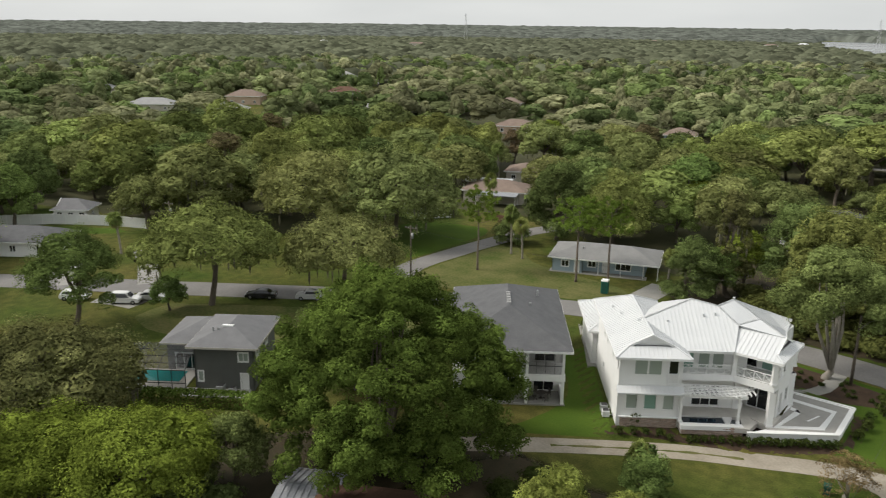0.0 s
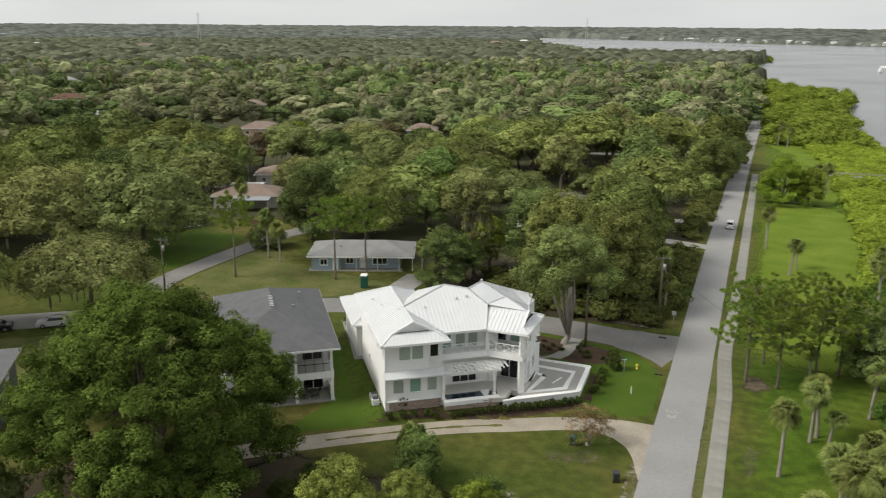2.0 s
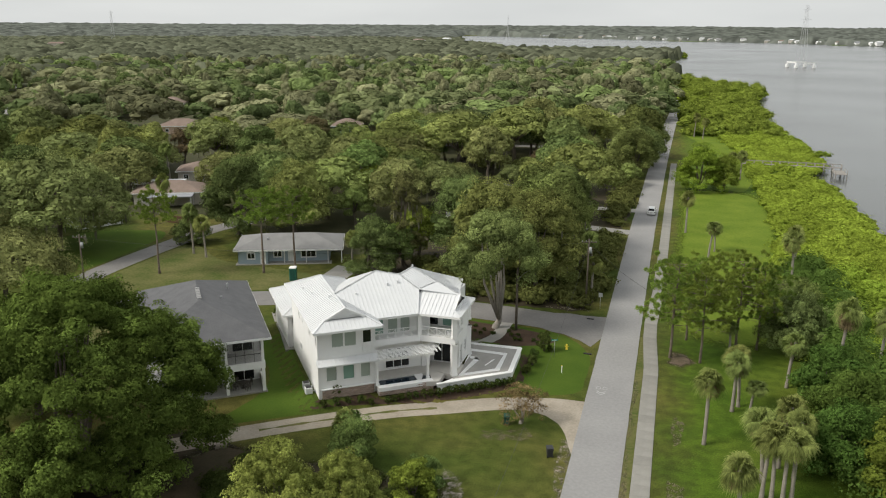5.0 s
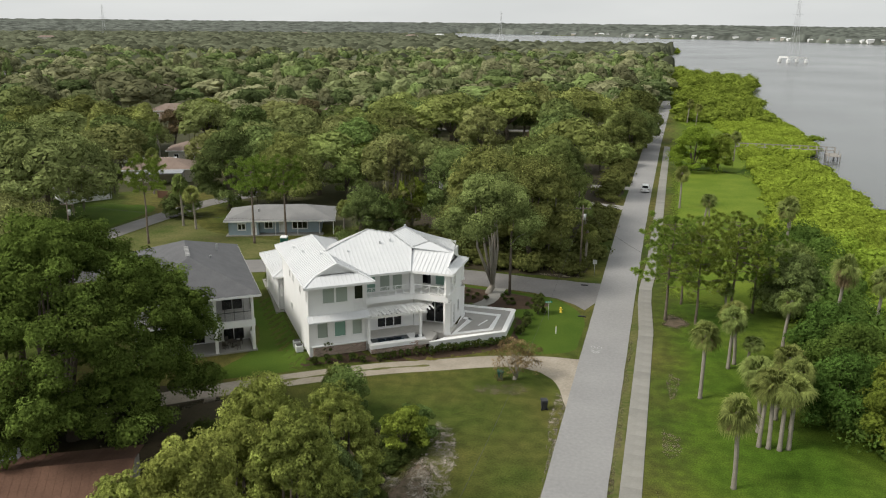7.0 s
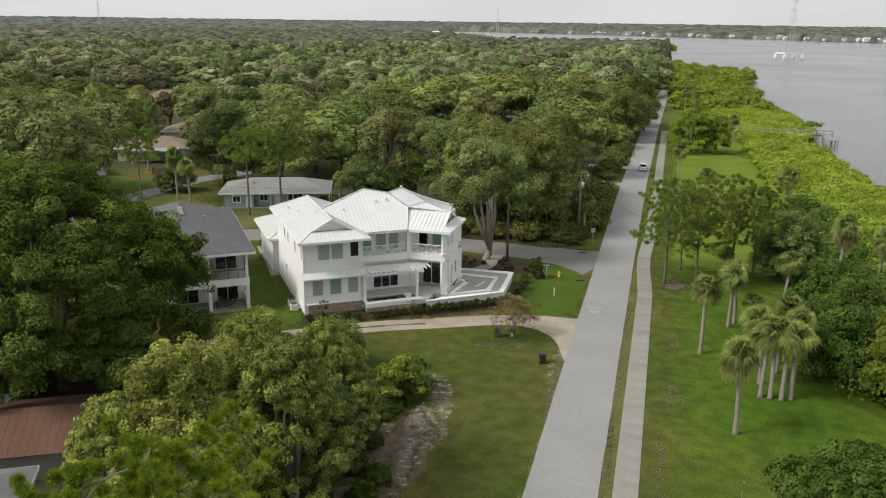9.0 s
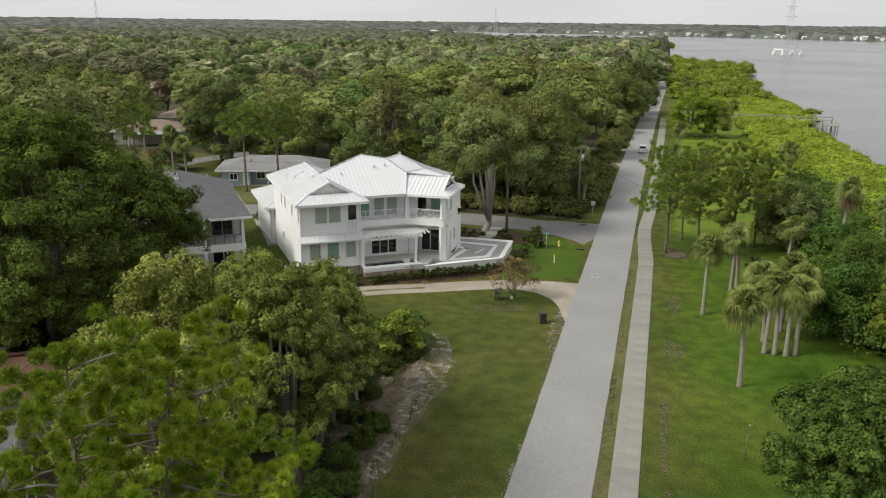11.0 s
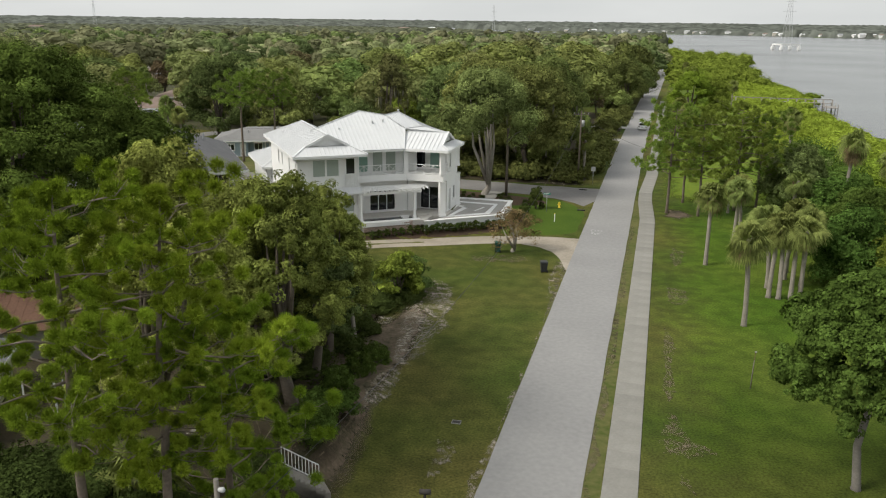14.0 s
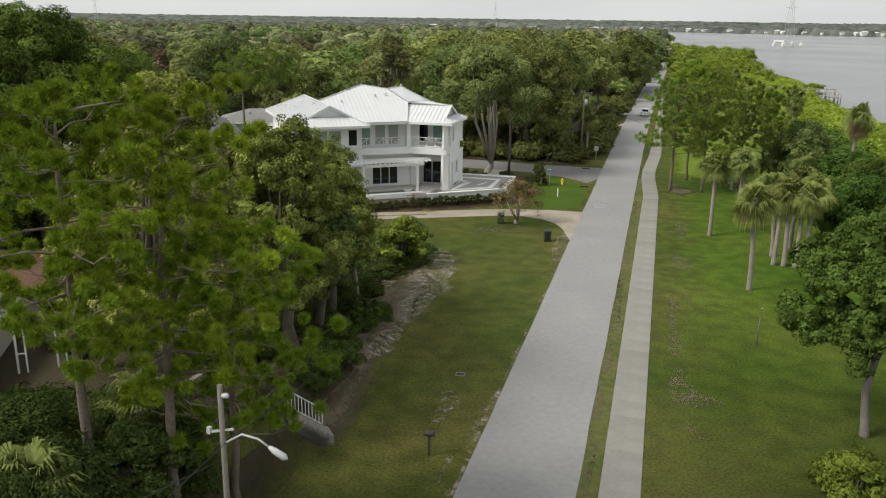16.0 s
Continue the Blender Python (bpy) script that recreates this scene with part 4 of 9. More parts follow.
# darkens the floor seen between crowns; understory shade is put into its colour
patch("litter", [(-48, 92), (-62, 97), (-80, 108), (-96, 112), (-112, 102), (-120, 80), (-132, 62), (-260, 44), (-256, 200), (-250, 330), (-150, 338), (-60, 338), (-20, 330), (-14, 300), (-13, 240), (-13, 200), (-18, 182), (-40, 176), (-46, 160), (-47, 130)], 0.006, "weeds", "leaf litter and weeds under woodland, understory shade in the colour", wob=0.6)
feather_patch("litter", [(6.6, 57.5), (7.4, 62), (9.5, 62), (11, 58.5), (9, 56)], 0.016, "earth", "reddish pine litter under pines", 2.0)

drape(feather_patch("bare_earth", [(-17.1, 6.2), (-16.1, 9.4), (-13.6, 15.6), (-13.0, 20), (-10.6, 18), (-9.8, 12), (-9.3, 6.3), (-9.4, 3), (-9.0, -0.3), (-8.2, -2.9), (-7.8, -6), (-8.2, -11.7), (-10.0, -10.5), (-11.5, -4), (-14.0, 1.5)], 0.088, "earth", "bare brown earth with scant weeds below trees", 2.6))

for pts, lab in (
    ([(-14.2, 27.4), (-11.0, 25.8), (-9.0, 22.4), (-8.0, 17), (-7.8, 12), (-8.2, 8.0), (-9.6, 4.4), (-11.2, 8), (-12.4, 12), (-13.4, 16.5), (-14.0, 22)], "sandy bare ground in worn grass"),
    ([(-10.8, 6.4), (-8.8, 6.0), (-8.6, 1.5), (-9.6, -2.0), (-10.9, 2.0)], "thin sandy strip along bare ground"),
    ([(-16.6, 5.6), (-15.6, 8.2), (-14.2, 7.6), (-14.6, 4.4), (-16.0, 3.2)], "pale sandy spot under trees"),
    ([(-15.0, 15.2), (-13.2, 15.8), (-12.6, 13.6), (-14.4, 12.8)], "pale sandy spot under trees"),
    ([(-5.0, -2.0), (-4.1, -1.6), (-3.5, -3.6), (-3.7, -6.0), (-4.5, -6.4), (-5.0, -4.2)], "white sandy spot in the verge"),
    ([(-2.9, -8.8), (-2.3, -8.9), (-2.1, -11.2), (-2.6, -12), (-3.0, -10.4)], "white sandy spot in the verge"),
    ([(-3.0, 35), (-1.9, 35), (-1.8, 29), (-1.7, 24), (-2.6, 23), (-3.1, 29)], "sandy bare ground by the road"),
    ([(7.2, 31), (9.0, 29), (9.8, 25.5), (8.4, 23.5), (7.0, 25.5)], "sandy bare ground in worn grass"),
    ([(7.0, 19.5), (7.9, 17), (8.0, 10), (7.6, 6), (7.0, 8.5), (6.9, 14)], "sandy bare ground in worn grass"),
    ([(6.8, 6), (8.3, 4.6), (8.9, 1.5), (11.2, 0.6), (10.8, -0.6), (8.2, -1.6), (6.7, -0.6), (6.6, 3)], "sandy bare ground in worn grass"),
    ([(7.8, -2.2), (9.0, -2.8), (8.8, -4.0), (7.6, -3.4)], "pale sandy spot in the lawn"),
    ([(7.6, 44), (9.2, 42), (9.2, 37), (8.0, 36), (7.4, 40)], "sandy bare ground in worn grass"),
    ([(-13, 74.9), (-7, 75.2), (-2.6, 75.0), (-2.4, 74.0), (-7, 73.8), (-13, 73.9)], "sandy edge of the side street"),
    ([(-2.1, 36), (-1.5, 36), (-1.55, 10), (-1.5, -15), (-1.55, -45), (-2.0, -45), (-2.2, -15), (-1.95, 10)], "sandy fringe along the asphalt"),
    ([(3.3, 52), (3.75, 52), (3.7, 20), (3.8, -10), (3.7, -45), (3.3, -45)], "sandy fringe along the asphalt"),
    ([(-13, 34.2), (-9, 35.8), (-5, 36.4), (-4, 34), (-8, 32), (-12, 31.6)], "thin grass with sandy specks"),
):
    wide = max(p[0] for p in pts) - min(p[0] for p in pts)
    drape(feather_patch("sand", pts, 0.098 if pts[0][0] < -8 and pts[0][1] < 30 else 0.022, "scant" if pts[0][0] > 3 else "bared" if pts[0][0] < -8 and pts[0][1] < 30 else "scant" if "thin" in lab else "worn", lab, min(2.3, wide * 0.36), 0.45))

# ---------------------------------------------------------------- houses
def pierced(x0, x1, z0, z1, holes, y0, y1):
    """A flat slab between y0 and y1 with rectangular holes (from, to, low, high), one closed mesh."""
    xs = sorted({x0, x1, *[h[0] for h in holes], *[h[1] for h in holes]})
    zs = sorted({z0, z1, *[h[2] for h in holes], *[h[3] for h in holes]})
    solid = lambda i, j: 0 <= i < len(xs) - 1 and 0 <= j < len(zs) - 1 and not any(
        h[0] - 1e-6 < (xs[i] + xs[i + 1]) / 2 < h[1] + 1e-6 and h[2] - 1e-6 < (zs[j] + zs[j + 1]) / 2 < h[3] + 1e-6 for h in holes
    )
    bm, made = bmesh.new(), {}

    def v(i, j, k):
        if (i, j, k) not in made:
            made[i, j, k] = bm.verts.new((xs[i], (y0, y1)[k], zs[j]))
        return made[i, j, k]

    for i in range(len(xs) - 1):
        for j in range(len(zs) - 1):
            if not solid(i, j):
                continue
            bm.faces.new((v(i, j, 0), v(i + 1, j, 0), v(i + 1, j + 1, 0), v(i, j + 1, 0)))
            bm.faces.new((v(i, j, 1), v(i, j + 1, 1), v(i + 1, j + 1, 1), v(i + 1, j, 1)))
            if not solid(i - 1, j):
                bm.faces.new((v(i, j, 0), v(i, j + 1, 0), v(i, j + 1, 1), v(i, j, 1)))
            if not solid(i + 1, j):
                bm.faces.new((v(i + 1, j, 0), v(i + 1, j, 1), v(i + 1, j + 1, 1), v(i + 1, j + 1, 0)))
            if not solid(i, j - 1):
                bm.faces.new((v(i, j, 0), v(i, j, 1), v(i + 1, j, 1), v(i + 1, j, 0)))
            if not solid(i, j + 1):
                bm.faces.new((v(i, j + 1, 0), v(i + 1, j + 1, 0), v(i + 1, j + 1, 1), v(i, j + 1, 1)))
    return bm


def wall(parent, p0, p1, z0, z1, material, openings=(), thick=0.22, name="wall", frame_mat="white_trim"):
    """A wall from p0 to p1, its outer face on that line (outside to the right of the way), pierced by openings (from, to, sill, head, pane material, bars)."""
    a, b = Vector(p0), Vector(p1)
    length = (b - a).length
    m = Matrix.Translation((a.x, a.y, 0)) @ Matrix.Rotation(math.atan2(b.y - a.y, b.x - a.x), 4, "Z")
    ops = sorted(openings)
    bm = pierced(0, length, z0, z1, [o[:4] for o in ops], 0, thick)
    bmesh.ops.transform(bm, matrix=m, verts=bm.verts)
    part(name, bm, material, parent)
    for s0, s1, za, zb, pane, bars in ops:
        if pane is None:
            continue
        t = 0.07
        fr = pierced(s0 - 0.08, s1 + 0.08, za - 0.10, zb + 0.12, [(s0 + t + k * (s1 - s0 - t) / bars, s0 + (k + 1) * (s1 - s0 - t) / bars, za + t, zb - t) for k in range(bars)], -0.035, 0.10)
        bmesh.ops.transform(fr, matrix=m, verts=fr.verts)
        win = part("window", fr, frame_mat, parent)
        for k in range(bars):
            w = (s1 - s0 - 2 * t) / bars
            x0 = s0 + t + k * w
            pb = box(bmesh.new(), x0 + 0.02, x0 + w - 0.02, 0.09, 0.11, za + t, zb - t)
            bmesh.ops.transform(pb, matrix=m, verts=pb.verts)
            part("pane", pb, pane, win)


def roof_hip(parent, x0, x1, y0, y1, z, pitch, material, m=None, dutch=None, seam=0.0, gap=1.0, trim="white_trim", name="roof", label=""):
    """A hip roof over a rectangle of eaves. dutch: the sides ('S','N','W','E') that end in a small gable, gap metres up the hip; seam: metres between ribs."""
    m = m or Matrix.Identity(4)
    turn = (x1 - x0) > (y1 - y0)
    if turn:  # build with the long way along y, then turn
        t = Matrix.Translation((x0, y1, 0)) @ Matrix.Rotation(-math.pi / 2, 4, "Z")
        w, l = y1 - y0, x1 - x0
        ends = {"W": "S", "E": "N"}
    else:
        t, w, l = Matrix.Translation((x0, y0, 0)), x1 - x0, y1 - y0
        ends = {"S": "S", "N": "N"}
    half = w / 2
    d = [ends.get(k) for k in (dutch or "")]
    g0, g1 = gap if "S" in d else half, gap if "N" in d else half
    rise, zr = half * pitch, z + half * pitch
    bm = bmesh.new()
    c = [bm.verts.new(p) for p in ((0, 0, z), (w, 0, z), (w, l, z), (0, l, z))]
    r0, r1 = bm.verts.new((half, g0, zr)), bm.verts.new((half, l - g1, zr))
    gables = []
    if "S" in d:
        a, b = bm.verts.new((gap, gap, z + gap * pitch)), bm.verts.new((w - gap, gap, z + gap * pitch))
        bm.faces.new((c[0], c[1], b, a))
        bm.faces.new((c[3], c[0], a, r0, r1) if "N" not in d else (c[0], a, r0, r1))
        gables.append((gap, -1))
        s_left, s_right = a, b
    else:
        bm.faces.new((c[0], c[1], r0))
        s_left = s_right = None
    if "N" in d:
        e, f = bm.verts.new((gap, l - gap, z + gap * pitch)), bm.verts.new((w - gap, l - gap, z + gap * pitch))
        bm.faces.new((c[2], c[3], e, f))
        gables.append((l - gap, 1))
        n_left, n_right = e, f
    else:
        bm.faces.new((c[2], c[3], r1))
        n_left = n_right = None
    for fc in [q for q in bm.faces if len(q.verts) == 5 or (len(q.verts) == 4 and r0 in q.verts)]:
        bm.faces.remove(fc)
    left = [c[3], c[0]] + ([s_left] if s_left else []) + [r0, r1] + ([n_left] if n_left else [])
    right = [c[1], c[2]] + ([n_right] if n_right else []) + [r1, r0] + ([s_right] if s_right else [])
    bm.faces.new(left)
    bm.faces.new(right)
    for v in list(bm.verts):
        pass
    bmesh.ops.recalc_face_normals(bm, faces=bm.faces[:])
    if sum(f.normal.z for f in bm.faces) < 0:
        bmesh.ops.reverse_faces(bm, faces=bm.faces[:])
    bmesh.ops.solidify(bm, geom=bm.faces[:], thickness=0.10)
    bmesh.ops.transform(bm, matrix=m @ t, verts=bm.verts)
    roof = part(name, bm, material, parent, label)
    # fascia, soffit and gable faces
    fb = bmesh.new()
    for q in ((-0.02, w + 0.02, -0.02, 0.10), (-0.02, w + 0.02, l - 0.10, l + 0.02)):
        box(fb, *q, z - 0.26, z - 0.004)
    for q in ((-0.02, 0.10, 0.10, l - 0.10), (w - 0.10, w + 0.02, 0.10, l - 0.10)):
        box(fb, *q, z - 0.26, z - 0.004)
    box(fb, 0.10, w - 0.10, 0.10, l - 0.10, z - 0.24, z - 0.18)
    bmesh.ops.transform(fb, matrix=m @ t, verts=fb.verts)
    part("fascia", fb, trim, roof)
    for gy, s in gables:
        gb = bmesh.new()
        zz = z + gap * pitch
        q = [(gap + 0.1, gy, zz), (w - gap - 0.1, gy, zz), (half, gy, zr - 0.06)]
        lo = [gb.verts.new((p[0], p[1] - s * 0.25, p[2])) for p in q]
        hi = [gb.verts.new((p[0], p[1] - s * 0.40, p[2])) for p in q]
        gb.faces.new(lo)
        gb.faces.new(hi[::-1])
        for i in range(3):
            gb.faces.new((lo[i], hi[i], hi[(i + 1) % 3], lo[(i + 1) % 3]))
        for p in (q[0], q[1]):  # barge boards
            beam(gb, (p[0], gy + s * 0.06, p[2] - 0.02), (half, gy + s * 0.06, zr - 0.02), 0.12, 0.22)
        bmesh.ops.recalc_face_normals(gb, faces=gb.faces[:])
        bmesh.ops.transform(gb, matrix=m @ t, verts=gb.verts)
        part("gable", gb, trim, roof)
    if seam:
        sb = bmesh.new()
        k = math.sqrt(1 + pitch * pitch)

        def up(px, py, dx, dy, run):
            if run > 0.15:
                beam(sb, (px, py, z + 0.02), (px + dx * run, py + dy * run, z + run * pitch + 0.02), 0.035, 0.06)

        s = seam / 2
        while s < l:
            run = half
            if "S" in d:
                run = min(run, s) if s < gap else run
            else:
                run = min(run, s)
            if "N" in d:
                run = min(run, l - s) if l - s < gap else run
            else:
                run = min(run, l - s)
            up(0, s, 1, 0, run)
            up(w, s, -1, 0, run)
            s += seam
        s = seam / 2
        while s < w:
            up(s, 0, 0, 1, min(g0, s, w - s))
            up(s, l, 0, -1, min(g1, s, w - s))
            s += seam
        # ridge and hip caps
        caps = [((half, g0, zr), (half, l - g1, zr))]
        for cx in (0, w):
            e0 = (half, half, zr) if "S" not in d else (cx + (gap if cx == 0 else -gap), gap, z + gap * pitch)
            e1 = (half, l - half, zr) if "N" not in d else (cx + (gap if cx == 0 else -gap), l - gap, z + gap * pitch)
            caps += [((cx, 0, z), e0), ((cx, l, z), e1)]
        for a, b in caps:
            if (Vector(a) - Vector(b)).length > 0.1:
                beam(sb, (a[0], a[1], a[2] + 0.04), (b[0], b[1], b[2] + 0.04), 0.22, 0.05)
        bmesh.ops.transform(sb, matrix=m @ t, verts=sb.verts)
        part("standing_seam", sb, material, roof)
    return roof


def sheet_roof(parent, slopes, material, seam, eaves):
    """A roof of folded metal sheets: flat slopes, standing seams that run down each, caps on the folds and a fascia under the eaves."""
    bm = bmesh.new()
    for poly in slopes:
        bm.faces.new([bm.verts.new(p) for p in poly])
    bmesh.ops.remove_doubles(bm, verts=bm.verts[:], dist=0.01)
    bmesh.ops.triangulate(bm, faces=bm.faces[:])
    bmesh.ops.recalc_face_normals(bm, faces=bm.faces[:])
    if sum(f.normal.z for f in bm.faces) < 0:
        bmesh.ops.reverse_faces(bm, faces=bm.faces[:])
    bmesh.ops.solidify(bm, geom=bm.faces[:], thickness=0.10)
    roof = part("roof", bm, material, parent)
    sb, cb = bmesh.new(), bmesh.new()
    for poly in slopes:
        q = [Vector(p) for p in poly]
        n = Vector((0, 0, 0))
        for a, b in zip(q, q[1:] + q[:1]):
            n += a.cross(b)
        n = n.normalized() * (1 if n.z > 0 else -1)
        down = Vector((n.x, n.y, 0))
        for a, b in zip(q, q[1:] + q[:1]):
            beam(cb, a + Vector((0, 0, 0.03)), b + Vector((0, 0, 0.03)), 0.16, 0.04)
        if down.length < 0.12:
            continue
        down.normalize()
        side = Vector((-down.y, down.x, 0))
        lo, hi = min(p.dot(side) for p in q), max(p.dot(side) for p in q)
        k = lo + seam / 2
        while k < hi:
            cut = []
            for a, b in zip(q, q[1:] + q[:1]):
                da, db = a.dot(side) - k, b.dot(side) - k
                if da * db < 0:
                    cut.append(a.lerp(b, da / (da - db)))
            if len(cut) == 2 and (cut[0] - cut[1]).length > 0.3:
                beam(sb, cut[0] + n * 0.025, cut[1] + n * 0.025, 0.035, 0.06)
            k += seam
    part("standing_seam", sb, material, roof)
    part("ridge_cap", cb, material, roof)
    for a, b in eaves:
        part("fascia", beam(bmesh.new(), Vector(a) - Vector((0, 0, 0.14)), Vector(b) - Vector((0, 0, 0.14)), 0.06, 0.20), "white_trim", roof)


def railing(parent, a, b, z, h, material, bay=1.0, cross=True, name="railing"):
    """A balustrade with posts and crossed bars."""
    a, b = Vector((*a, z)), Vector((*b, z))
    n = max(1, round((b - a).length / bay))
    up = Vector((0, 0, 1))
    bm = bmesh.new()
    beam(bm, a + up * h, b + up * h, 0.08, 0.07)
    beam(bm, a + up * 0.12, b + up * 0.12, 0.06, 0.06)
    for i in range(n + 1):
        p = a.lerp(b, i / n)
        beam(bm, p, p + up * h, 0.07, 0.07)
        if i < n:
            q = a.lerp(b, (i + 1) / n)
            if cross:
                beam(bm, p + up * 0.14, q + up * (h - 0.05), 0.04, 0.04)
                beam(bm, p + up * (h - 0.05), q + up * 0.14, 0.04, 0.04)
            else:
                for k in range(1, 5):
                    r = p.lerp(q, k / 5)
                    beam(bm, r + up * 0.12, r + up * h, 0.03, 0.03)
    return part(name, bm, material, parent)


def bricks(parent, a, b, z0, z1, bl=0.42, bh=0.14, depth=0.10):
    """Courses of separate bricks before a mortar wall; alike bricks share one mesh."""
    a, b = Vector((*a, 0)), Vector((*b, 0))
    d = (b - a).normalized()
    length, rot = (b - a).length, math.atan2(d.y, d.x)
    mb = box(bmesh.new(), 0, length, 0.03, depth + 0.12, z0, z1)
    m = Matrix.Translation(a) @ Matrix.Rotation(rot, 4, "Z")
    bmesh.ops.transform(mb, matrix=m, verts=mb.verts)
    backing = part("brick_wall", mb, "mortar", parent, "pale brown stone-faced base wall")
    rng, meshes = random.Random(3), {}
    row, z = 0, z0
    while z < z1 - 0.05:
        x = -bl / 2 * (row % 2)
        while x < length - 0.05:
            x0, x1 = max(x, 0), min(x + bl, length)
            key = round(x1 - x0, 2)
            if key > 0.06:
                if key not in meshes:
                    bb = slab(0.008, key - 0.008, 0, depth, 0.008, bh - 0.008, bevel=0.012)
                    me = bpy.data.meshes.new("brick")
                    bb.to_mesh(me)
                    bb.free()
                    me.materials.append(M["brick"])
                    meshes[key] = me
                ob = new("brick", meshes[key])
                ob.parent = backing
                ob.matrix_local = m @ Matrix.Translation((x0, rng.uniform(-0.015, 0.015), z))
            x += bl
        z += bh
        row += 1


def white_house():
    """Two wings that meet at a blunt angle; local x runs along the front of the western wing, y to its back."""
    turn = 36.0
    base = pose(-30.0, 34.8, 0.55, 0, 0, turn)
    h = thing("white_house", base, "large white two-storey house with standing-seam metal roof, balcony and terrace", "house")
    inv = base.inverted()

    def loc(x, y):
        p = inv @ Vector((x + 0.25, y - 0.9, 0))
        return (p.x, p.y)

    W, E = "white_wall", 8.25
    B, G, D = "blind", "blind_green", "glass_dark"
    # western wing
    wall(h, (0, 0), (6.5, 0), 0.0, E, W, [(0.85, 2.1, 2.0, 3.9, B, 1), (2.75, 4.1, 2.0, 3.9, G, 1), (4.75, 5.95, 2.0, 3.9, B, 1)])
    for s0, s1 in ((1.6, 2.85), (3.05, 4.3)):  # upper pair of windows, framed and proud of the wall
        fb = bmesh.new()
        box(fb, s0 - 0.1, s1 + 0.1, -0.06, 0.0, 5.95, 6.05)
        box(fb, s0 - 0.1, s1 + 0.1, -0.06, 0.0, 7.75, 7.88)
        box(fb, s0 - 0.1, s0, -0.06, 0.0, 6.05, 7.75)
        box(fb, s1, s1 + 0.1, -0.06, 0.0, 6.05, 7.75)
        w = part("window", fb, "white_trim", h)
        part("pane", slab(s0, s1, -0.025, -0.005, 6.05, 7.75), B, w)
    fb = bmesh.new()
    box(fb, 5.05, 5.13, -0.06, 0, 4.95, 7.9)
    box(fb, 6.02, 6.1, -0.06, 0, 4.95, 7.9)
    w = part("window", fb, "white_trim", h)
    part("pane", slab(5.13, 6.02, -0.025, -0.005, 6.2, 7.8), D, w)
    railing(h, (5.05, -0.16), (6.15, -0.16), 5.0, 1.1, "white_trim", 0.55)
    wall(h, (0, 16.2), (0, 0), -0.3, E, W, [(16.2 - v - 0.55, 16.2 - v, 6.0, 7.5, D, 1) for v in (0.6, 4.2, 8.4, 10.6)] + [(5.6, 6.4, 2.1, 2.9, D, 1)])
    wall(h, (6.5, 0), (6.5, 3.0), 0.0, E, W, [(0.9, 2.0, 5.1, 7.5, D, 1)])
    wall(h, (12, 16.2), (0, 16.2), 0.0, E, W, [(3, 4.4, 2, 4, D, 2), (7, 8.4, 2, 4, D, 2), (3, 4.4, 6, 7.6, D, 2), (7, 8.4, 6, 7.6, D, 2)])
    # recessed main front behind the balcony
    wall(h, (6.5, 3.0), (12.9, 3.0), 0.9, E, W, [(0.45, 1.05, 2.4, 3.5, D, 1), (2.0, 5.0, 1.25, 3.7, D, 3)])
    for k, (s0, s1, pm) in enumerate(((7.0, 8.3, G), (8.9, 10.0, B), (10.4, 11.5, B))):
        fb = bmesh.new()
        for q in ((s0 - 0.09, s0, 5.75, 7.85), (s1, s1 + 0.09, 5.75, 7.85), (s0 - 0.09, s1 + 0.09, 7.85, 7.97)):
            box(fb, q[0], q[1], 2.93, 3.0, q[2], q[3])
        w = part("window", fb, "white_trim", h)
        part("pane", slab(s0, s1, 2.965, 2.992, 5.75, 7.85), pm, w)
    # right wing, square to the lane: porch back wall, east wall, rear
    c1, c2, c3, c4 = loc(-21.6, 47.6), loc(-17.3, 47.6), loc(-17.3, 51.0), loc(-18.9, 51.2)
    wall(h, c1, c2, 0.9, E, W, [(1.0, 3.2, 1.0, 3.6, D, 2)])
    for s0, s1, pm in ((-21.0, -20.0, D), (-19.4, -18.1, G)):
        a = loc(s0, 47.52)
        wm = Matrix.Translation((*a, 0)) @ Matrix.Rotation(radians(-turn), 4, "Z")
        fb = bmesh.new()
        for q in ((-0.09, 0, 5.75, 7.85), (s1 - s0, s1 - s0 + 0.09, 5.75, 7.85), (-0.09, s1 - s0 + 0.09, 7.85, 7.97)):
            box(fb, q[0], q[1], 0, 0.07, q[2], q[3])
        bmesh.ops.transform(fb, matrix=wm, verts=fb.verts)
        w = part("window", fb, "white_trim", h)
        pb = slab(0, s1 - s0, 0.03, 0.06, 5.75, 7.85)
        bmesh.ops.transform(pb, matrix=wm, verts=pb.verts)
        part("pane", pb, pm, w)
    wall(h, loc(-17.1, 46.4), loc(-17.1, 51.0), 0.9, E, W, [(0.8, 1.7, 1.0, 3.5, None, 0), (2.6, 3.5, 2.0, 3.6, D, 1), (0.9, 1.6, 5.9, 7.6, D, 1)])
    wall(h, loc(-18.9, 51.0), loc(-18.9, 56.4), 0.0, E, W, [(1.2, 2.6, 2, 4, D, 2), (1.2, 2.6, 6, 7.6, D, 2)])
    wall(h, loc(-18.9, 56.4), loc(-32.0, 56.4), 0.0, E, W, [(2, 4, 2, 4, D, 2), (7, 9, 2, 4, D, 2), (2, 4, 6, 7.6, D, 2), (7, 9, 6, 7.6, D, 2)])
    wall(h, (14.0, 3.2), (12.9, 3.0), 0.9, E, W)
    # balcony deck, its edge beam and rails
    deck = [(6.5, 1.5), (12.3, 1.5), loc(-16.9, 44.0), loc(-16.9, 47.6), loc(-21.6, 47.7), (12.9, 3.0), (6.5, 3.0)]
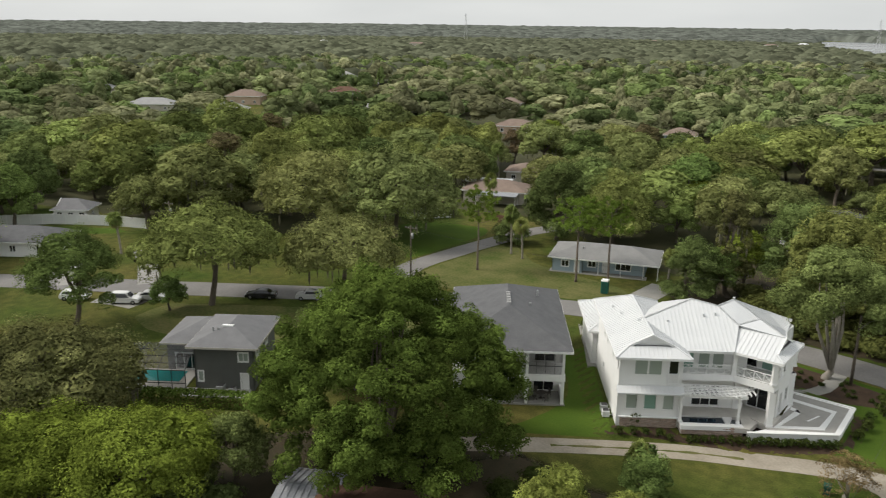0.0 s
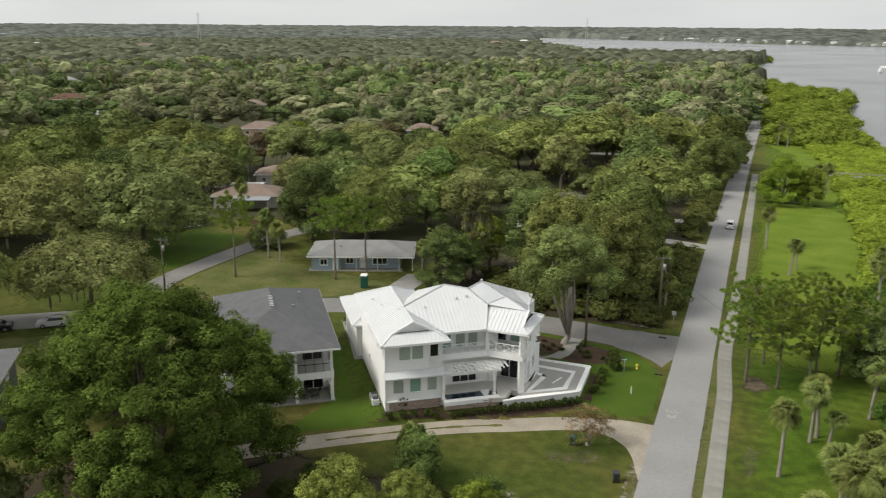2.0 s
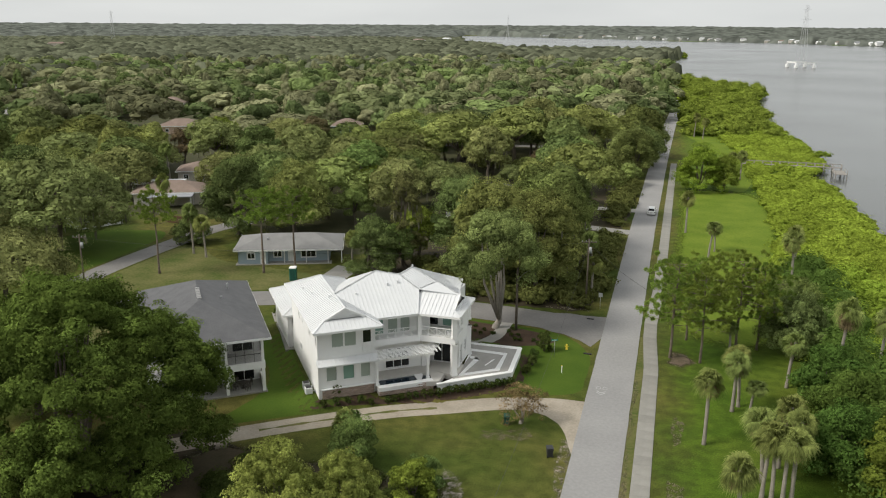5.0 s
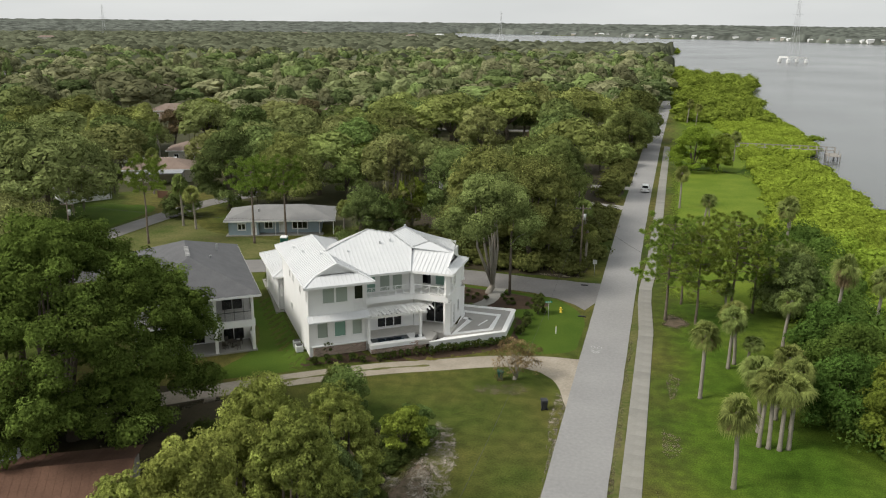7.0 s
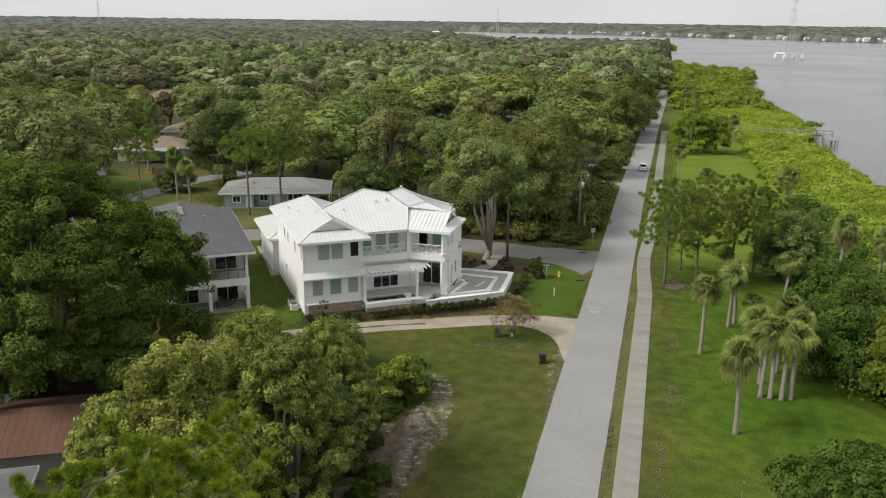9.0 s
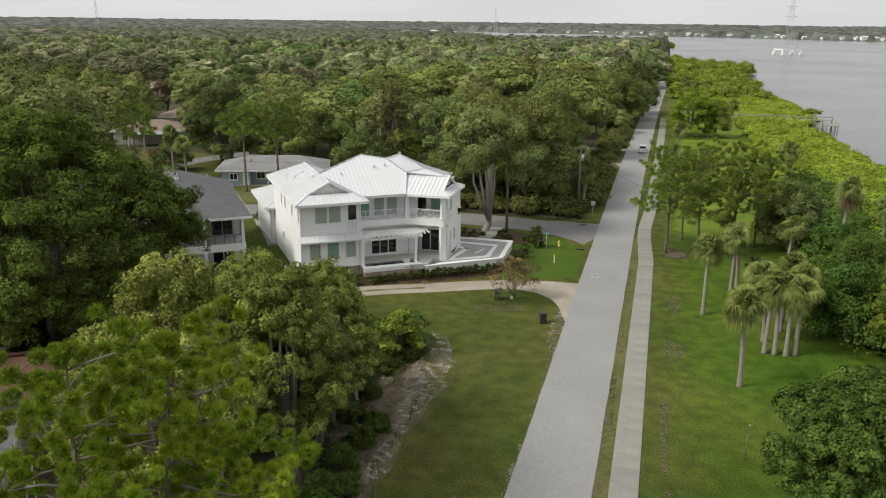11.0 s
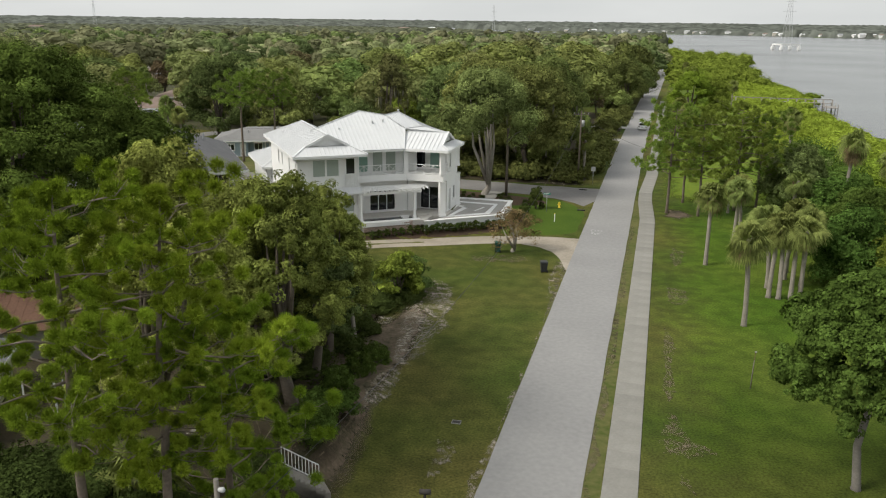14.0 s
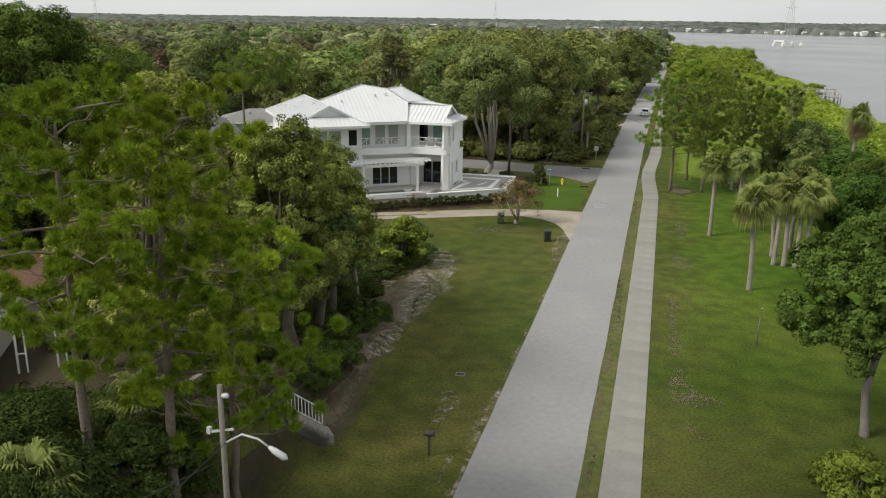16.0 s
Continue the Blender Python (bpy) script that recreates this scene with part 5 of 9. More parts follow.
    part("balcony", prism(deck, 4.85, 5.6), "white_trim", h, "white balcony with deep white edge beam")
    railing(h, (6.55, 1.55), (12.2, 1.55), 5.6, 1.05, "white_trim")
    railing(h, (12.35, 1.6), loc(-17.1, 44.1), 5.6, 1.05, "white_trim")
    railing(h, loc(-17.0, 44.3), loc(-17.0, 46.3), 5.6, 1.05, "white_trim")

    def column(x, y, z0, z1, w):
        bm = slab(x - w / 2, x + w / 2, y - w / 2, y + w / 2, z0, z1)
        box(bm, x - w / 2 - 0.05, x + w / 2 + 0.05, y - w / 2 - 0.05, y + w / 2 + 0.05, z0, z0 + 0.25)
        box(bm, x - w / 2 - 0.04, x + w / 2 + 0.04, y - w / 2 - 0.04, y + w / 2 + 0.04, z1 - 0.2, z1)
        part("column", bm, "white_trim", h)

    column(12.25, 1.65, 5.6, E, 0.45)
    for p in ((-17.1, 44.2), (-17.1, 50.8)):
        x, y = loc(*p)
        column(x, y, 1.0, 4.85, 0.62)
        column(x, y, 5.6, E, 0.5)
    column(6.4, -0.35 + 0.9, 5.0, E, 0.32)
    column(6.5, -0.75, 1.06, 3.9, 0.24)
    column(12.5, -0.72, 1.06, 3.9, 0.24)
    # skirt roof over the lower windows
    sb = bmesh.new()
    v = [sb.verts.new(p) for p in ((-0.2, -0.95, 4.25), (6.7, -0.95, 4.25), (6.7, -0.01, 4.75), (-0.2, -0.01, 4.75), (-0.2, -0.95, 4.10), (6.7, -0.95, 4.10), (6.7, -0.01, 4.10), (-0.2, -0.01, 4.10))]
    for f in ((0, 1, 2, 3), (4, 7, 6, 5), (0, 4, 5, 1), (1, 5, 6, 2), (3, 7, 4, 0)):
        sb.faces.new([v[i] for i in f])
    for k in range(15):
        x = -0.05 + k * 0.475
        beam(sb, (x, -0.95, 4.28), (x, -0.02, 4.78), 0.035, 0.05)
    part("skirt_roof", sb, "white_metal", h)
    # bracket posts on the wing and corner boards
    cb = bmesh.new()
    for x in (-0.04, 6.34):
        box(cb, x, x + 0.2, -0.045, -0.002, 0.2, E)
    box(cb, 0.16, 6.34, -0.04, -0.002, 4.78, 4.95)
    part("corner_board", cb, "white_trim", h)
    # roofs
    roof_hip(h, -0.7, 7.1, -1.35, 17.0, E + 0.15, 0.50, "white_metal", dutch="S", seam=0.46, gap=1.5)
    ax = Matrix.Translation(inv @ Vector((0, 0, 0.55))) @ Matrix.Rotation(radians(-turn), 4, "Z")
    roof_hip(h, -25.0, -16.0, 42.75, 49.85, E + 0.12, 0.437, "white_metal", m=ax, dutch="E", seam=0.46, gap=1.0)
    e = E + 0.15
    peak_l, peak_r, dip, fork = (8.75, 7.75, e + 3.5), (13.83, 8.99, e + 3.15), (11.5, 6.9, e + 3.05), (13.1, 4.4, e + 1.77)
    kink, tip, fall, back = (16.35, 7.1, e + 1.55), (17.3, 1.6, e + 1.46), (19.5, 7.5, e), (21.5, 11.5, e)
    slopes = [
        [(3.1, 1.0, e), (11.87, 1.0, e), fork, dip, peak_l, (3.1, 5.0, e + 2.05)],
        [(3.1, 5.0, e + 2.05), peak_l, (7.7, 16.5, e), (3.0, 11.9, e)],
        [peak_l, dip, (14.5, 15.5, e), (7.7, 16.5, e)],
        [dip, peak_r, (19.5, 14.0, e), (14.5, 15.5, e)],
        [dip, fork, kink, peak_r],
        [fork, tip, kink],
        [tip, fall, kink],
        [peak_r, kink, fall, back, (19.5, 14.0, e)],
    ]
    sheet_roof(h, slopes, "white_metal", 0.46, [((3.1, 1.0, e), (11.87, 1.0, e)), (fall, back)])
    # low garage wing at the back
    for a, b in (((-0.6, 26.5), (-0.6, 16.25)), ((-0.6, 16.25), (0.0, 16.25)), ((7.4, 16.25), (7.4, 26.5)), ((7.4, 26.5), (-0.6, 26.5))):
        wall(h, a, b, 0.0, 4.5, W)
    roof_hip(h, -1.3, 8.0, 15.6, 27.2, 4.62, 0.42, "white_metal", seam=0.46)
    # vents on the roof
    for x, y, z in ((9.6, 5.4, 10.75), (10.9, 5.6, 10.85), (5.6, 4.6, 10.2), (2.6, 5.2, 10.05), (1.3, 9.0, 9.4), (0.8, 12.0, 9.15), (13.83, 8.99, 11.5)):
        vb = slab(x - 0.08, x + 0.08, y - 0.08, y + 0.08, z - 0.4, z + 0.22)
        box(vb, x - 0.11, x + 0.11, y - 0.11, y + 0.11, z + 0.22, z + 0.28)
        part("roof_vent", vb, "white_metal", h)
    # pergola
    pb = bmesh.new()
    beam(pb, (6.3, -0.75, 4.02), (13.3, -0.75, 4.02), 0.12, 0.3)
    beam(pb, (6.5, 1.3, 4.12), (12.6, 1.3, 4.12), 0.10, 0.25)
    per = part("pergola", pb, "white_trim", h, "white timber pergola with square slats")
    for k in range(15):
        x = 6.75 + k * 0.53
        part("rafter", beam(bmesh.new(), (x, -1.15 + 0.22 * max(0, k - 11), 4.24), (x, 1.48, 4.24), 0.09, 0.2), "white_trim", per)
    for k in range(7):
        y = -0.95 + k * 0.38
        part("slat", beam(bmesh.new(), (6.4, y, 4.38), (13.1 + 0.3 * k, y, 4.38), 0.09, 0.08), "white_trim", per)
    # brick base of the wing and of the pool
    bricks(h, (0.35, -0.16), (6.3, -0.16), -0.14, 1.12)
    part("ledge", slab(0.2, 6.4, -0.26, -0.002, 1.12, 1.22), "white_trim", h)
    bricks(h, (6.55, -1.35), (12.9, -1.55), 0.0, 0.95)
    # pool between the wing and the porch
    pool = part("pool_basin", prism([(6.55, -1.2), (12.9, -1.4), (13.6, 0.3), (13.0, 2.9), (6.6, 2.9)], 0.0, 0.55), "paving", h)
    part("pool_water", slab(6.9, 11.3, -0.7, 0.75, 0.56, 0.90), "pool_dark", h, "dark still pool water")
    part("pool_water", prism([(11.7, -0.75), (12.9, -0.75), (13.1, 0.2), (12.3, 0.5)], 0.56, 0.90), "pool_dark", h, "dark still pool water")
    for q in ((6.45, 12.95, -1.5, -0.78), (6.45, 6.88, -0.78, 2.9), (6.88, 13.2, 0.78, 2.98)):
        part("coping", slab(*q, 0.56, 1.06, bevel=0.02), "white_trim" if q[2] < -1 else "paving", h)
    part("coping", prism([(11.3, -0.78), (11.7, -0.78), (12.3, 0.52), (12.3, 0.78), (11.3, 0.78)], 0.56, 1.04), "white_trim", h)
    cp = prism([loc(-19.6, 41.4), loc(-18.3, 42.1), loc(-18.2, 44.2), loc(-19.6, 44.9), (13.2, 0.78), (12.95, -0.7)], 0.5, 1.02)
    part("coping", cp, "paving", h)
    part("porch_floor", prism([(12.95, 0.79), loc(-19.6, 44.92), loc(-16.7, 44.0), loc(-16.7, 47.5), loc(-21.6, 47.5), (13.2, 2.9)], 0.3, 1.0), "paving", h)
    # terrace towards the lane
    ring = [(-18.3, 41.3), (-10.85, 46.9), (-11.1, 54.5), (-18.0, 54.3), (-17.0, 51.2), (-16.75, 47.5), (-16.68, 43.98)]
    part("terrace", prism([loc(*p) for p in ring], -0.4, 0.98), "white_wall", h, "white-edged raised terrace with grey inlay paving")

    def inlay(pts, mt, z0=0.98, z1=0.992):
        part("paving_band", prism([loc(*p) for p in pts], z0, z1), mt, h)

    inlay([(-17.0, 43.2), (-11.3, 47.2), (-11.5, 54.0), (-17.5, 54.0), (-16.6, 51.0)], "paving_grey")
    for a, b, c, d in (
        ((-17.4, 52.6), (-12.4, 52.4), (-12.75, 51.7), (-16.9, 51.9)), ((-12.4, 52.4), (-12.28, 47.0), (-12.9, 47.4), (-12.75, 51.7)),
        ((-12.28, 47.0), (-16.6, 44.1), (-16.1, 45.1), (-12.9, 47.4)), ((-16.6, 44.1), (-16.1, 45.1), (-15.3, 49.4), (-15.9, 50.2)),
        ((-15.9, 50.2), (-15.3, 49.4), (-16.5, 49.6), (-16.6, 50.3)),
    ):
        inlay([a, b, c, d] if (b[0] - a[0]) * (c[1] - b[1]) > (b[1] - a[1]) * (c[0] - b[0]) else [d, c, b, a], "white_trim", 0.992, 1.004)
    inlay([(-14.35, 48.0), (-14.15, 47.95), (-13.5, 50.05), (-13.7, 50.1)], "white_trim", 0.992, 1.003)
    rim = bmesh.new()
    for a, b in zip(ring, ring[1:4]):
        beam(rim, (*loc(*a), 1.02), (*loc(*b), 1.02), 0.32, 0.10)
    part("coping", rim, "white_trim", h)
    return h


def porch_posts(h, pts, z0, z1, w=0.25, mt="white_trim"):
    for x, y in pts:
        part("post", slab(x - w / 2, x + w / 2, y - w / 2, y + w / 2, z0, z1), mt, h)


def grey_house():
    """Two storeys with a stacked porch to the south; local x to the east, y to the back."""
    h = thing("grey_house", pose(-47.6, 28.9, 0, 0, 0, 36), "two-storey white house with grey shingle hip roof and stacked screened porches", "house")
    W, D, E = "white_wall", "glass_dark", 6.7
    wall(h, (0, 3.2), (12.6, 3.2), 0, E, W, [(1, 2.4, 1, 2.6, D, 2), (5, 7.4, 0.2, 2.6, D, 2), (9.4, 11.8, 0.2, 2.6, D, 2), (1, 2.4, 4.5, 5.9, D, 2), (5, 7.4, 3.9, 5.9, D, 2), (9.4, 11.8, 3.9, 5.9, D, 2)])
    wall(h, (12.6, 3.2), (12.6, 20.2), 0, E, W, [(3, 4, 1, 2.5, D, 1), (8, 9, 1, 2.5, D, 1), (3, 4, 4.6, 6, D, 1), (8, 9, 4.6, 6, D, 1), (13, 14, 4.6, 6, D, 1)])
    wall(h, (12.6, 20.2), (0, 20.2), 0, E, W, [(4, 5.5, 1, 2.4, D, 2)])
    wall(h, (0, 20.2), (0, 3.2), 0, E, W, [(4, 5.5, 1, 2.4, D, 2)])
    part("porch_floor", slab(0, 12.8, -0.4, 3.2, 0, 0.18), "concrete", h)
    part("porch_deck", slab(0, 12.7, -0.3, 3.19, 2.95, 3.75), W, h)
    porch_posts(h, [(0.2, -0.15), (4.3, -0.15), (8.4, -0.15), (12.45, -0.15)], 0.18, 2.95, 0.36)
    porch_posts(h, [(0.2, -0.15), (4.3, -0.15), (8.4, -0.15), (12.45, -0.15)], 3.75, E, 0.3)
    sc = bmesh.new()
    for x in np.arange(1.2, 12.4, 1.03):
        beam(sc, (x, -0.16, 3.75), (x, -0.16, E), 0.04, 0.04)
    beam(sc, (0.2, -0.16, 4.75), (12.4, -0.16, 4.75), 0.05, 0.06)
    part("porch_screen", sc, "black_metal", h)
    for x0, x1 in ((0.36, 4.14), (4.46, 8.24), (8.56, 12.29)):
        sb = bmesh.new()
        sb.faces.new([sb.verts.new(v) for v in ((x0, -0.12, 3.75), (x1, -0.12, 3.75), (x1, -0.12, E - 0.3), (x0, -0.12, E - 0.3))])
        part("screen", sb, "screen", h, "black insect screen")
    part("side_wall", slab(12.38, 12.6, -0.28, 3.18, 0.18, 1.1), W, h)
    part("porch_roof_beam", slab(0, 12.8, -0.3, 0.0, E - 0.3, E), W, h)
    roof_hip(h, -0.7, 13.4, -1.1, 20.9, E + 0.2, 0.42, "shingle_grey", label="mid-grey asphalt shingle roof")
    for k in range(7):  # ridge vents
        y = 6.4 + k * 0.62
        part("ridge_vent", slab(6.1, 6.6, y, y + 0.4, 9.72, 9.93), "shingle_light", h)
    for x, y in ((10.2, 14.0), (9.0, 9.0)):
        part("roof_vent", slab(x - 0.12, x + 0.12, y - 0.12, y + 0.12, 7.9, 9.0), "steel", h)
    # garden table and chairs on the lower porch
    table = thing("patio_table", h.matrix_world @ pose(10.2, 1.2, 0.18), "dark round patio table on a concrete porch", "table")
    part("tabletop", tubes("tabletop", [([(0, 0, 0.70), (0, 0, 0.74)], [0.6, 0.6])], 18), "iron", table)
    part("pedestal", tubes("pedestal", [([(0, 0, 0), (0, 0, 0.05), (0, 0, 0.7)], [0.26, 0.06, 0.05])], 10), "iron", table)
    for k in range(4):
        a = k * 1.57 + 0.5
        chair = thing("patio_chair", table.matrix_world @ pose(0.95 * math.cos(a), 0.95 * math.sin(a), 0, 0, 0, math.degrees(a) - 90), "dark metal patio chair round a table", "chair", "patio chairs")
        part("seat", slab(-0.24, 0.24, -0.24, 0.24, 0.42, 0.46, bevel=0.01), "iron", chair)
        part("backrest", slab(-0.24, 0.24, 0.22, 0.26, 0.46, 0.95, bevel=0.01), "iron", chair)
        for i in (-1, 1):
            for j in (-1, 1):
                part("leg", slab(i * 0.21 - 0.02, i * 0.21 + 0.02, j * 0.21 - 0.02, j * 0.21 + 0.02, 0, 0.42), "iron", chair)


def dark_house():
    h = thing("dark_grey_house", pose(-72.5, 11.9, 0, 0, 0, 36), "two-storey dark grey house with grey shingle roof and pool enclosure", "house")
    W, D, E = "grey_wall", "glass_dark", 5.35
    wall(h, (0, 0), (7.0, 0), 0, E, W, [(0.35, 1.0, 1.0, 2.3, "blind", 1), (5.2, 6.4, 3.6, 4.7, "blind", 2), (5.4, 6.3, 0.05, 2.1, "white_trim", 1)])
    wall(h, (7.0, 0), (7.0, 9.6), 0, E, W, [(1, 2.2, 3.6, 4.8, "blind", 2), (5, 6.2, 3.6, 4.8, "blind", 2)])
    wall(h, (7, 9.6), (0, 9.6), 0, E, W)
    wall(h, (0, 9.6), (0, 0), 0, E, W)
    wall(h, (-5.2, 5), (0, 5), 0, 3.6, W, [(1, 4, 0.2, 2.3, D, 3)])
    wall(h, (-5.2, 13), (-5.2, 5), 0, 3.6, W, [(3, 4.2, 1, 2.2, D, 2)])
    wall(h, (0, 13), (-5.2, 13), 0, 3.6, W)
    roof_hip(h, -0.7, 7.7, -0.7, 10.3, E + 0.2, 0.36, "shingle_dark", trim="beige_wall", label="grey asphalt shingle roof")
    roof_hip(h, -5.9, 4.0, 4.4, 13.7, 3.8, 0.40, "shingle_dark", trim="beige_wall", label="grey asphalt shingle roof")
    part("skylight", slab(2.6, 3.9, 2.8, 3.3, 6.75, 6.95), "white_trim", h)
    for x in (1.7, 2.3):
        part("roof_vent", slab(x - 0.08, x + 0.08, 2.2, 2.36, 6.2, 6.9), "steel", h)
    part("patio", slab(-1.2, 6.6, -2.3, -0.02, 0.0, 0.14), "concrete", h)
    cu = thing("air_conditioner", pose(-69.2, 13.0, 0.14, 0, 0, 36), "grey outdoor air-conditioning unit on a concrete patio", "air conditioner")
    part("casing", slab(-0.45, 0.45, -0.45, 0.45, 0.0, 0.95, bevel=0.04), "steel", cu)
    part("fan_grille", slab(-0.38, 0.38, -0.38, 0.38, 0.955, 0.99), "black_metal", cu)
    copy_thing(cu, pose(-68.0, 13.7, 0.14, 0, 0, 36) @ Matrix.Scale(0.8, 4))
    # pool and screen enclosure
    cage = thing("pool_enclosure", pose(-72.5, 11.9, 0, 0, 0, 36), "black-framed screen enclosure over a swimming pool", "pool enclosure")
    part("deck", slab(-9.0, -1.3, -0.8, 4.95, 0.0, 0.12), "paving", cage)
    pl = tagged(part("pool", slab(-8.4, -2.6, 1.5, 4.4, 0.12, 0.17), "pool", None), "turquoise swimming pool on a pale deck", "pool")
    pl.matrix_world = pose(-72.5, 11.9, 0, 0, 0, 36)
    for x in np.linspace(-9.0, -0.9, 6):
        fb = bmesh.new()
        for a, b in (((x, -0.8, 0.12), (x, -0.8, 2.6)), ((x, -0.8, 2.6), (x, 1.0, 3.6)), ((x, 1.0, 3.6), (x, 4.95, 3.6))):
            beam(fb, a, b, 0.07, 0.09)
        part("frame_rib", fb, "black_metal", cage)
    for a, b in (((-9, -0.8, 2.6), (-0.9, -0.8, 2.6)), ((-9, -0.8, 1.0), (-0.9, -0.8, 1.0)), ((-9, 1.0, 3.6), (-0.9, 1.0, 3.6)), ((-9, 3.0, 3.6), (-0.9, 3.0, 3.6)), ((-9, 0.1, 3.1), (-0.9, 0.1, 3.1))):
        part("frame_rail", beam(bmesh.new(), a, b, 0.07, 0.08), "black_metal", cage)
    for q in (((-9, -0.8, 0.12), (-0.9, -0.8, 0.12), (-0.9, -0.8, 2.6), (-9, -0.8, 2.6)), ((-9, -0.8, 2.62), (-0.9, -0.8, 2.62), (-0.9, 1.0, 3.62), (-9, 1.0, 3.62)), ((-9, 1.0, 3.63), (-0.9, 1.0, 3.63), (-0.9, 4.95, 3.63), (-9, 4.95, 3.63))):
        sb = bmesh.new()
        sb.faces.new([sb.verts.new(v) for v in q])
        part("screen", sb, "screen", cage)


def blue_house():
    h = thing("blue_house", pose(-66.0, 80.4, 0, 0, 0, 21), "low pale blue single-storey house with light grey hip roof", "house")
    W, D = "blue_wall", "glass_dark"
    wall(h, (0, 0), (5.2, 0), 0, 2.6, W, [(1.6, 2.9, 1.0, 2.1, D, 2), (3.9, 4.7, 0.1, 2.1, "white_trim", 1)])
    wall(h, (5.2, 1.4), (15.8, 1.4), 0, 2.6, W, [(0.8, 2.2, 0.9, 2.1, D, 2), (3.4, 4.3, 0.1, 2.1, "white_trim", 1), (5.6, 8.2, 0.8, 2.2, D, 3)])
    wall(h, (5.2, 0), (5.2, 1.4), 0, 2.6, W)
    wall(h, (15.8, 1.4), (15.8, 9.4), 0, 2.6, W)
    wall(h, (15.8, 9.4), (0, 9.4), 0, 2.6, W)
    wall(h, (0, 9.4), (0, 0), 0, 2.6, W, [(3, 4.2, 1, 2.1, D, 2)])
    part("porch_floor", slab(-0.4, 16.2, -0.5, 1.38, 0, 0.12), "concrete", h)
    porch_posts(h, [(8.0, 0.1), (11.8, 0.1), (15.6, 0.1), (18.0, 0.1), (18.0, 9.4)], 0.0, 2.6, 0.14)
    roof_hip(h, -0.7, 18.3, -0.6, 10.1, 2.75, 0.32, "shingle_mid", label="light grey asphalt shingle roof")
    for x, y in ((5, 2.5), (9.5, 3.2)):
        part("roof_vent", slab(x - 0.1, x + 0.1, y - 0.1, y + 0.1, 3.2, 4.2), "steel", h)


def plain_house(x, y, rot, w, d, eave, pitch, wall_mat, roof_mat, label, windows=3, gable=""):
    """A house farther off: four walls with windows, a door and a hip roof."""
    h = thing("house", pose(x, y, 0, 0, 0, rot), label, "house", group="houses among the trees")
    n = max(1, windows)
    front = [((i + 0.5) * w / n - 0.6, (i + 0.5) * w / n + 0.6, 0.9, 2.1, "glass_dark", 2) for i in range(n)]
    side = [(d / 2 - 0.6, d / 2 + 0.6, 0.9, 2.1, "glass_dark", 2)]
    for a, b, o in (((-w / 2, -d / 2), (w / 2, -d / 2), front), ((w / 2, -d / 2), (w / 2, d / 2), side), ((w / 2, d / 2), (-w / 2, d / 2), []), ((-w / 2, d / 2), (-w / 2, -d / 2), side)):
        wall(h, a, b, 0, eave, wall_mat, o)
    roof_hip(h, -w / 2 - 0.6, w / 2 + 0.6, -d / 2 - 0.6, d / 2 + 0.6, eave + 0.15, pitch, roof_mat, dutch=gable or None, gap=1.2)
    return h


white_house()
grey_house()
dark_house()
blue_house()
for row in (
    (-108, 123, 25, 15, 10, 2.9, 0.35, "beige_wall", "shingle_brown", "low house with brown shingle roof among trees"),
    (-110.3, 98.8, 54, 9.2, 8, 2.5, 0.4, "white_wall", "rust_roof", "small white house with red-brown roof under oaks"),
    (-116, 150, 25, 12, 9, 2.9, 0.35, "beige_wall", "shingle_brown", "small low house with brown shingle roof"),
    (-176, 232, 25, 15, 10, 3.0, 0.4, "pink_wall", "shingle_brown", "house with dusty brown hip roof"),
    (-229, 305, 20, 12, 10, 3.5, 0.45, "beige_wall", "shingle_brown", "brown-roofed house half hidden by trees"),
    (-115, 249, 20, 11, 9, 3.4, 0.45, "blue_wall", "shingle_brown", "pale blue-grey house with brown roof"),
    (-293, 181, 35, 15, 10, 4.6, 0.5, "white_wall", "shingle_light", "white house with columns among trees"),
    (-344, 230, 35, 18, 12, 4.2, 0.45, "pink_wall", "shingle_brown", "pinkish house with hip roof"),
    (-349, 179, 40, 22, 12, 3.2, 0.4, "beige_wall", "shingle_light", "long house with grey roof"),
    (-447, 200, 40, 28, 14, 4.0, 0.4, "beige_wall", "shingle_light", "wide pale-roofed house far among trees"),
    (-586, 295, 40, 26, 14, 4.0, 0.4, "beige_wall", "shingle_light", "grey-roofed house far among trees"),
    (-428, 378, 35, 24, 14, 4.0, 0.45, "beige_wall", "shingle_light", "grey-roofed house far among trees"),
    (-336, 293, 35, 18, 12, 3.4, 0.4, "pink_wall", "rust_roof", "house with reddish roof far among trees"),
    (-164, 45, 40, 7, 6, 2.6, 0.5, "white_wall", "shingle_dark", "small white gabled outbuilding"),
    (-147, 26.5, 36, 15, 9, 2.7, 0.38, "white_wall", "shingle_grey", "low white house with grey roof and gabled porch"),
    (-33, 122, 15, 12, 9, 2.8, 0.4, "beige_wall", "shingle_grey", "grey-roofed house under dense trees"),
    (-34, 143, 15, 12, 9, 2.8, 0.4, "beige_wall", "shingle_grey", "grey-roofed house under dense trees"),
    (-26, 196, 10, 12, 9, 2.8, 0.4, "beige_wall", "shingle_grey", "grey-roofed house under dense trees"),
    (-34.5, -9.0, 30, 10, 9, 2.7, 0.35, "beige_wall", "shingle_dark", "old low house with dark roof under pines"),
):
    plain_house(*row, gable="W" if row[0] in (-147, -164) else "")


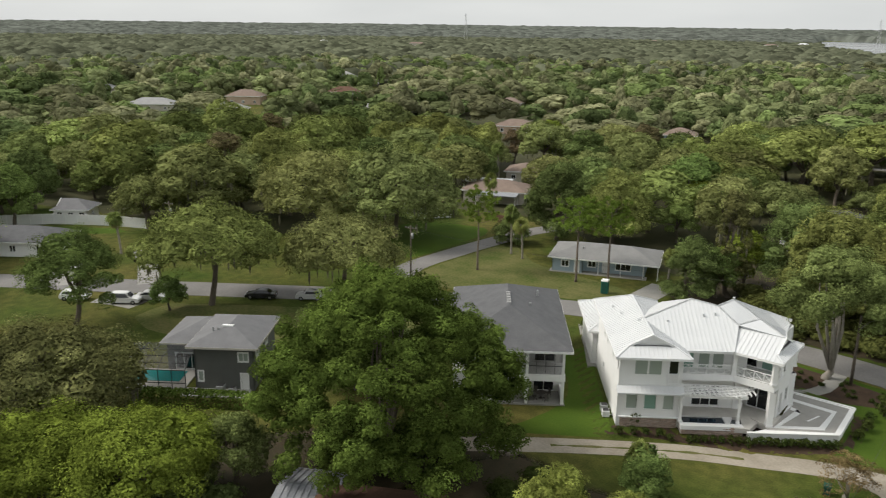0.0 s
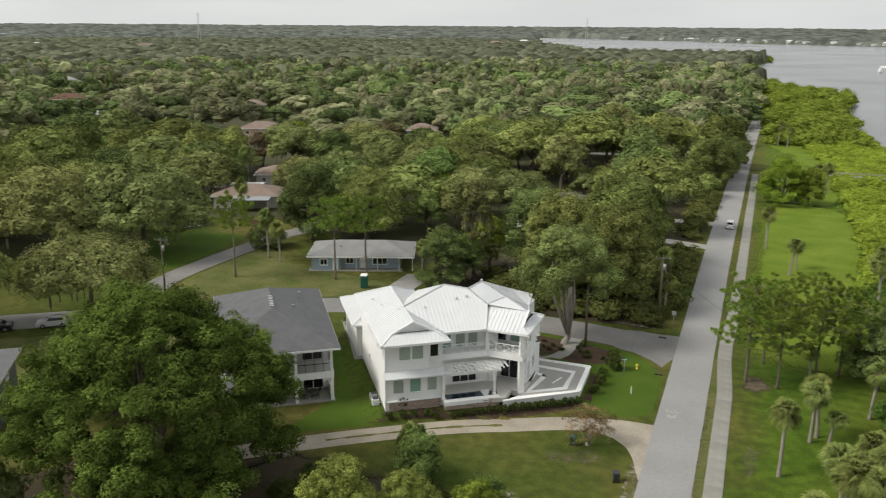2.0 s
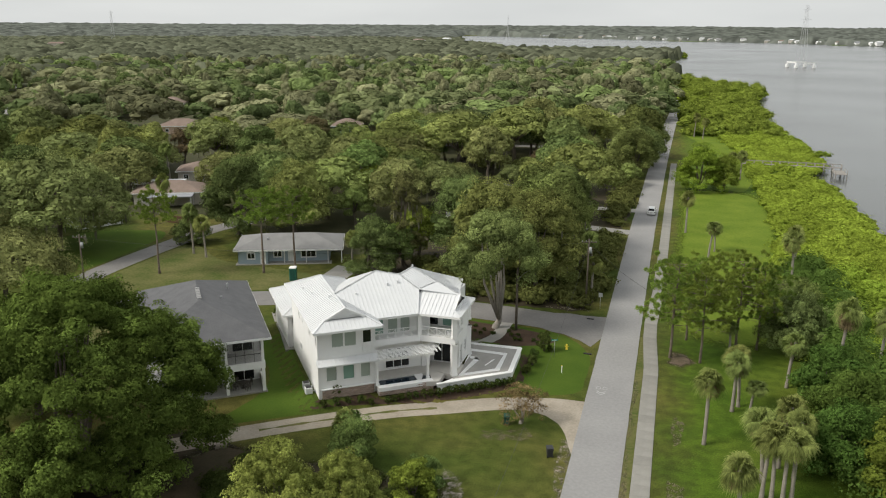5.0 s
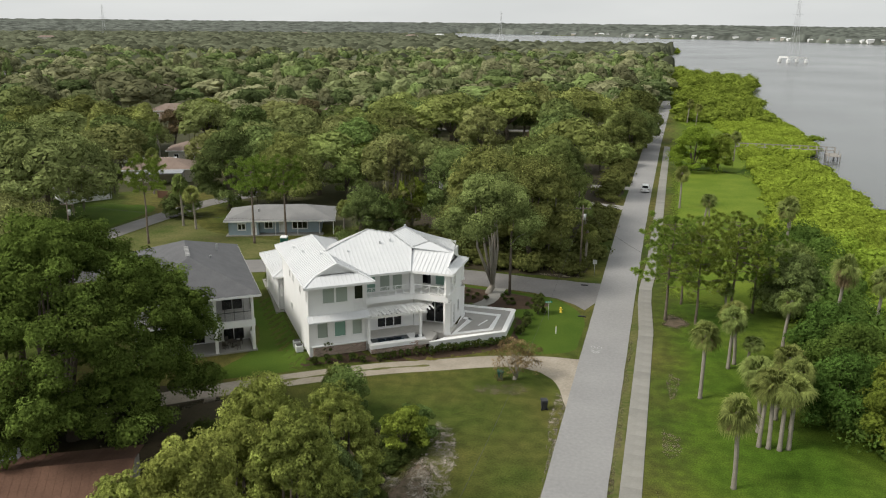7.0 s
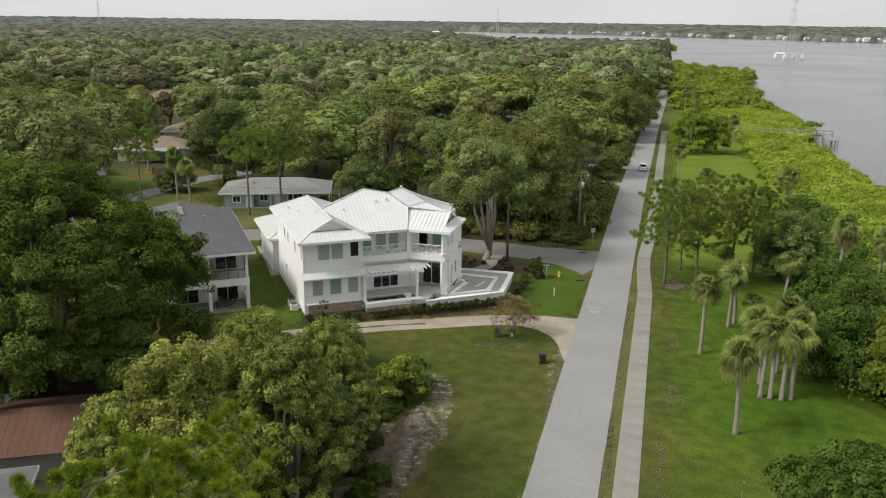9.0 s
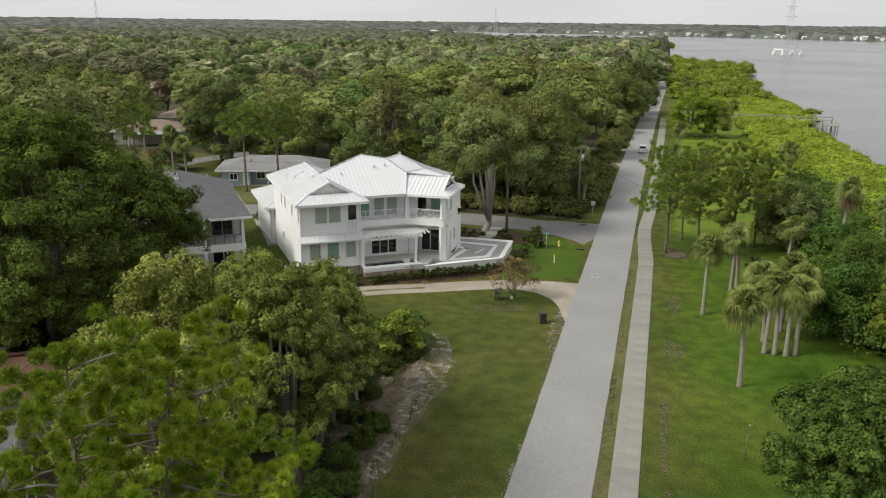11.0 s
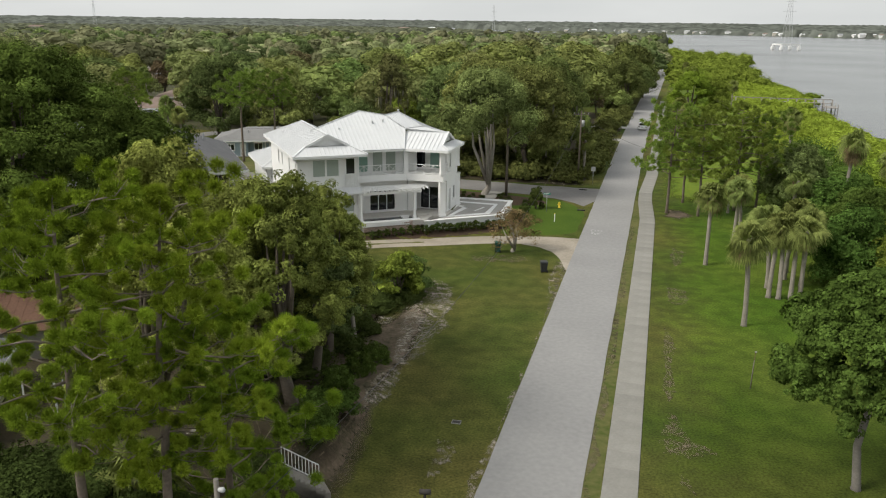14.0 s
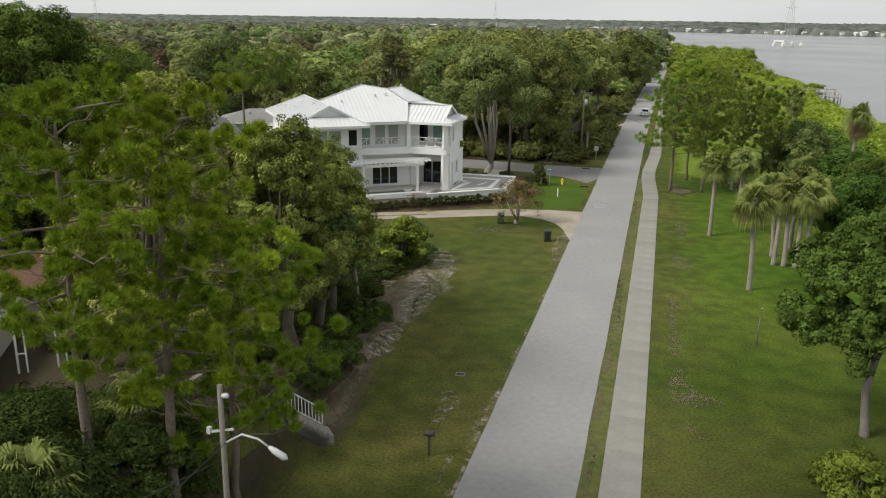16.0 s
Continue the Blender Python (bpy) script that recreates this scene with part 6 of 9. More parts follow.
def flat_roof(x, y, rot, w, d, h0, mt, label):
    t = thing("carport", pose(x, y, 0, 0, 0, rot), label, "outbuilding")
    rb = slab(-w / 2, w / 2, -d / 2, d / 2, h0, h0 + 0.22)
    part("roof", rb, mt, t)
    for i in (-1, 1):
        for j in (-1, 1):
            part("post", slab(i * (w / 2 - 0.3) - 0.08, i * (w / 2 - 0.3) + 0.08, j * (d / 2 - 0.3) - 0.08, j * (d / 2 - 0.3) + 0.08, 0, h0), "white_trim", t)
    part("back_wall", slab(-w / 2 + 0.45, w / 2 - 0.45, d / 2 - 0.6, d / 2 - 0.4, 0, h0), "beige_wall", t)
    return t


flat_roof(-104, 117, 25, 10, 4.5, 2.6, "tin_roof", "grey flat-roofed porch beside a brown house")
flat_roof(-113, 126, 25, 12, 6, 3.6, "white_metal", "white flat roof section of a low house")
flat_roof(-246, 202, 30, 13, 6, 3.0, "white_metal", "long white flat-roofed outbuilding among trees")
flat_roof(-217, 226, 30, 5, 5, 4.0, "white_metal", "small white boxy outbuilding")


def shed(x, y, rot, w, d, h0, rise, mt, label):
    """A low shed with ribbed sheet roof of two slopes."""
    s = thing("shed", pose(x, y, 0, 0, 0, rot), label, "shed")
    for a, b in (((-w / 2, -d / 2), (w / 2, -d / 2)), ((w / 2, -d / 2), (w / 2, d / 2)), ((w / 2, d / 2), (-w / 2, d / 2)), ((-w / 2, d / 2), (-w / 2, -d / 2))):
        wall(s, a, b, 0, h0, "wood_grey", [(0.8, 1.7, 0.0, 1.9, "dark", 1)] if a[1] < 0 and b[1] < 0 else [])
    rb = bmesh.new()
    for i in (-1, 1):
        v = [rb.verts.new(p) for p in ((-w / 2 - 0.4, i * (d / 2 + 0.4), h0 - 0.1), (w / 2 + 0.4, i * (d / 2 + 0.4), h0 - 0.1), (w / 2 + 0.4, 0, h0 + rise), (-w / 2 - 0.4, 0, h0 + rise))]
        rb.faces.new(v)
    bmesh.ops.recalc_face_normals(rb, faces=rb.faces[:])
    bmesh.ops.solidify(rb, geom=rb.faces[:], thickness=0.06)
    for k in range(int(w / 0.6)):
        x0 = -w / 2 + 0.3 + k * 0.6
        for i in (-1, 1):
            part("roof_rib", beam(bmesh.new(), (x0, i * (d / 2 + 0.4), h0 - 0.05), (x0, 0, h0 + rise + 0.05), 0.06, 0.05), mt, s)
    part("roof", rb, mt, s)


shed(-36.2, 4.2, 28, 9.5, 8.5, 2.3, 1.3, "rust_roof", "old shed with rusty brown sheet roof under an oak")
shed(-43.6, 3.6, 28, 4.6, 7.0, 2.0, 0.7, "tin_roof", "small shed with weathered grey metal roof")

# ---------------------------------------------------------------- plants
def kites(rng, c, n, size, width=0.55, fold=0.12):
    """Arrays of leaf-shaped quads at centres c, facing along n."""
    k = len(c)
    n = n / np.linalg.norm(n, axis=1, keepdims=True)
    r = rng.normal(size=(k, 3))
    a = r - (r * n).sum(1, keepdims=True) * n
    a /= np.linalg.norm(a, axis=1, keepdims=True) + 1e-9
    b = np.cross(n, a)
    s = size[:, None]
    v = np.stack([c + a * s * 0.5, c + b * s * width * 0.5 + n * s * fold, c - a * s * 0.5, c - b * s * width * 0.5 + n * s * fold], 1).reshape(-1, 3)
    f = np.arange(4 * k).reshape(k, 4)
    return v, f


def flakes(rng, c, n, size):
    """Arrays of three-cornered leaf sprays at centres c, facing along n."""
    k = len(c)
    n = n / np.linalg.norm(n, axis=1, keepdims=True)
    r = rng.normal(size=(k, 3))
    a = r - (r * n).sum(1, keepdims=True) * n
    a /= np.linalg.norm(a, axis=1, keepdims=True) + 1e-9
    b, s = np.cross(n, a), size[:, None]
    v = np.stack([c + a * s * 0.62, c - a * s * 0.30 + b * s * 0.46, c - a * s * 0.30 - b * s * 0.46], 1).reshape(-1, 3)
    return v, np.arange(3 * k).reshape(k, 3)


@functools.lru_cache(maxsize=None)
def ico(n):
    """Corners and faces of a round ball cut n times."""
    bm = bmesh.new()
    bmesh.ops.create_icosphere(bm, subdivisions=n, radius=1.0)
    v, f = np.array([q.co[:] for q in bm.verts]), np.array([[q.index for q in t.verts] for t in bm.faces])
    bm.free()
    return v, f


def lobed_crown(rng, h, w, base, lobes, leaves, size, flat=0.75, lobe=0.21, top=0.95, clump=0.062, skirt=0.5, fill=0.9, shell=3):
    """A crown of uneven leafy lobes with sprays standing out from them, and the lobes' centres."""
    c, r = [], []
    golden = 2.399963
    for i in range(lobes):
        q = math.sqrt((i + 0.4) / lobes) * 0.80
        q *= rng.uniform(0.86, 1.16)
        a = i * golden + rng.uniform(-0.35, 0.35)
        rad = w * lobe * rng.uniform(0.75, 1.2) * (1.08 - 0.3 * q)
        zc = base + (h * top - base) * (0.92 - 0.80 * q * q) - rad * flat * 0.6 + rng.uniform(-0.07, 0.07) * h
        c.append((math.cos(a) * q * w / 2, math.sin(a) * q * w / 2, zc))
        r.append(rad)
    for i in range(int(lobes * skirt)):  # lower skirt
        a, q = i * golden * 1.7 + 0.5, rng.uniform(0.55, 0.85)
        rad = w * lobe * rng.uniform(0.6, 0.9)
        c.append((math.cos(a) * q * w / 2, math.sin(a) * q * w / 2, base + (h - base) * rng.uniform(0.03, 0.3 if skirt < 0.7 else 0.6)))
        r.append(rad)
    c, r = np.array(c), np.array(r)
    # twig clumps stand out from the lobes with gaps between them; those inside another lobe are left out
    size_c = max(clump * w, size * 1.1) * 1.3
    k = int(np.clip(0.46 * 4 * math.pi * (r**2).sum() / (math.pi * size_c**2), 14, 2600))
    pick = rng.choice(len(c), k, p=r**2 / (r**2).sum())
    d = rng.normal(size=(k, 3))
    d /= np.linalg.norm(d, axis=1, keepdims=True)
    d[:, 2] = np.where((d[:, 2] < -0.25) & (rng.random(k) < 0.7), -d[:, 2], d[:, 2])
    out = r[pick] * rng.uniform(0.74, 1.26, k)
    cc = c[pick] + d * out[:, None] * np.array([1, 1, flat])
    rc = size_c * rng.uniform(0.6, 1.35, k)
    keep = np.ones(k, bool)
    for m, q in zip(c, r):
        keep &= (((cc - m) / np.array([1, 1, flat])) ** 2).sum(1) > (0.66 * q) ** 2
    cc, rc, d, k = cc[keep], rc[keep], d[keep], int(keep.sum())
    if fill:  # the leafy body of each lobe, seen between its clumps
        bv, bf = ico(shell)
        wave, turn = rng.normal(size=(len(c), 3, 7)) * 3.2, rng.uniform(0, 6.28, (len(c), 1, 7))
        swell = np.cos(np.matmul(bv, wave) + turn).sum(2) / 7  # billows on each lobe
        body = (c[:, None] + bv[None] * (r[:, None] * fill * (1 + 0.34 * swell) * rng.uniform(0.95, 1.05, (len(c), len(bv))))[..., None] * np.array([1, 1, flat]))[:, bf].reshape(-1, 3, 3)
        fresh = rng.normal(size=(len(c), len(bf))) * 0.10 + rng.normal(size=(len(c), 1)) * 0.16  # old and fresh growth, lobe by lobe
        fresh = np.clip(fresh, -0.4, 0.5).ravel()
        own = np.repeat(np.arange(len(c)), len(bf))
        mids = body.mean(1)
        seen = (mids[:, 2] - c[own, 2]) > -0.45 * r[own] * flat
        for i, (m, q) in enumerate(zip(c, r)):
            seen &= ((((mids - m) / np.array([1, 1, flat])) ** 2).sum(1) > (0.9 * fill * q) ** 2) | (own == i)
        body = body[seen]
        fresh = np.repeat(fresh[seen], 3)
        body = body + rng.normal(size=body.shape) * (r[own[seen]] * 0.055)[:, None, None]
    # single leaves over the clumps
    q = rng.choice(k, leaves, p=rc**2 / (rc**2).sum())
    e = rng.normal(size=(leaves, 3))
    e /= np.linalg.norm(e, axis=1, keepdims=True)
    e = e + 0.55 * d[q] + np.array([0, 0, 0.30])
    e /= np.linalg.norm(e, axis=1, keepdims=True)
    p = cc[q] + e * (rc[q] * rng.uniform(0.76, 1.24, leaves))[:, None] * np.array([1, 1, 0.8])
    n = e * 0.9 + d[q] * 0.2 + np.array([0, 0, 0.25]) + rng.normal(size=e.shape) * 0.22
    s = size * rng.uniform(0.6, 1.3, leaves)
    up = h / p[:, 2].max()
    p[:, 2] *= up
    c[:, 2] *= up
    if fill:
        body[..., 2] *= up
    v, f = flakes(rng, p, n, s)
    age = np.clip(rng.normal(size=k) * 0.28, -0.45, 0.65)  # fresh and old growth differ from clump to clump
    tone = np.repeat(age[q], len(v) // leaves)
    if fill:
        v, f = np.concatenate([v, body.reshape(-1, 3)]), np.concatenate([f, np.arange(3 * len(body)).reshape(-1, 3) + len(v)])
        tone = np.concatenate([tone, fresh])
    return v, f, c, r, tone


def trunk_runs(rng, h, base, centres, radius, bend=0.06, forks=7, tops=0.85, thick=0.55):
    """Trunk and limbs that reach into the crown's lobes."""
    fork = Vector((rng.uniform(-bend, bend) * h, rng.uniform(-bend, bend) * h, base))
    mid = fork * 0.5 + Vector((rng.uniform(-0.02, 0.02) * h, rng.uniform(-0.02, 0.02) * h, 0))
    runs = [([(0, 0, -0.3), (0, 0, 0.25), mid, fork], [radius * 1.5, radius * 1.15, radius * 0.95, radius * 0.85])]
    order = np.argsort(-centres[:, 2])
    for i in list(order[:forks]):
        e = Vector(centres[i]) * tops + Vector((0, 0, 0.1))
        m = fork.lerp(e, 0.5) + Vector((rng.uniform(-0.05, 0.05) * h, rng.uniform(-0.05, 0.05) * h, -0.03 * h))
        runs.append(([fork - Vector((0, 0, 0.3)), m, e], [radius * thick, radius * thick * 0.6, radius * 0.1]))
    return runs


def broadleaf(name, seed, h, w, base, leaves, size, leaf_mat, bark="bark", lobes=16, radius=None, flat=0.75, lobe=0.21, moss=0, bend=0.06, label="", category="tree", group="", top=0.95, clump=0.062, skirt=0.5, fork=0.0, fill=0.9, shell=3):
    """A tree: tapered trunk with limbs, and a crown of many leaves with gaps. Built at the origin."""
    rng = np.random.default_rng(seed)
    t = thing(name, Matrix.Identity(4), label, category, group)
    v, f, c, r, tone = lobed_crown(rng, h, w, base, lobes, leaves, size, flat, lobe, top, clump, skirt, fill, shell)
    part("trunk", tubes("trunk", trunk_runs(rng, h, fork or base, c, radius or 0.022 * h + 0.06, bend, thick=0.62 if fork else 0.55)), bark, t)
    part("crown", set_tone(mesh_np("crown", v, f), tone), leaf_mat, t)
    if moss:
        i = rng.choice(len(c), moss)
        a = rng.uniform(0, 2 * np.pi, moss)
        p = c[i] + np.stack([np.cos(a), np.sin(a), -0.5 * np.ones(moss)], 1) * (r[i] * rng.uniform(0.5, 0.95, moss))[:, None]
        n = np.stack([np.cos(a * 3), np.sin(a * 3), np.zeros(moss)], 1)
        s = rng.uniform(0.8, 2.2, moss)
        up = np.array([0, 0, 1.0])
        b = np.cross(n, up) * (0.10 + 0.06 * rng.random(moss))[:, None] * s[:, None]
        mv = np.stack([p + b * 0.6, p - b * 0.6, p - b * 0.8 - up * s[:, None] * 0.5, p - up * s[:, None] + b * 0.1, p + b * 0.9 - up * s[:, None] * 0.55], 1).reshape(-1, 3)
        part("hanging_moss", mesh_np("hanging_moss", mv, np.arange(5 * moss).reshape(-1, 5)), "moss", t, "grey hanging moss strands")["kind"] = "stuff"
    return t


def put(t, x, y, rot=0.0, s=1.0, z=0.0):
    z += float(rise(x, y))
    t.matrix_world = Matrix.Translation((x, y, z)) @ Matrix.Rotation(rot, 4, "Z") @ Matrix.Diagonal((s, s, s, 1))
    return t


def clone(t, x, y, rot, sx, sz, label=""):
    base = t.scale.copy()
    m = Matrix.Translation((x, y, float(rise(x, y)))) @ Matrix.Rotation(rot, 4, "Z") @ Matrix.Diagonal((sx / base.x, sx / base.y, sz / base.z, 1))
    return tagged(copy_thing(t, m), label)


def tufts(rng, centres, axes, count, length, width=0.011):
    """Round bunches of needles: thin triangles that spread from each twig end, more of them forwards."""
    k = len(centres)
    c, ax = np.repeat(centres, count, 0), np.repeat(axes, count, 0)
    d = rng.normal(size=(k * count, 3))
    d /= np.linalg.norm(d, axis=1, keepdims=True)
    d = d + ax * 0.85
    d /= np.linalg.norm(d, axis=1, keepdims=True)
    l = (length * np.repeat(rng.uniform(0.8, 1.2, k), count) * rng.uniform(0.82, 1.06, k * count))[:, None]
    side = np.cross(d, rng.normal(size=d.shape))
    side *= width / (np.linalg.norm(side, axis=1, keepdims=True) + 1e-9)
    root = c + d * length * 0.16
    tip = root + d * l * 0.84
    v = np.stack([root + side * 1.5, root - side * 1.5, tip], 1).reshape(-1, 3)
    f = np.arange(3 * k * count).reshape(-1, 3)
    # the close heart of each bunch
    iv, jf = ico(3 if count > 200 else 2)
    tri = (centres[:, None] + axes[:, None] * length * 0.10 + iv[None] * length * rng.uniform(0.34, 0.64, (k, len(iv), 1)))[:, jf]
    mid = tri.mean(2, keepdims=True)
    tri = mid + (tri - mid) * rng.uniform(0.35, 0.75, tri.shape[:2] + (1, 1)) + rng.normal(size=tri.shape) * length * 0.05
    tri = tri.reshape(-1, 3, 3)
    v, f = np.concatenate([v, tri.reshape(-1, 3)]), np.concatenate([f, np.arange(3 * len(tri)).reshape(-1, 3) + len(v)])
    return v, f


def pine(seed, h, w, base, limbs, twigs, needles, length, label, lean=(0, 0), width=0.0062, low=0, gap=0.66, leaf_mat="needle"):
    """A long-needled pine: straight trunk, pale bare limbs, round bunches of needles at the twig ends."""
    rng = np.random.default_rng(seed)
    t = thing("pine_tree", Matrix.Identity(4), label, "tree", "pines")
    top = Vector((lean[0], lean[1], h * 0.98))
    r0 = 0.009 * h + 0.045
    tp = [Vector((0, 0, -0.4))] + [Vector((top.x * k * k, top.y * k * k, top.z * k)) + Vector((rng.uniform(-0.07, 0.07), rng.uniform(-0.07, 0.07), 0)) for k in (0.05, 0.2, 0.4, 0.6, 0.8, 1.0)]
    part("trunk", tubes("trunk", [(tp, [r0 * 1.4, r0 * 1.1, r0, r0 * 0.85, r0 * 0.65, r0 * 0.42, 0.03])], 9), "bark_pine", t)
    runs, cs, axs = [], [], []
    for i in range(limbs + low):
        k = base / h + (0.97 - base / h) * (i + rng.random()) / limbs if i < limbs else rng.uniform(0.22, 0.4)
        a = i * 2.4 + rng.uniform(-0.5, 0.5)
        shape = math.sin(math.pi * min(1.0, 0.22 + 0.70 * (k - base / h) / (1 - base / h))) ** 0.6 if i < limbs else 0.6
        reach = w / 2 * shape * rng.uniform(0.5, 1.05)
        s = Vector((top.x * k * k, top.y * k * k, top.z * k))
        d = Vector((math.cos(a), math.sin(a), rng.uniform(0.10, 0.40) + 0.45 * max(0, k - 0.75)))
        e = s + d * reach
        m = s.lerp(e, 0.55) + Vector((rng.uniform(-0.14, 0.14), rng.uniform(-0.14, 0.14), -0.12)) * reach
        runs.append(([s, s.lerp(m, 0.5) + Vector((0, 0, rng.uniform(-0.04, 0.06) * reach)), m, m.lerp(e, 0.6)], [0.018 + 0.008 * reach, 0.015 + 0.006 * reach, 0.012 + 0.003 * reach, 0.008]))
        spread = 0.16 * reach + 0.62
        for j in range(twigs):  # each limb bears a domed group of bunches round its end
            q = rng.uniform(0.55, 1.0) if j % 4 else rng.uniform(0.25, 0.6)
            p = m.lerp(e, q * 2 - 1) if q > 0.5 else s.lerp(m, q * 2)
            off = Vector(rng.normal(size=3)).normalized() * spread * rng.uniform(0.55, 1.1)
            off.z = abs(off.z) * 0.75 + 0.05
            if any((p + off - o).length < gap for o in cs):
                continue
            cs.append(p + off)
            axs.append((off.normalized() * 0.7 + Vector((0, 0, 0.8))).normalized())
            runs.append(([p - d * 0.25, p + off * 0.4 + Vector((0, 0, -0.10)), p + off], [0.008, 0.007, 0.005]))
    for j in range(5):
        cs.append(top + Vector(rng.normal(size=3)) * 0.22)
        axs.append(Vector((0, 0, 1)))
    part("branchwork", tubes("branchwork", runs, 5), "limb_pine", t, "pale bare limbs and twigs")["kind"] = "stuff"
    v, f = tufts(rng, np.array([tuple(p) for p in cs]), np.array([tuple(p) for p in axs]), needles, length, width)
    part("crown", mesh_np("crown", v, f), leaf_mat, t)
    return t


def palm(seed, h, label, fronds=50, dead=12, reach=1.48, lean=0.05, category="palm tree"):
    """A cabbage palm: rough leaning trunk, round head of fan leaves, dead leaves hanging below."""
    rng = np.random.default_rng(seed)
    t = thing("palm_tree", Matrix.Identity(4), label, category, "palms")
    topx, topy = rng.uniform(-lean, lean) * h, rng.uniform(-lean, lean) * h
    th = h - reach * 0.75
    pts = [(topx * k * k, topy * k * k, -0.2 + (th + 0.2) * k) for k in (0, 0.06, 0.25, 0.5, 0.75, 0.94, 1.0)]
    part("trunk", tubes("trunk", [(pts, [0.28, 0.22, 0.185, 0.18, 0.185, 0.23, 0.13])], 9), "palm_bark", t)
    top = np.array([topx, topy, th])

    def fans(n, lo, hi, length):
        vs, fs = [], []
        for i in range(n):
            a, el = i * 2.4 + rng.uniform(-0.3, 0.3), rng.uniform(lo, hi)
            d = np.array([math.cos(a) * math.cos(el), math.sin(a) * math.cos(el), math.sin(el)])
            side = np.array([-math.sin(a), math.cos(a), 0])
            up = np.cross(d, side) * -1
            roll = rng.uniform(-1.25, 1.25)
            side, up = side * math.cos(roll) + up * math.sin(roll), up * math.cos(roll) - side * math.sin(roll)
            stem = length * rng.uniform(0.35, 0.68)
            hub = top + d * stem - np.array([0, 0, 0.10 * stem])
            b = len(vs)
            vs += [top + side * 0.03, top - side * 0.03, hub]
            fs.append((b, b + 1, b + 2))
            for j in range(21):
                g = (j / 20 - 0.5) * 4.0
                l = length * (0.62 + 0.10 * math.cos(g)) * rng.uniform(0.85, 1.1)
                q = d * math.cos(g) + side * math.sin(g)
                drop = np.array([0, 0, -0.36 - 0.32 * rng.random()]) * l + up * 0.05
                mid, tip = hub + q * l * 0.55 + up * 0.06, hub + q * l + drop
                wv = np.cross(q, up) * 0.034 * length
                b = len(vs)
                vs += [hub, mid + wv, tip, mid - wv]
                fs += [(b, b + 1, b + 3), (b + 1, b + 2, b + 3)]
        return mesh_np("fronds", np.array(vs), np.array(fs))

    part("crown", fans(fronds, -0.95, 1.4, reach), "frond", t)
    if dead:
        part("dead_fronds", fans(dead, -1.35, -0.75, reach * 0.85), "frond_dead", t, "brown dead hanging fronds")
    return t


# prototypes of forest trees, each placed once and then repeated
rnd = random.Random(11)
KEEP_OUT = [  # discs kept free of forest trees: x, y, radius
    (-110, 98, 9), (-76.5, 99, 8), (-66, 103, 7),
    (-66, 83, 14), (-56, 86, 9), (-58, 74, 12), (-72, 72, 11), (-80, 80, 8), (-108, 122, 11), (-116, 150, 8), (-112, 128, 9), (-103, 116, 7), (-176, 232, 11), (-115, 249, 9), (-111, 226, 12),
    (-104, 216, 8), (-100, 112, 9), (-97, 104, 8), (-104, 111, 8), (-112, 238, 7), (-102, 205, 8), (-330, 218, 9), (-283, 172, 9), (-170, 222, 8), (-293, 181, 13), (-344, 230, 14), (-349, 179, 15), (-33, 122, 7), (-34, 143, 7), (-147, 27, 12), (-164, 45, 7), (-100, 85, 12), (-105, 92, 8), (-92, 92, 7), (-246, 202, 8), (-217, 226, 6),
    (-47, 79, 6), (-95, 33, 18), (-78, 44, 14), (-125, 30, 16), (-140, 34, 14), (-158, 42, 10),
]


def road_gap(x, y):
    best = 1e9
    for line in (MAIN, SIDE, [(-83, 57), (-86, 66), (-86, 78), (-85, 92), (-83, 104)], [(-230, 180), (-271, 241), (-383, 388), (-520, 590)]):
        for (ax, ay), (bx, by) in zip(line, line[1:]):
            t = min(1, max(0, ((x - ax) * (bx - ax) + (y - ay) * (by - ay)) / ((bx - ax) ** 2 + (by - ay) ** 2)))
            best = min(best, math.hypot(x - ax - t * (bx - ax), y - ay - t * (by - ay)))
    return best


SEEN = [(-66, 83, 16), (-57, 84, 12), (-108, 122, 13), (-104, 117, 13), (-176, 232, 64), (-115, 249, 62), (-330, 218, 60), (-283, 172, 55), (-293, 181, 75), (-344, 230, 80), (-349, 179, 80), (-246, 202, 50), (-217, 226, 50), (-229, 305, 70), (-428, 378, 70), (-336, 293, 60), (-447, 200, 70), (-33, 122, 20), (-34, 143, 20)]


def free(x, y, r=4.0):
    for a, b, reach in SEEN:  # gardens on the near side of these houses stay open
        d = math.hypot(5 - a, -40 - b)
        ux, uy = (5 - a) / d, (-40 - b) / d
        along, off = (x - a) * ux + (y - b) * uy, abs((x - a) * uy - (y - b) * ux)
        if 0 < along < reach and off < (9 if d < 200 else 17 if d < 320 else 19):
            return False
    verge = 5.0 if 98 < y < 165 and x > -40 else 0.0  # open grass before the gardens along the lane
    return road_gap(x, y) > r + 2.5 + verge and all(math.hypot(x - a, y - b) > c + r * 0.4 for a, b, c in KEEP_OUT)


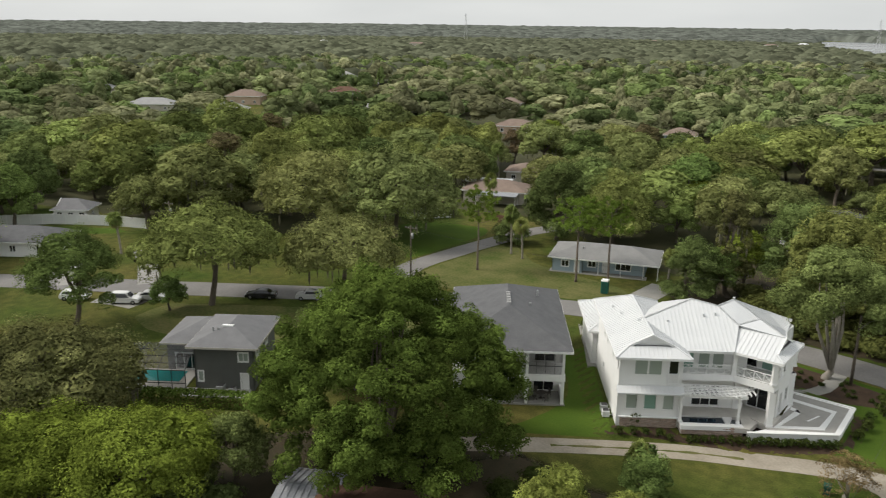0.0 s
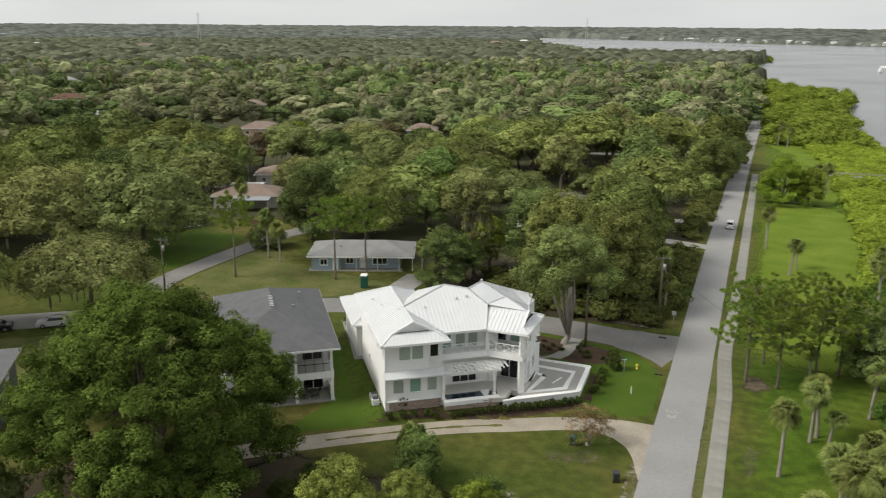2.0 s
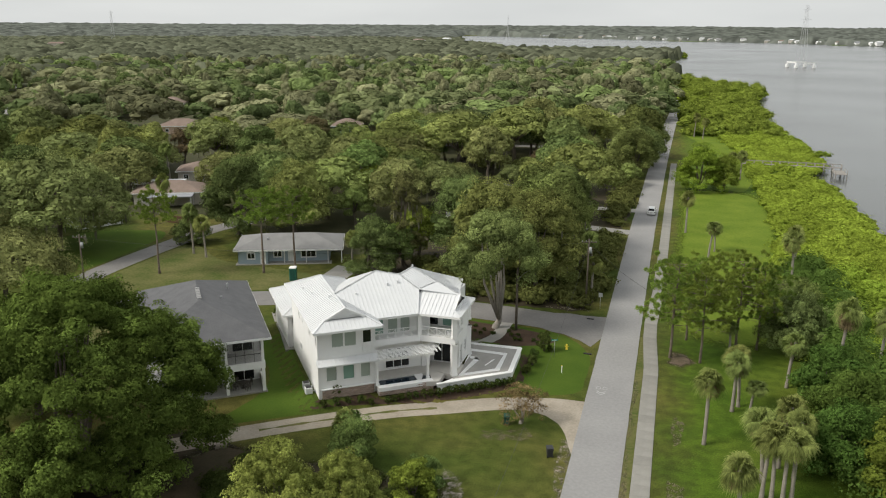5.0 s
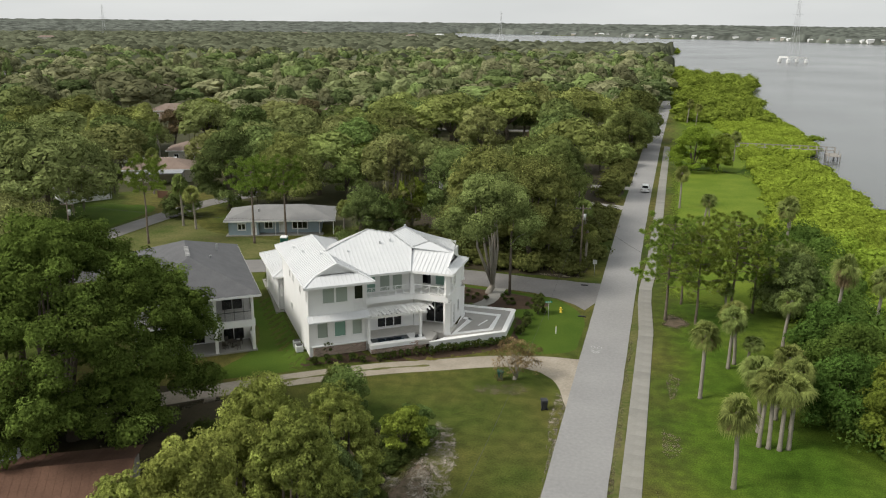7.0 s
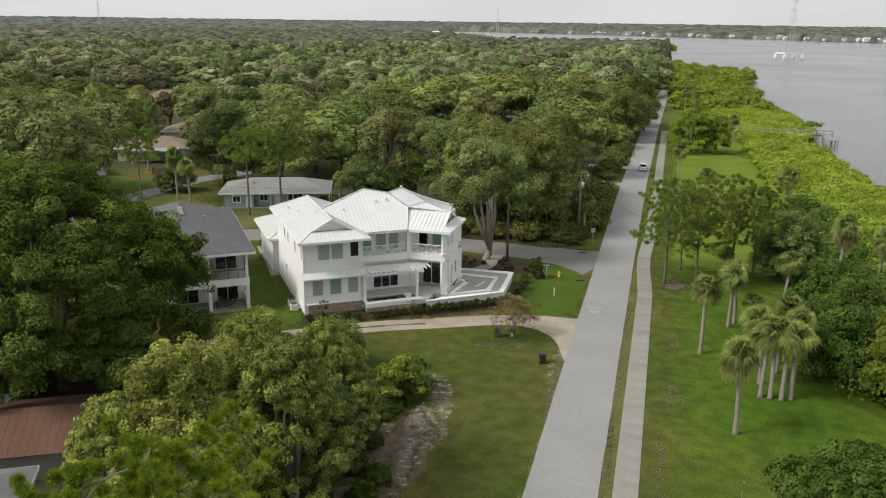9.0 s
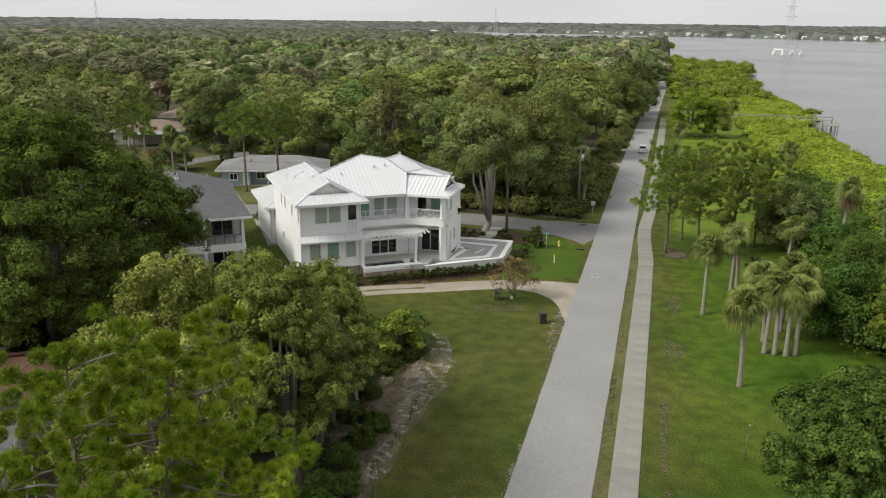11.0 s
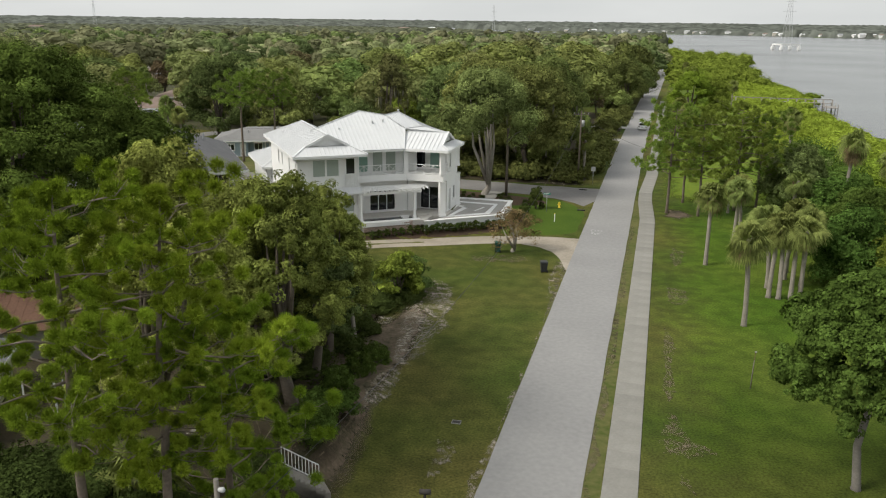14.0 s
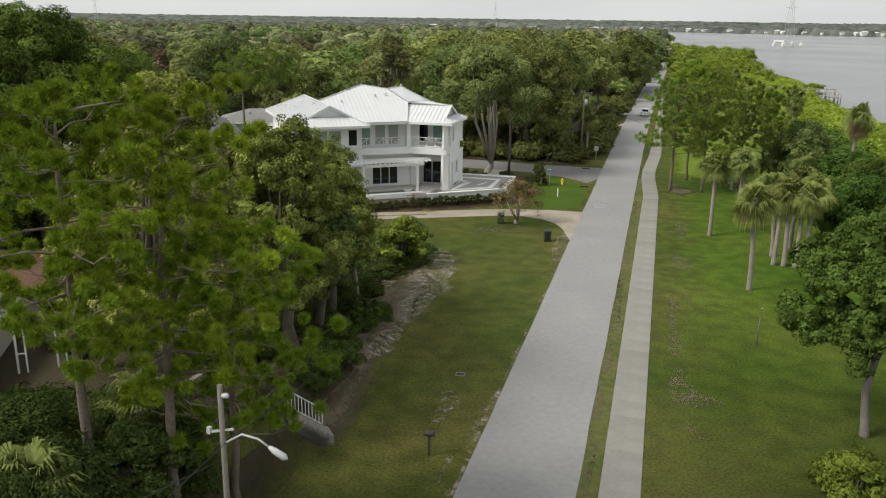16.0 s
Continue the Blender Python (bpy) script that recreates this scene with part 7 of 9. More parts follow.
LABELS = {
    "oak": "broad live oak with dense olive-green crown", "oak_dark": "dark green dense broadleaf tree", "olive": "grey-green oak hung with moss",
    "green": "fresh green rounded broadleaf tree", "bright": "bright yellow-green leafy tree", "brown_leaf": "thin brownish tree with sparse foliage",
}
PROTO = []
for i, (mt, h, w, base, moss) in enumerate((
    ("oak", 13, 14, 4.0, 0), ("oak_dark", 14, 12, 4.0, 0), ("olive", 13, 15, 4.0, 60), ("green", 12, 10, 3.5, 0), ("oak", 15, 13, 5.0, 0), ("olive", 15, 13, 4.5, 50),
    ("bright", 11, 9, 3.0, 0), ("oak_dark", 12, 11, 3.2, 0), ("brown_leaf", 13, 8, 4.0, 30),
)):
    PROTO.append((mt, h, w, broadleaf("tree", 100 + i, h, w, base, 1600, 0.26, mt, lobes=14 + i % 4, lobe=0.21, moss=moss, clump=0.055, fill=0.95, shell=3, skirt=0.5, label=LABELS[mt], group="woodland trees")))
WEIGHT = [5, 4, 5, 3, 4, 3, 1, 4, 1]


def wood(cells, count_max):
    """Places for forest trees on a jittered grid, nearest first."""
    out = []
    for (x0, x1, y0, y1, step) in cells:
        x = x0
        while x < x1:
            y = y0
            while y < y1:
                px, py = x + rnd.uniform(-0.42, 0.42) * step, y + rnd.uniform(-0.42, 0.42) * step
                if free(px, py) and not (py < 78 and px > -46) and not (py < 74 and px > -128):
                    out.append((px, py))
                y += step
            x += step
    out.sort(key=lambda p: math.hypot(p[0] - 5, p[1] + 40))
    return out[:count_max], out[count_max:]


places, spare = wood([(-250, -4, 74, 330, 11.6), (-250, -88, -10, 74, 11.6)], 240)
for k, (x, y) in enumerate(places):
    mt, h, w, t = rnd.choices(PROTO, WEIGHT)[0]
    s = rnd.choice((0.55, 0.75, 0.9, 1.05, 1.2, 1.45)) * rnd.uniform(0.9, 1.1)
    sz = min(1.2, s * rnd.uniform(0.75, 1.1) + 0.05)
    if k < len(PROTO):
        mt, h, w, t = PROTO[k]
        t.matrix_world = Matrix.Translation((x, y, 0)) @ Matrix.Rotation(rnd.uniform(0, 6.28), 4, "Z") @ Matrix.Diagonal((s, s, sz, 1))
    else:
        clone(t, x, y, rnd.uniform(0, 6.28), s, sz)


def low_tree(seed, h, w, base, leaves, size):
    rng = np.random.default_rng(seed)
    v, f = lobed_crown(rng, h, w, base, 8, leaves, size, lobe=0.25, clump=0.1, fill=0.96, shell=3 if leaves > 200 else 2)[:2]
    return v, f


def far_woods():
    """Trees past the nearest few hundred, one mass of leaves."""
    rng = np.random.default_rng(21)
    pts = list(spare)
    step = 12.6
    for gx in np.arange(-900, 4, step):
        for gy in np.arange(-20, 900, step):
            d = math.hypot(gx - 5, gy + 40)
            if not (d < 760 and d > 60) or (gx > -250 and gy < 330):
                continue
            ang = math.degrees(math.atan2(-(gx - 5), gy + 40))
            if not -6 < ang < 76:
                continue
            x, y = gx + rng.uniform(-5.2, 5.2), gy + rng.uniform(-5.2, 5.2)
            if free(x, y, 3.0) and coast_distance(np.array([x]), np.array([y]))[0] > 6:
                pts.append((x, y))
    kinds = rng.choice(4, len(pts), p=(0.34, 0.24, 0.26, 0.16))
    for q, (mt, lab) in enumerate((("far_oak", "olive-green woodland canopy"), ("far_dark", "dark green woodland canopy"), ("far_olive", "grey-green woodland canopy"), ("far_green", "fresh green woodland canopy"))):
        vs, fs, at, tones = [], [], 0, []
        near = [low_tree(300 + q * 3 + i, 13, 13, 3.0, 220, 0.6) for i in range(3)]
        mid = [low_tree(340 + q * 3 + i, 13, 13, 3.0, 40, 0.9) for i in range(3)]
        for i in np.nonzero(kinds == q)[0]:
            x, y = pts[i]
            d = math.hypot(x - 5, y + 40)
            v, f = (near if d < 300 else mid)[rng.integers(3)]
            a, s, sz = rng.uniform(0, 6.28), rng.choice((0.5, 0.7, 0.9, 1.1, 1.35, 1.6)) * rng.uniform(0.9, 1.1), rng.uniform(0.55, 1.2)
            w = np.stack([(v[:, 0] * math.cos(a) - v[:, 1] * math.sin(a)) * s + x, (v[:, 0] * math.sin(a) + v[:, 1] * math.cos(a)) * s + y, v[:, 2] * sz], 1)
            vs.append(w)
            fs.append(f + at)
            at += len(w)
            tones.append(np.full(len(w), rng.choice((-0.38, -0.22, -0.1, 0.0, 0.14, 0.28)) + rng.uniform(-0.08, 0.08)))
        tagged(part("woodland", set_tone(mesh_np("woodland", np.concatenate(vs), np.concatenate(fs)), np.concatenate(tones)), mt), lab, "woods", kind="stuff")


far_woods()


def canopy(name, inner, outer, a0, a1, cols, rows, keep, material, label, tree=12.0, height=12.5, seed=5, rise=0.0):
    """Woods too far off to tell leaves apart: a sheet of rounded crowns over the ground, finer towards the near side."""
    rr = inner * (outer / inner) ** np.linspace(0, 1, rows)
    aa = np.radians(np.linspace(a0, a1, cols))
    R, A = np.meshgrid(rr, aa, indexing="ij")
    X, Y = 5 - R * np.sin(A), -40 + R * np.cos(A)
    gi, gj = np.floor(X / tree), np.floor(Y / tree)
    best, tone = np.zeros_like(X), np.zeros_like(X)
    for di in (-1, 0, 1):
        for dj in (-1, 0, 1):
            i, j = gi + di, gj + dj
            h1 = np.modf(np.abs(np.sin(i * 127.1 + j * 311.7 + seed) * 43758.5453))[0]
            h2 = np.modf(np.abs(np.sin(i * 269.5 + j * 183.3 + seed) * 24634.6345))[0]
            h3 = np.modf(np.abs(np.sin(i * 419.2 + j * 371.9 + seed) * 35412.1123))[0]
            d2 = (X - (i + 0.1 + 0.8 * h1) * tree) ** 2 + (Y - (j + 0.1 + 0.8 * h2) * tree) ** 2
            rad = tree * (0.55 + 0.35 * h3)
            dome = (height * (0.55 + 0.5 * h3)) * np.sqrt(np.clip(1 - d2 / rad**2, 0, 1))
            tone = np.where(dome > best, h1 * 1.1 - 0.5, tone)
            best = np.maximum(best, dome)
    rough = np.random.default_rng(seed).uniform(-1.2, 1.2, X.shape)
    Z = np.maximum(best + rough, 0.3) + rise * np.clip((R - 2300) / 2300, 0, 1)
    Z = np.where(R < inner + 60, Z * np.clip((R - inner) / 60, 0.02, 1), Z)
    land = keep(X, Y)
    Z = np.where(land, Z, -3.0)
    v = np.stack([X, Y, Z], -1).reshape(-1, 3)
    i = (np.arange(rows - 1)[:, None] * cols + np.arange(cols - 1)).ravel()
    f = np.stack([i, i + cols, i + cols + 1, i + 1], 1)[:, ::-1]
    ok = land.ravel()
    f = f[ok[f].any(1)]
    return tagged(part(name, set_tone(mesh_np(name, v, f), tone.ravel()), material), label, "woods", kind="stuff")


# distance haze is mixed into both colours: greyed greens, the farther one paler
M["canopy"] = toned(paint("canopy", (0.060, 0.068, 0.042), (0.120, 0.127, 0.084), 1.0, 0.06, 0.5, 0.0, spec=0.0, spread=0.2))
M["canopy_hazed"] = toned(paint("canopy_hazed", (0.085, 0.094, 0.080), (0.130, 0.140, 0.122), 1.0, 0.02, 0.2, 0.0, spec=0.0, spread=0.2))
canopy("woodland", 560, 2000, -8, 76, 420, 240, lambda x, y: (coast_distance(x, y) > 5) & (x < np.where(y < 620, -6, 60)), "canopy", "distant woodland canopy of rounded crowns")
canopy("woodland", 1980, 4600, -8, 76, 300, 90, lambda x, y: (coast_distance(x, y) > 8), "canopy_hazed", "distant woodland to the horizon, haze in its colour", tree=16, seed=9, rise=24.0)
canopy("woodland", 1700, 4600, -32, -7, 150, 100, lambda x, y: (coast_distance(x, y) > 8), "canopy_hazed", "wooded far shore of the bay", tree=16, height=15, seed=13, rise=20.0)


def scrub(name, pts, h, w, leaves, size, material, label, kind="stuff", category="shrubs", seed=1, clump=0.0, shell=2):
    """A mass of low bushes, one mesh."""
    rng = np.random.default_rng(seed)
    vs, fs, at = [], [], 0
    protos = []
    for i in range(3):
        r = np.random.default_rng(seed * 10 + i)
        v, f = lobed_crown(r, h, w, h * 0.1, 7, leaves, size, flat=0.8, lobe=0.27, clump=clump or 0.20, fill=0.94, shell=shell)[:2]
        protos.append((v, f))
    for x, y in pts:
        v, f = protos[rng.integers(3)]
        a, s, sz = rng.uniform(0, 6.28), rng.uniform(0.7, 1.3), rng.uniform(0.7, 1.25)
        vs.append(np.stack([(v[:, 0] * math.cos(a) - v[:, 1] * math.sin(a)) * s + x, (v[:, 0] * math.sin(a) + v[:, 1] * math.cos(a)) * s + y, v[:, 2] * sz + float(rise(x, y))], 1))
        fs.append(f + at)
        at += len(v)
    return tagged(part(name, mesh_np(name, np.concatenate(vs), np.concatenate(fs)), material), label, category, kind=kind)


def mangroves():
    """The belt of low bushes between the park lawn and the water."""
    rng = np.random.default_rng(8)
    near, far = [], []
    for gy in np.arange(64, 1150, 2.6):
        far_step = gy > 330
        inner = np.interp(gy, [64, 95, 106, 136, 193, 250, 280, 312, 330, 1150], [27, 26.5, 26, 29.5, 29, 27.5, 25, 14, 10.5, 10.5])
        for gx in np.arange(inner, 60, 2.6):
            if far_step and (rng.random() < 0.75):
                continue
            x, y = gx + rng.uniform(-1, 1), gy + rng.uniform(-1, 1)
            d = coast_distance(np.array([x]), np.array([y]))[0]
            if d < 0.2 or (abs(y - 217.5) < 1.6 and x > 26):
                continue
            if 30 < x and 197 < y < 214 and rng.random() < 0.6:
                continue
            (far if far_step else near).append((x, y))
    scrub("mangrove_belt", near, 1.9, 4.2, 60, 0.30, "mangrove", "bright green mangrove bushes along the shore", category="mangroves", seed=2)
    scrub("mangrove_belt", far, 2.8, 7.0, 30, 0.6, "mangrove", "green mangrove bushes along the shore farther off", category="mangroves", seed=3)
    tall = [(x, y) for x, y in far if y > 335 and rng.random() < 0.35] + [(rng.uniform(11, 42), rng.uniform(285, 335)) for _ in range(30)]
    scrub("shore_trees", tall, 5.6, 7.5, 200, 0.55, "bright", "darker shoreline trees behind the mangroves", category="trees", seed=4)
    scrub("mangrove_islet", [(53, 243.5), (51.5, 244)], 2.2, 3.6, 160, 0.5, "mangrove", "small mangrove islet standing in the water", category="mangroves", seed=5)
    edge = [(rng.uniform(22.5, 31), rng.uniform(28, 100)) for _ in range(95)]
    scrub("shore_thicket", [p for p in edge if p[0] > np.interp(p[1], [28, 60, 100], [26.0, 25.5, 27])], 4.6, 5.6, 1100, 0.26, "gloss", "dense green thicket along the park lawn", category="shrubs", seed=6)
    back = [(rng.uniform(30, 48), rng.uniform(30, 100)) for _ in range(120)]
    scrub("shore_thicket", back, 3.6, 5.5, 420, 0.42, "mangrove", "olive-green thicket towards the shore", category="shrubs", seed=7)


mangroves()

# single trees that can be told apart
HERO = [
    # name seed x y h w base leaves size leaf bark lobes lobe moss label
    ("oak_tree", 1, -43.0, 13.2, 20.8, 28.0, 3.0, 120000, 0.20, "oak_big", "bark", 150, 0.050, 0, "huge dark green live oak beside sheds and lane"),
    ("oak_tree", 2, -95.7, 30.7, 16.5, 22, 7.5, 13500, 0.21, "oak", "bark", 24, 0.17, 120, "street oak with a dark bare trunk on a lawn"),
    ("oak_tree", 3, -84, 47, 13.5, 20, 5.5, 12000, 0.21, "olive", "bark", 22, 0.17, 120, "moss-hung oak beside the street"),
    ("oak_tree", 4, -114, 69, 19, 25, 6, 13500, 0.21, "olive", "bark", 26, 0.17, 150, "tall grey-green oak hung with moss"),
    ("oak_tree", 5, -102, 79, 20, 27, 6, 13500, 0.21, "olive", "bark", 26, 0.17, 150, "tall grey-green oak hung with moss"),
    ("oak_tree", 6, -74.5, -4, 13, 20, 4, 15000, 0.24, "mossy", "bark", 26, 0.16, 520, "wide oak trailing long grey moss"),
    ("tree", 7, -102, 12.7, 14.5, 13, 4.5, 12000, 0.21, "green", "bark", 20, 0.18, 0, "tall glossy green tree beside the street"),
    ("tree", 8, -98.3, 25.1, 5.3, 5.5, 1.6, 2400, 0.21, "green", "bark", 10, 0.2, 0, "small young tree on a lawn"),
    ("tree", 9, -55, -5.8, 10, 15, 3, 21000, 0.21, "bright", "bark_pale", 22, 0.16, 0, "light green spreading tree with pale twigs"),
    ("tree", 10, -64, -12, 9, 15, 3, 19500, 0.21, "bright", "bark_pale", 20, 0.16, 0, "light green spreading tree"),
    ("tree", 11, -52, 2, 8, 7, 2, 4500, 0.21, "oak_dark", "bark", 12, 0.2, 0, "dark green cedar-like tree"),
    ("oak_tree", 12, -16.3, 63.6, 17.2, 13.2, 6.4, 21000, 0.21, "oak_dark", "bark_pale", 24, 0.165, 0, "large tree with several pale bare limbs"),
    ("oak_tree", 13, -13.5, 80, 17.0, 14.5, 4, 13500, 0.21, "oak", "bark", 22, 0.17, 40, "dense oak at the street corner"),
    ("oak_tree", 14, -21, 84, 18, 15, 4, 12000, 0.21, "oak", "bark", 20, 0.17, 40, "dense oak in the tree row"),
    ("oak_tree", 15, -12.0, 93, 17, 14, 4, 10500, 0.21, "oak", "bark", 20, 0.17, 40, "dense oak in the tree row"),
    ("oak_tree", 16, -13.5, 107, 17.0, 13, 4, 10500, 0.21, "oak_dark", "bark", 20, 0.17, 0, "dense dark oak beside the lane"),
    ("tree", 18, -41.0, 80.5, 11, 8.5, 1.0, 7800, 0.21, "oak_dark", "bark", 14, 0.2, 0, "rounded green tree beside a drive"),
    ("oak_tree", 19, -28, 92, 17, 14, 4, 9000, 0.21, "oak_dark", "bark", 18, 0.17, 40, "dense oak in the tree row"),
    ("tree", 25, 16.5, -1.2, 11.6, 9.0, 4.5, 60000, 0.17, "gloss", "bark_grey", 80, 0.092, 0, "glossy deep green tree with pale trunk on the park lawn"),
    ("tree", 26, -14.2, 19.5, 4.4, 4.2, 0.6, 3300, 0.21, "bright", "bark", 9, 0.22, 0, "bright green young tree at the edge of bare ground"),
    ("tree", 27, -7.7, 36.8, 4.6, 5.4, 1.0, 5200, 0.13, "russet", "bark_pale", 12, 0.18, 0, "small reddish many-stemmed tree beside a sandy lane"),
    ("oak_tree", 30, -58, 24, 13, 14, 4, 9000, 0.21, "oak_dark", "bark", 18, 0.18, 60, "dark green oak between two houses"),
    ("tree", 31, 13, 174, 12.5, 13, 0.8, 13500, 0.21, "mangrove", "bark", 26, 0.12, 0, "tall feathery bamboo-like clump on the park lawn"),
    ("oak_tree", 35, -4.5, 188, 14, 14, 3, 6000, 0.21, "oak", "bark", 16, 0.18, 0, "oak leaning over the far lane"),
    ("oak_tree", 36, -3.5, 206, 14, 15, 3, 6000, 0.21, "oak_dark", "bark", 16, 0.18, 0, "oak leaning over the far lane"),
    ("oak_tree", 37, -2.5, 226, 14, 14, 3, 5400, 0.21, "oak", "bark", 16, 0.18, 0, "oak leaning over the far lane"),
    ("tree", 38, -19.5, 114.3, 15.4, 12, 3, 7500, 0.21, "oak", "bark", 18, 0.17, 0, "dense oak in the tree row"),
    ("tree", 39, -37.0, 86.5, 17.5, 6.0, 1.5, 6000, 0.26, "mossy", "bark", 20, 0.17, 60, "tall narrow olive-brown tree with feathery crown"),
    ("tree", 32, 18.5, 175, 10, 9, 0.8, 9000, 0.21, "bright", "bark", 14, 0.19, 0, "green shrubby clump on the park lawn"),
    ("tree", 33, 28.0, 31, 9, 9, 1.2, 9000, 0.26, "bright", "bark", 16, 0.18, 0, "dense green tree at the thicket edge"),
    ("tree", 45, -40.5, 15.5, 6.5, 8.0, 0.3, 6000, 0.22, "deep", "bark", 14, 0.2, 0, "dark green bushy tree beneath a great oak"),
    ("tree", 46, -46.5, 12.5, 6.0, 8.0, 0.3, 6000, 0.22, "deep", "bark", 14, 0.2, 0, "dark green bushy tree beneath a great oak"),
    ("tree", 40, 23.6, 36.5, 7.2, 8.5, 0.4, 12000, 0.20, "gloss", "bark", 16, 0.19, 0, "dense glossy green bushy tree at the thicket edge"),
    ("tree", 41, 25.2, 43.0, 7.8, 8.5, 0.4, 9000, 0.22, "gloss", "bark", 16, 0.19, 0, "dense glossy green bushy tree at the thicket edge"),
    ("tree", 42, 24.8, 51.5, 7.0, 8.0, 0.4, 8000, 0.24, "gloss", "bark", 16, 0.19, 0, "dense glossy green bushy tree at the thicket edge"),
    ("tree", 43, 22.6, 66.0, 8.5, 8.5, 0.6, 7000, 0.26, "oak_dark", "bark", 16, 0.19, 0, "dark green tree behind pines"),
    ("tree", 44, 23.5, 77.0, 7.5, 9.0, 0.6, 9000, 0.21, "green", "bark", 16, 0.19, 0, "rounded green tree beside the park lawn"),
    ("oak_tree", 47, -76.5, 99.0, 16.5, 14, 2.0, 13500, 0.21, "oak_dark", "bark", 22, 0.17, 0, "dense dark green tree at the end of a street"),
    ("tree", 48, -81.5, 90.5, 6.0, 7, 0.6, 4000, 0.26, "oak_dark", "bark", 14, 0.19, 0, "dark green bushy tree beside a street"),
    ("oak_tree", 49, -66.0, 103.0, 15.5, 14, 2.5, 12000, 0.21, "oak", "bark", 22, 0.17, 30, "olive-green oak behind the blue house"),
    ("bush", 50, 14.5, -7.7, 2.6, 3.0, 0.3, 3500, 0.16, "bright", "bark", 10, 0.2, 0, "bright green leafy shrub on the park lawn"),
    ("tree", 34, 25.5, 10, 6.5, 7, 1.0, 9000, 0.2, "bright", "bark", 14, 0.19, 0, "green bushy tree on the park lawn"),
]
FINE = {1: 0.019, 25: 0.030}  # the share of the width that a clump takes
for nm, seed, x, y, h, w, base, leaves, size, mt, bark, lobes, lobe, moss, lab in HERO:
    put(broadleaf(nm, 500 + seed, h, w, base, leaves, size, mt, bark, lobes if seed in (1, 25, 27) else int(lobes * 1.9), {25: 0.2}.get(seed), 0.8, lobe if seed in (1, 25, 27) else lobe * 0.76, moss, 0.02 if seed == 25 else 0.06, label=lab, clump=FINE.get(seed, 0.066), skirt={1: 1.0, 6: 0.8, 9: 0.8, 10: 0.8, 25: 0.75, 2: 0.15, 3: 0.2, 7: 0.2, 12: 0.1}.get(seed, 0.5), fill={27: 0.0, 1: 0.82, 25: 0.8}.get(seed, 0.9), shell=3, fork={12: 1.6, 27: 0.5}.get(seed, 0.0)), x, y)

# the row of small oaks on the bank
ROW = [  # x y top width base leaf
    (-19.4, 4.8, 13.0, 9.5, 2.6, "yellow_oak"), (-13.3, -2.8, 14.7, 7.6, 4.0, "yellow_oak"), (-14.8, 6.2, 12.4, 7.2, 3.6, "yellow_oak"), (-14.0, 2.2, 10.4, 5.8, 3.2, "oak_dark"),
    (-15.0, -11.0, 17.3, 8.0, 3.6, "yellow_oak"), (-17.6, -2.4, 13.6, 8.4, 2.4, "yellow_oak"), (-22.4, -7.0, 11.6, 6.0, 2.4, "yellow_oak"),
    (-16.6, 1.2, 11.6, 7.5, 2.0, "yellow_oak"), (-16.4, 10.4, 9.6, 6.4, 2.8, "yellow_oak"),
]
for k, (x, y, top, w, base, mt) in enumerate(ROW):
    h = top + 0.1 - float(rise(x, y))
    put(broadleaf("oak_tree", 560 + k, h, w, base * 0.9, 20000, 0.15, mt, "bark", 100, None, 0.85, 0.074, 0, clump=0.034, skirt=0.35, fill=0.8, shell=3,
                  label="leafy olive-green oak on the wooded bank" if mt != "oak_dark" else "dark green bushy oak on the wooded bank", group="row of oaks"), x, y, k * 1.3)
put(broadleaf("tree", 590, 5.2, 5.0, 0.8, 6000, 0.16, "green", "bark", 12, None, 0.85, 0.2, 0, clump=0.09, label="small green tree at the edge of bare ground"), -21.7, 24.1)
put(broadleaf("bush", 591, 3.2, 3.4, 0.3, 4500, 0.14, "green", "bark", 9, 0.05, 0.85, 0.22, clump=0.09, label="green bush at the edge of bare ground", category="bush"), -14.1, 21.9)

# pines
put(pine(1, 12.9, 9.5, 4.6, 30, 13, 400, 0.42, "tall long-needled pine with bare lower trunk", (0.9, -0.8), low=3), -12.2, -20.9)
put(pine(2, 13.7, 9.0, 4.6, 30, 13, 400, 0.42, "tall long-needled pine with bare lower trunk", (0.2, 0.8), low=3), -10.0, -19.4)
put(pine(3, 11.0, 9.0, 2.6, 25, 12, 400, 0.42, "spreading long-needled pine on the bank", (0.8, -0.3), low=1), -9.4, -16.3)
pk = put(pine(7, 13.4, 10.8, 4.4, 32, 10, 80, 0.54, "spreading pine with feathery yellow-green crown on the park lawn", (0.3, 0.2), width=0.022, leaf_mat="needle_dark", gap=0.62), 7.3, 59.6)
for x, y, r, s in ((11.0, 59.0, 2.0, 0.93), (15.4, 63.8, 4.0, 0.99), (18.2, 65.5, 1.0, 0.88), (9.3, 66.5, 5.0, 0.86)):
    clone(pk, x, y, r, s, s)
flat_pine = put(pine(6, 14.2, 8.0, 8.6, 24, 8, 34, 0.6, "tall thin pine with a flat crown on a lawn", width=0.036, leaf_mat="needle_dark", gap=0.6), -76.1, 72.0)
for x, y, r, s in ((-59.5, 77.4, 2.0, 1.0), (-54.4, 79.0, 4.0, 1.0)):
    clone(flat_pine, x, y, r, s * 1.1, s)

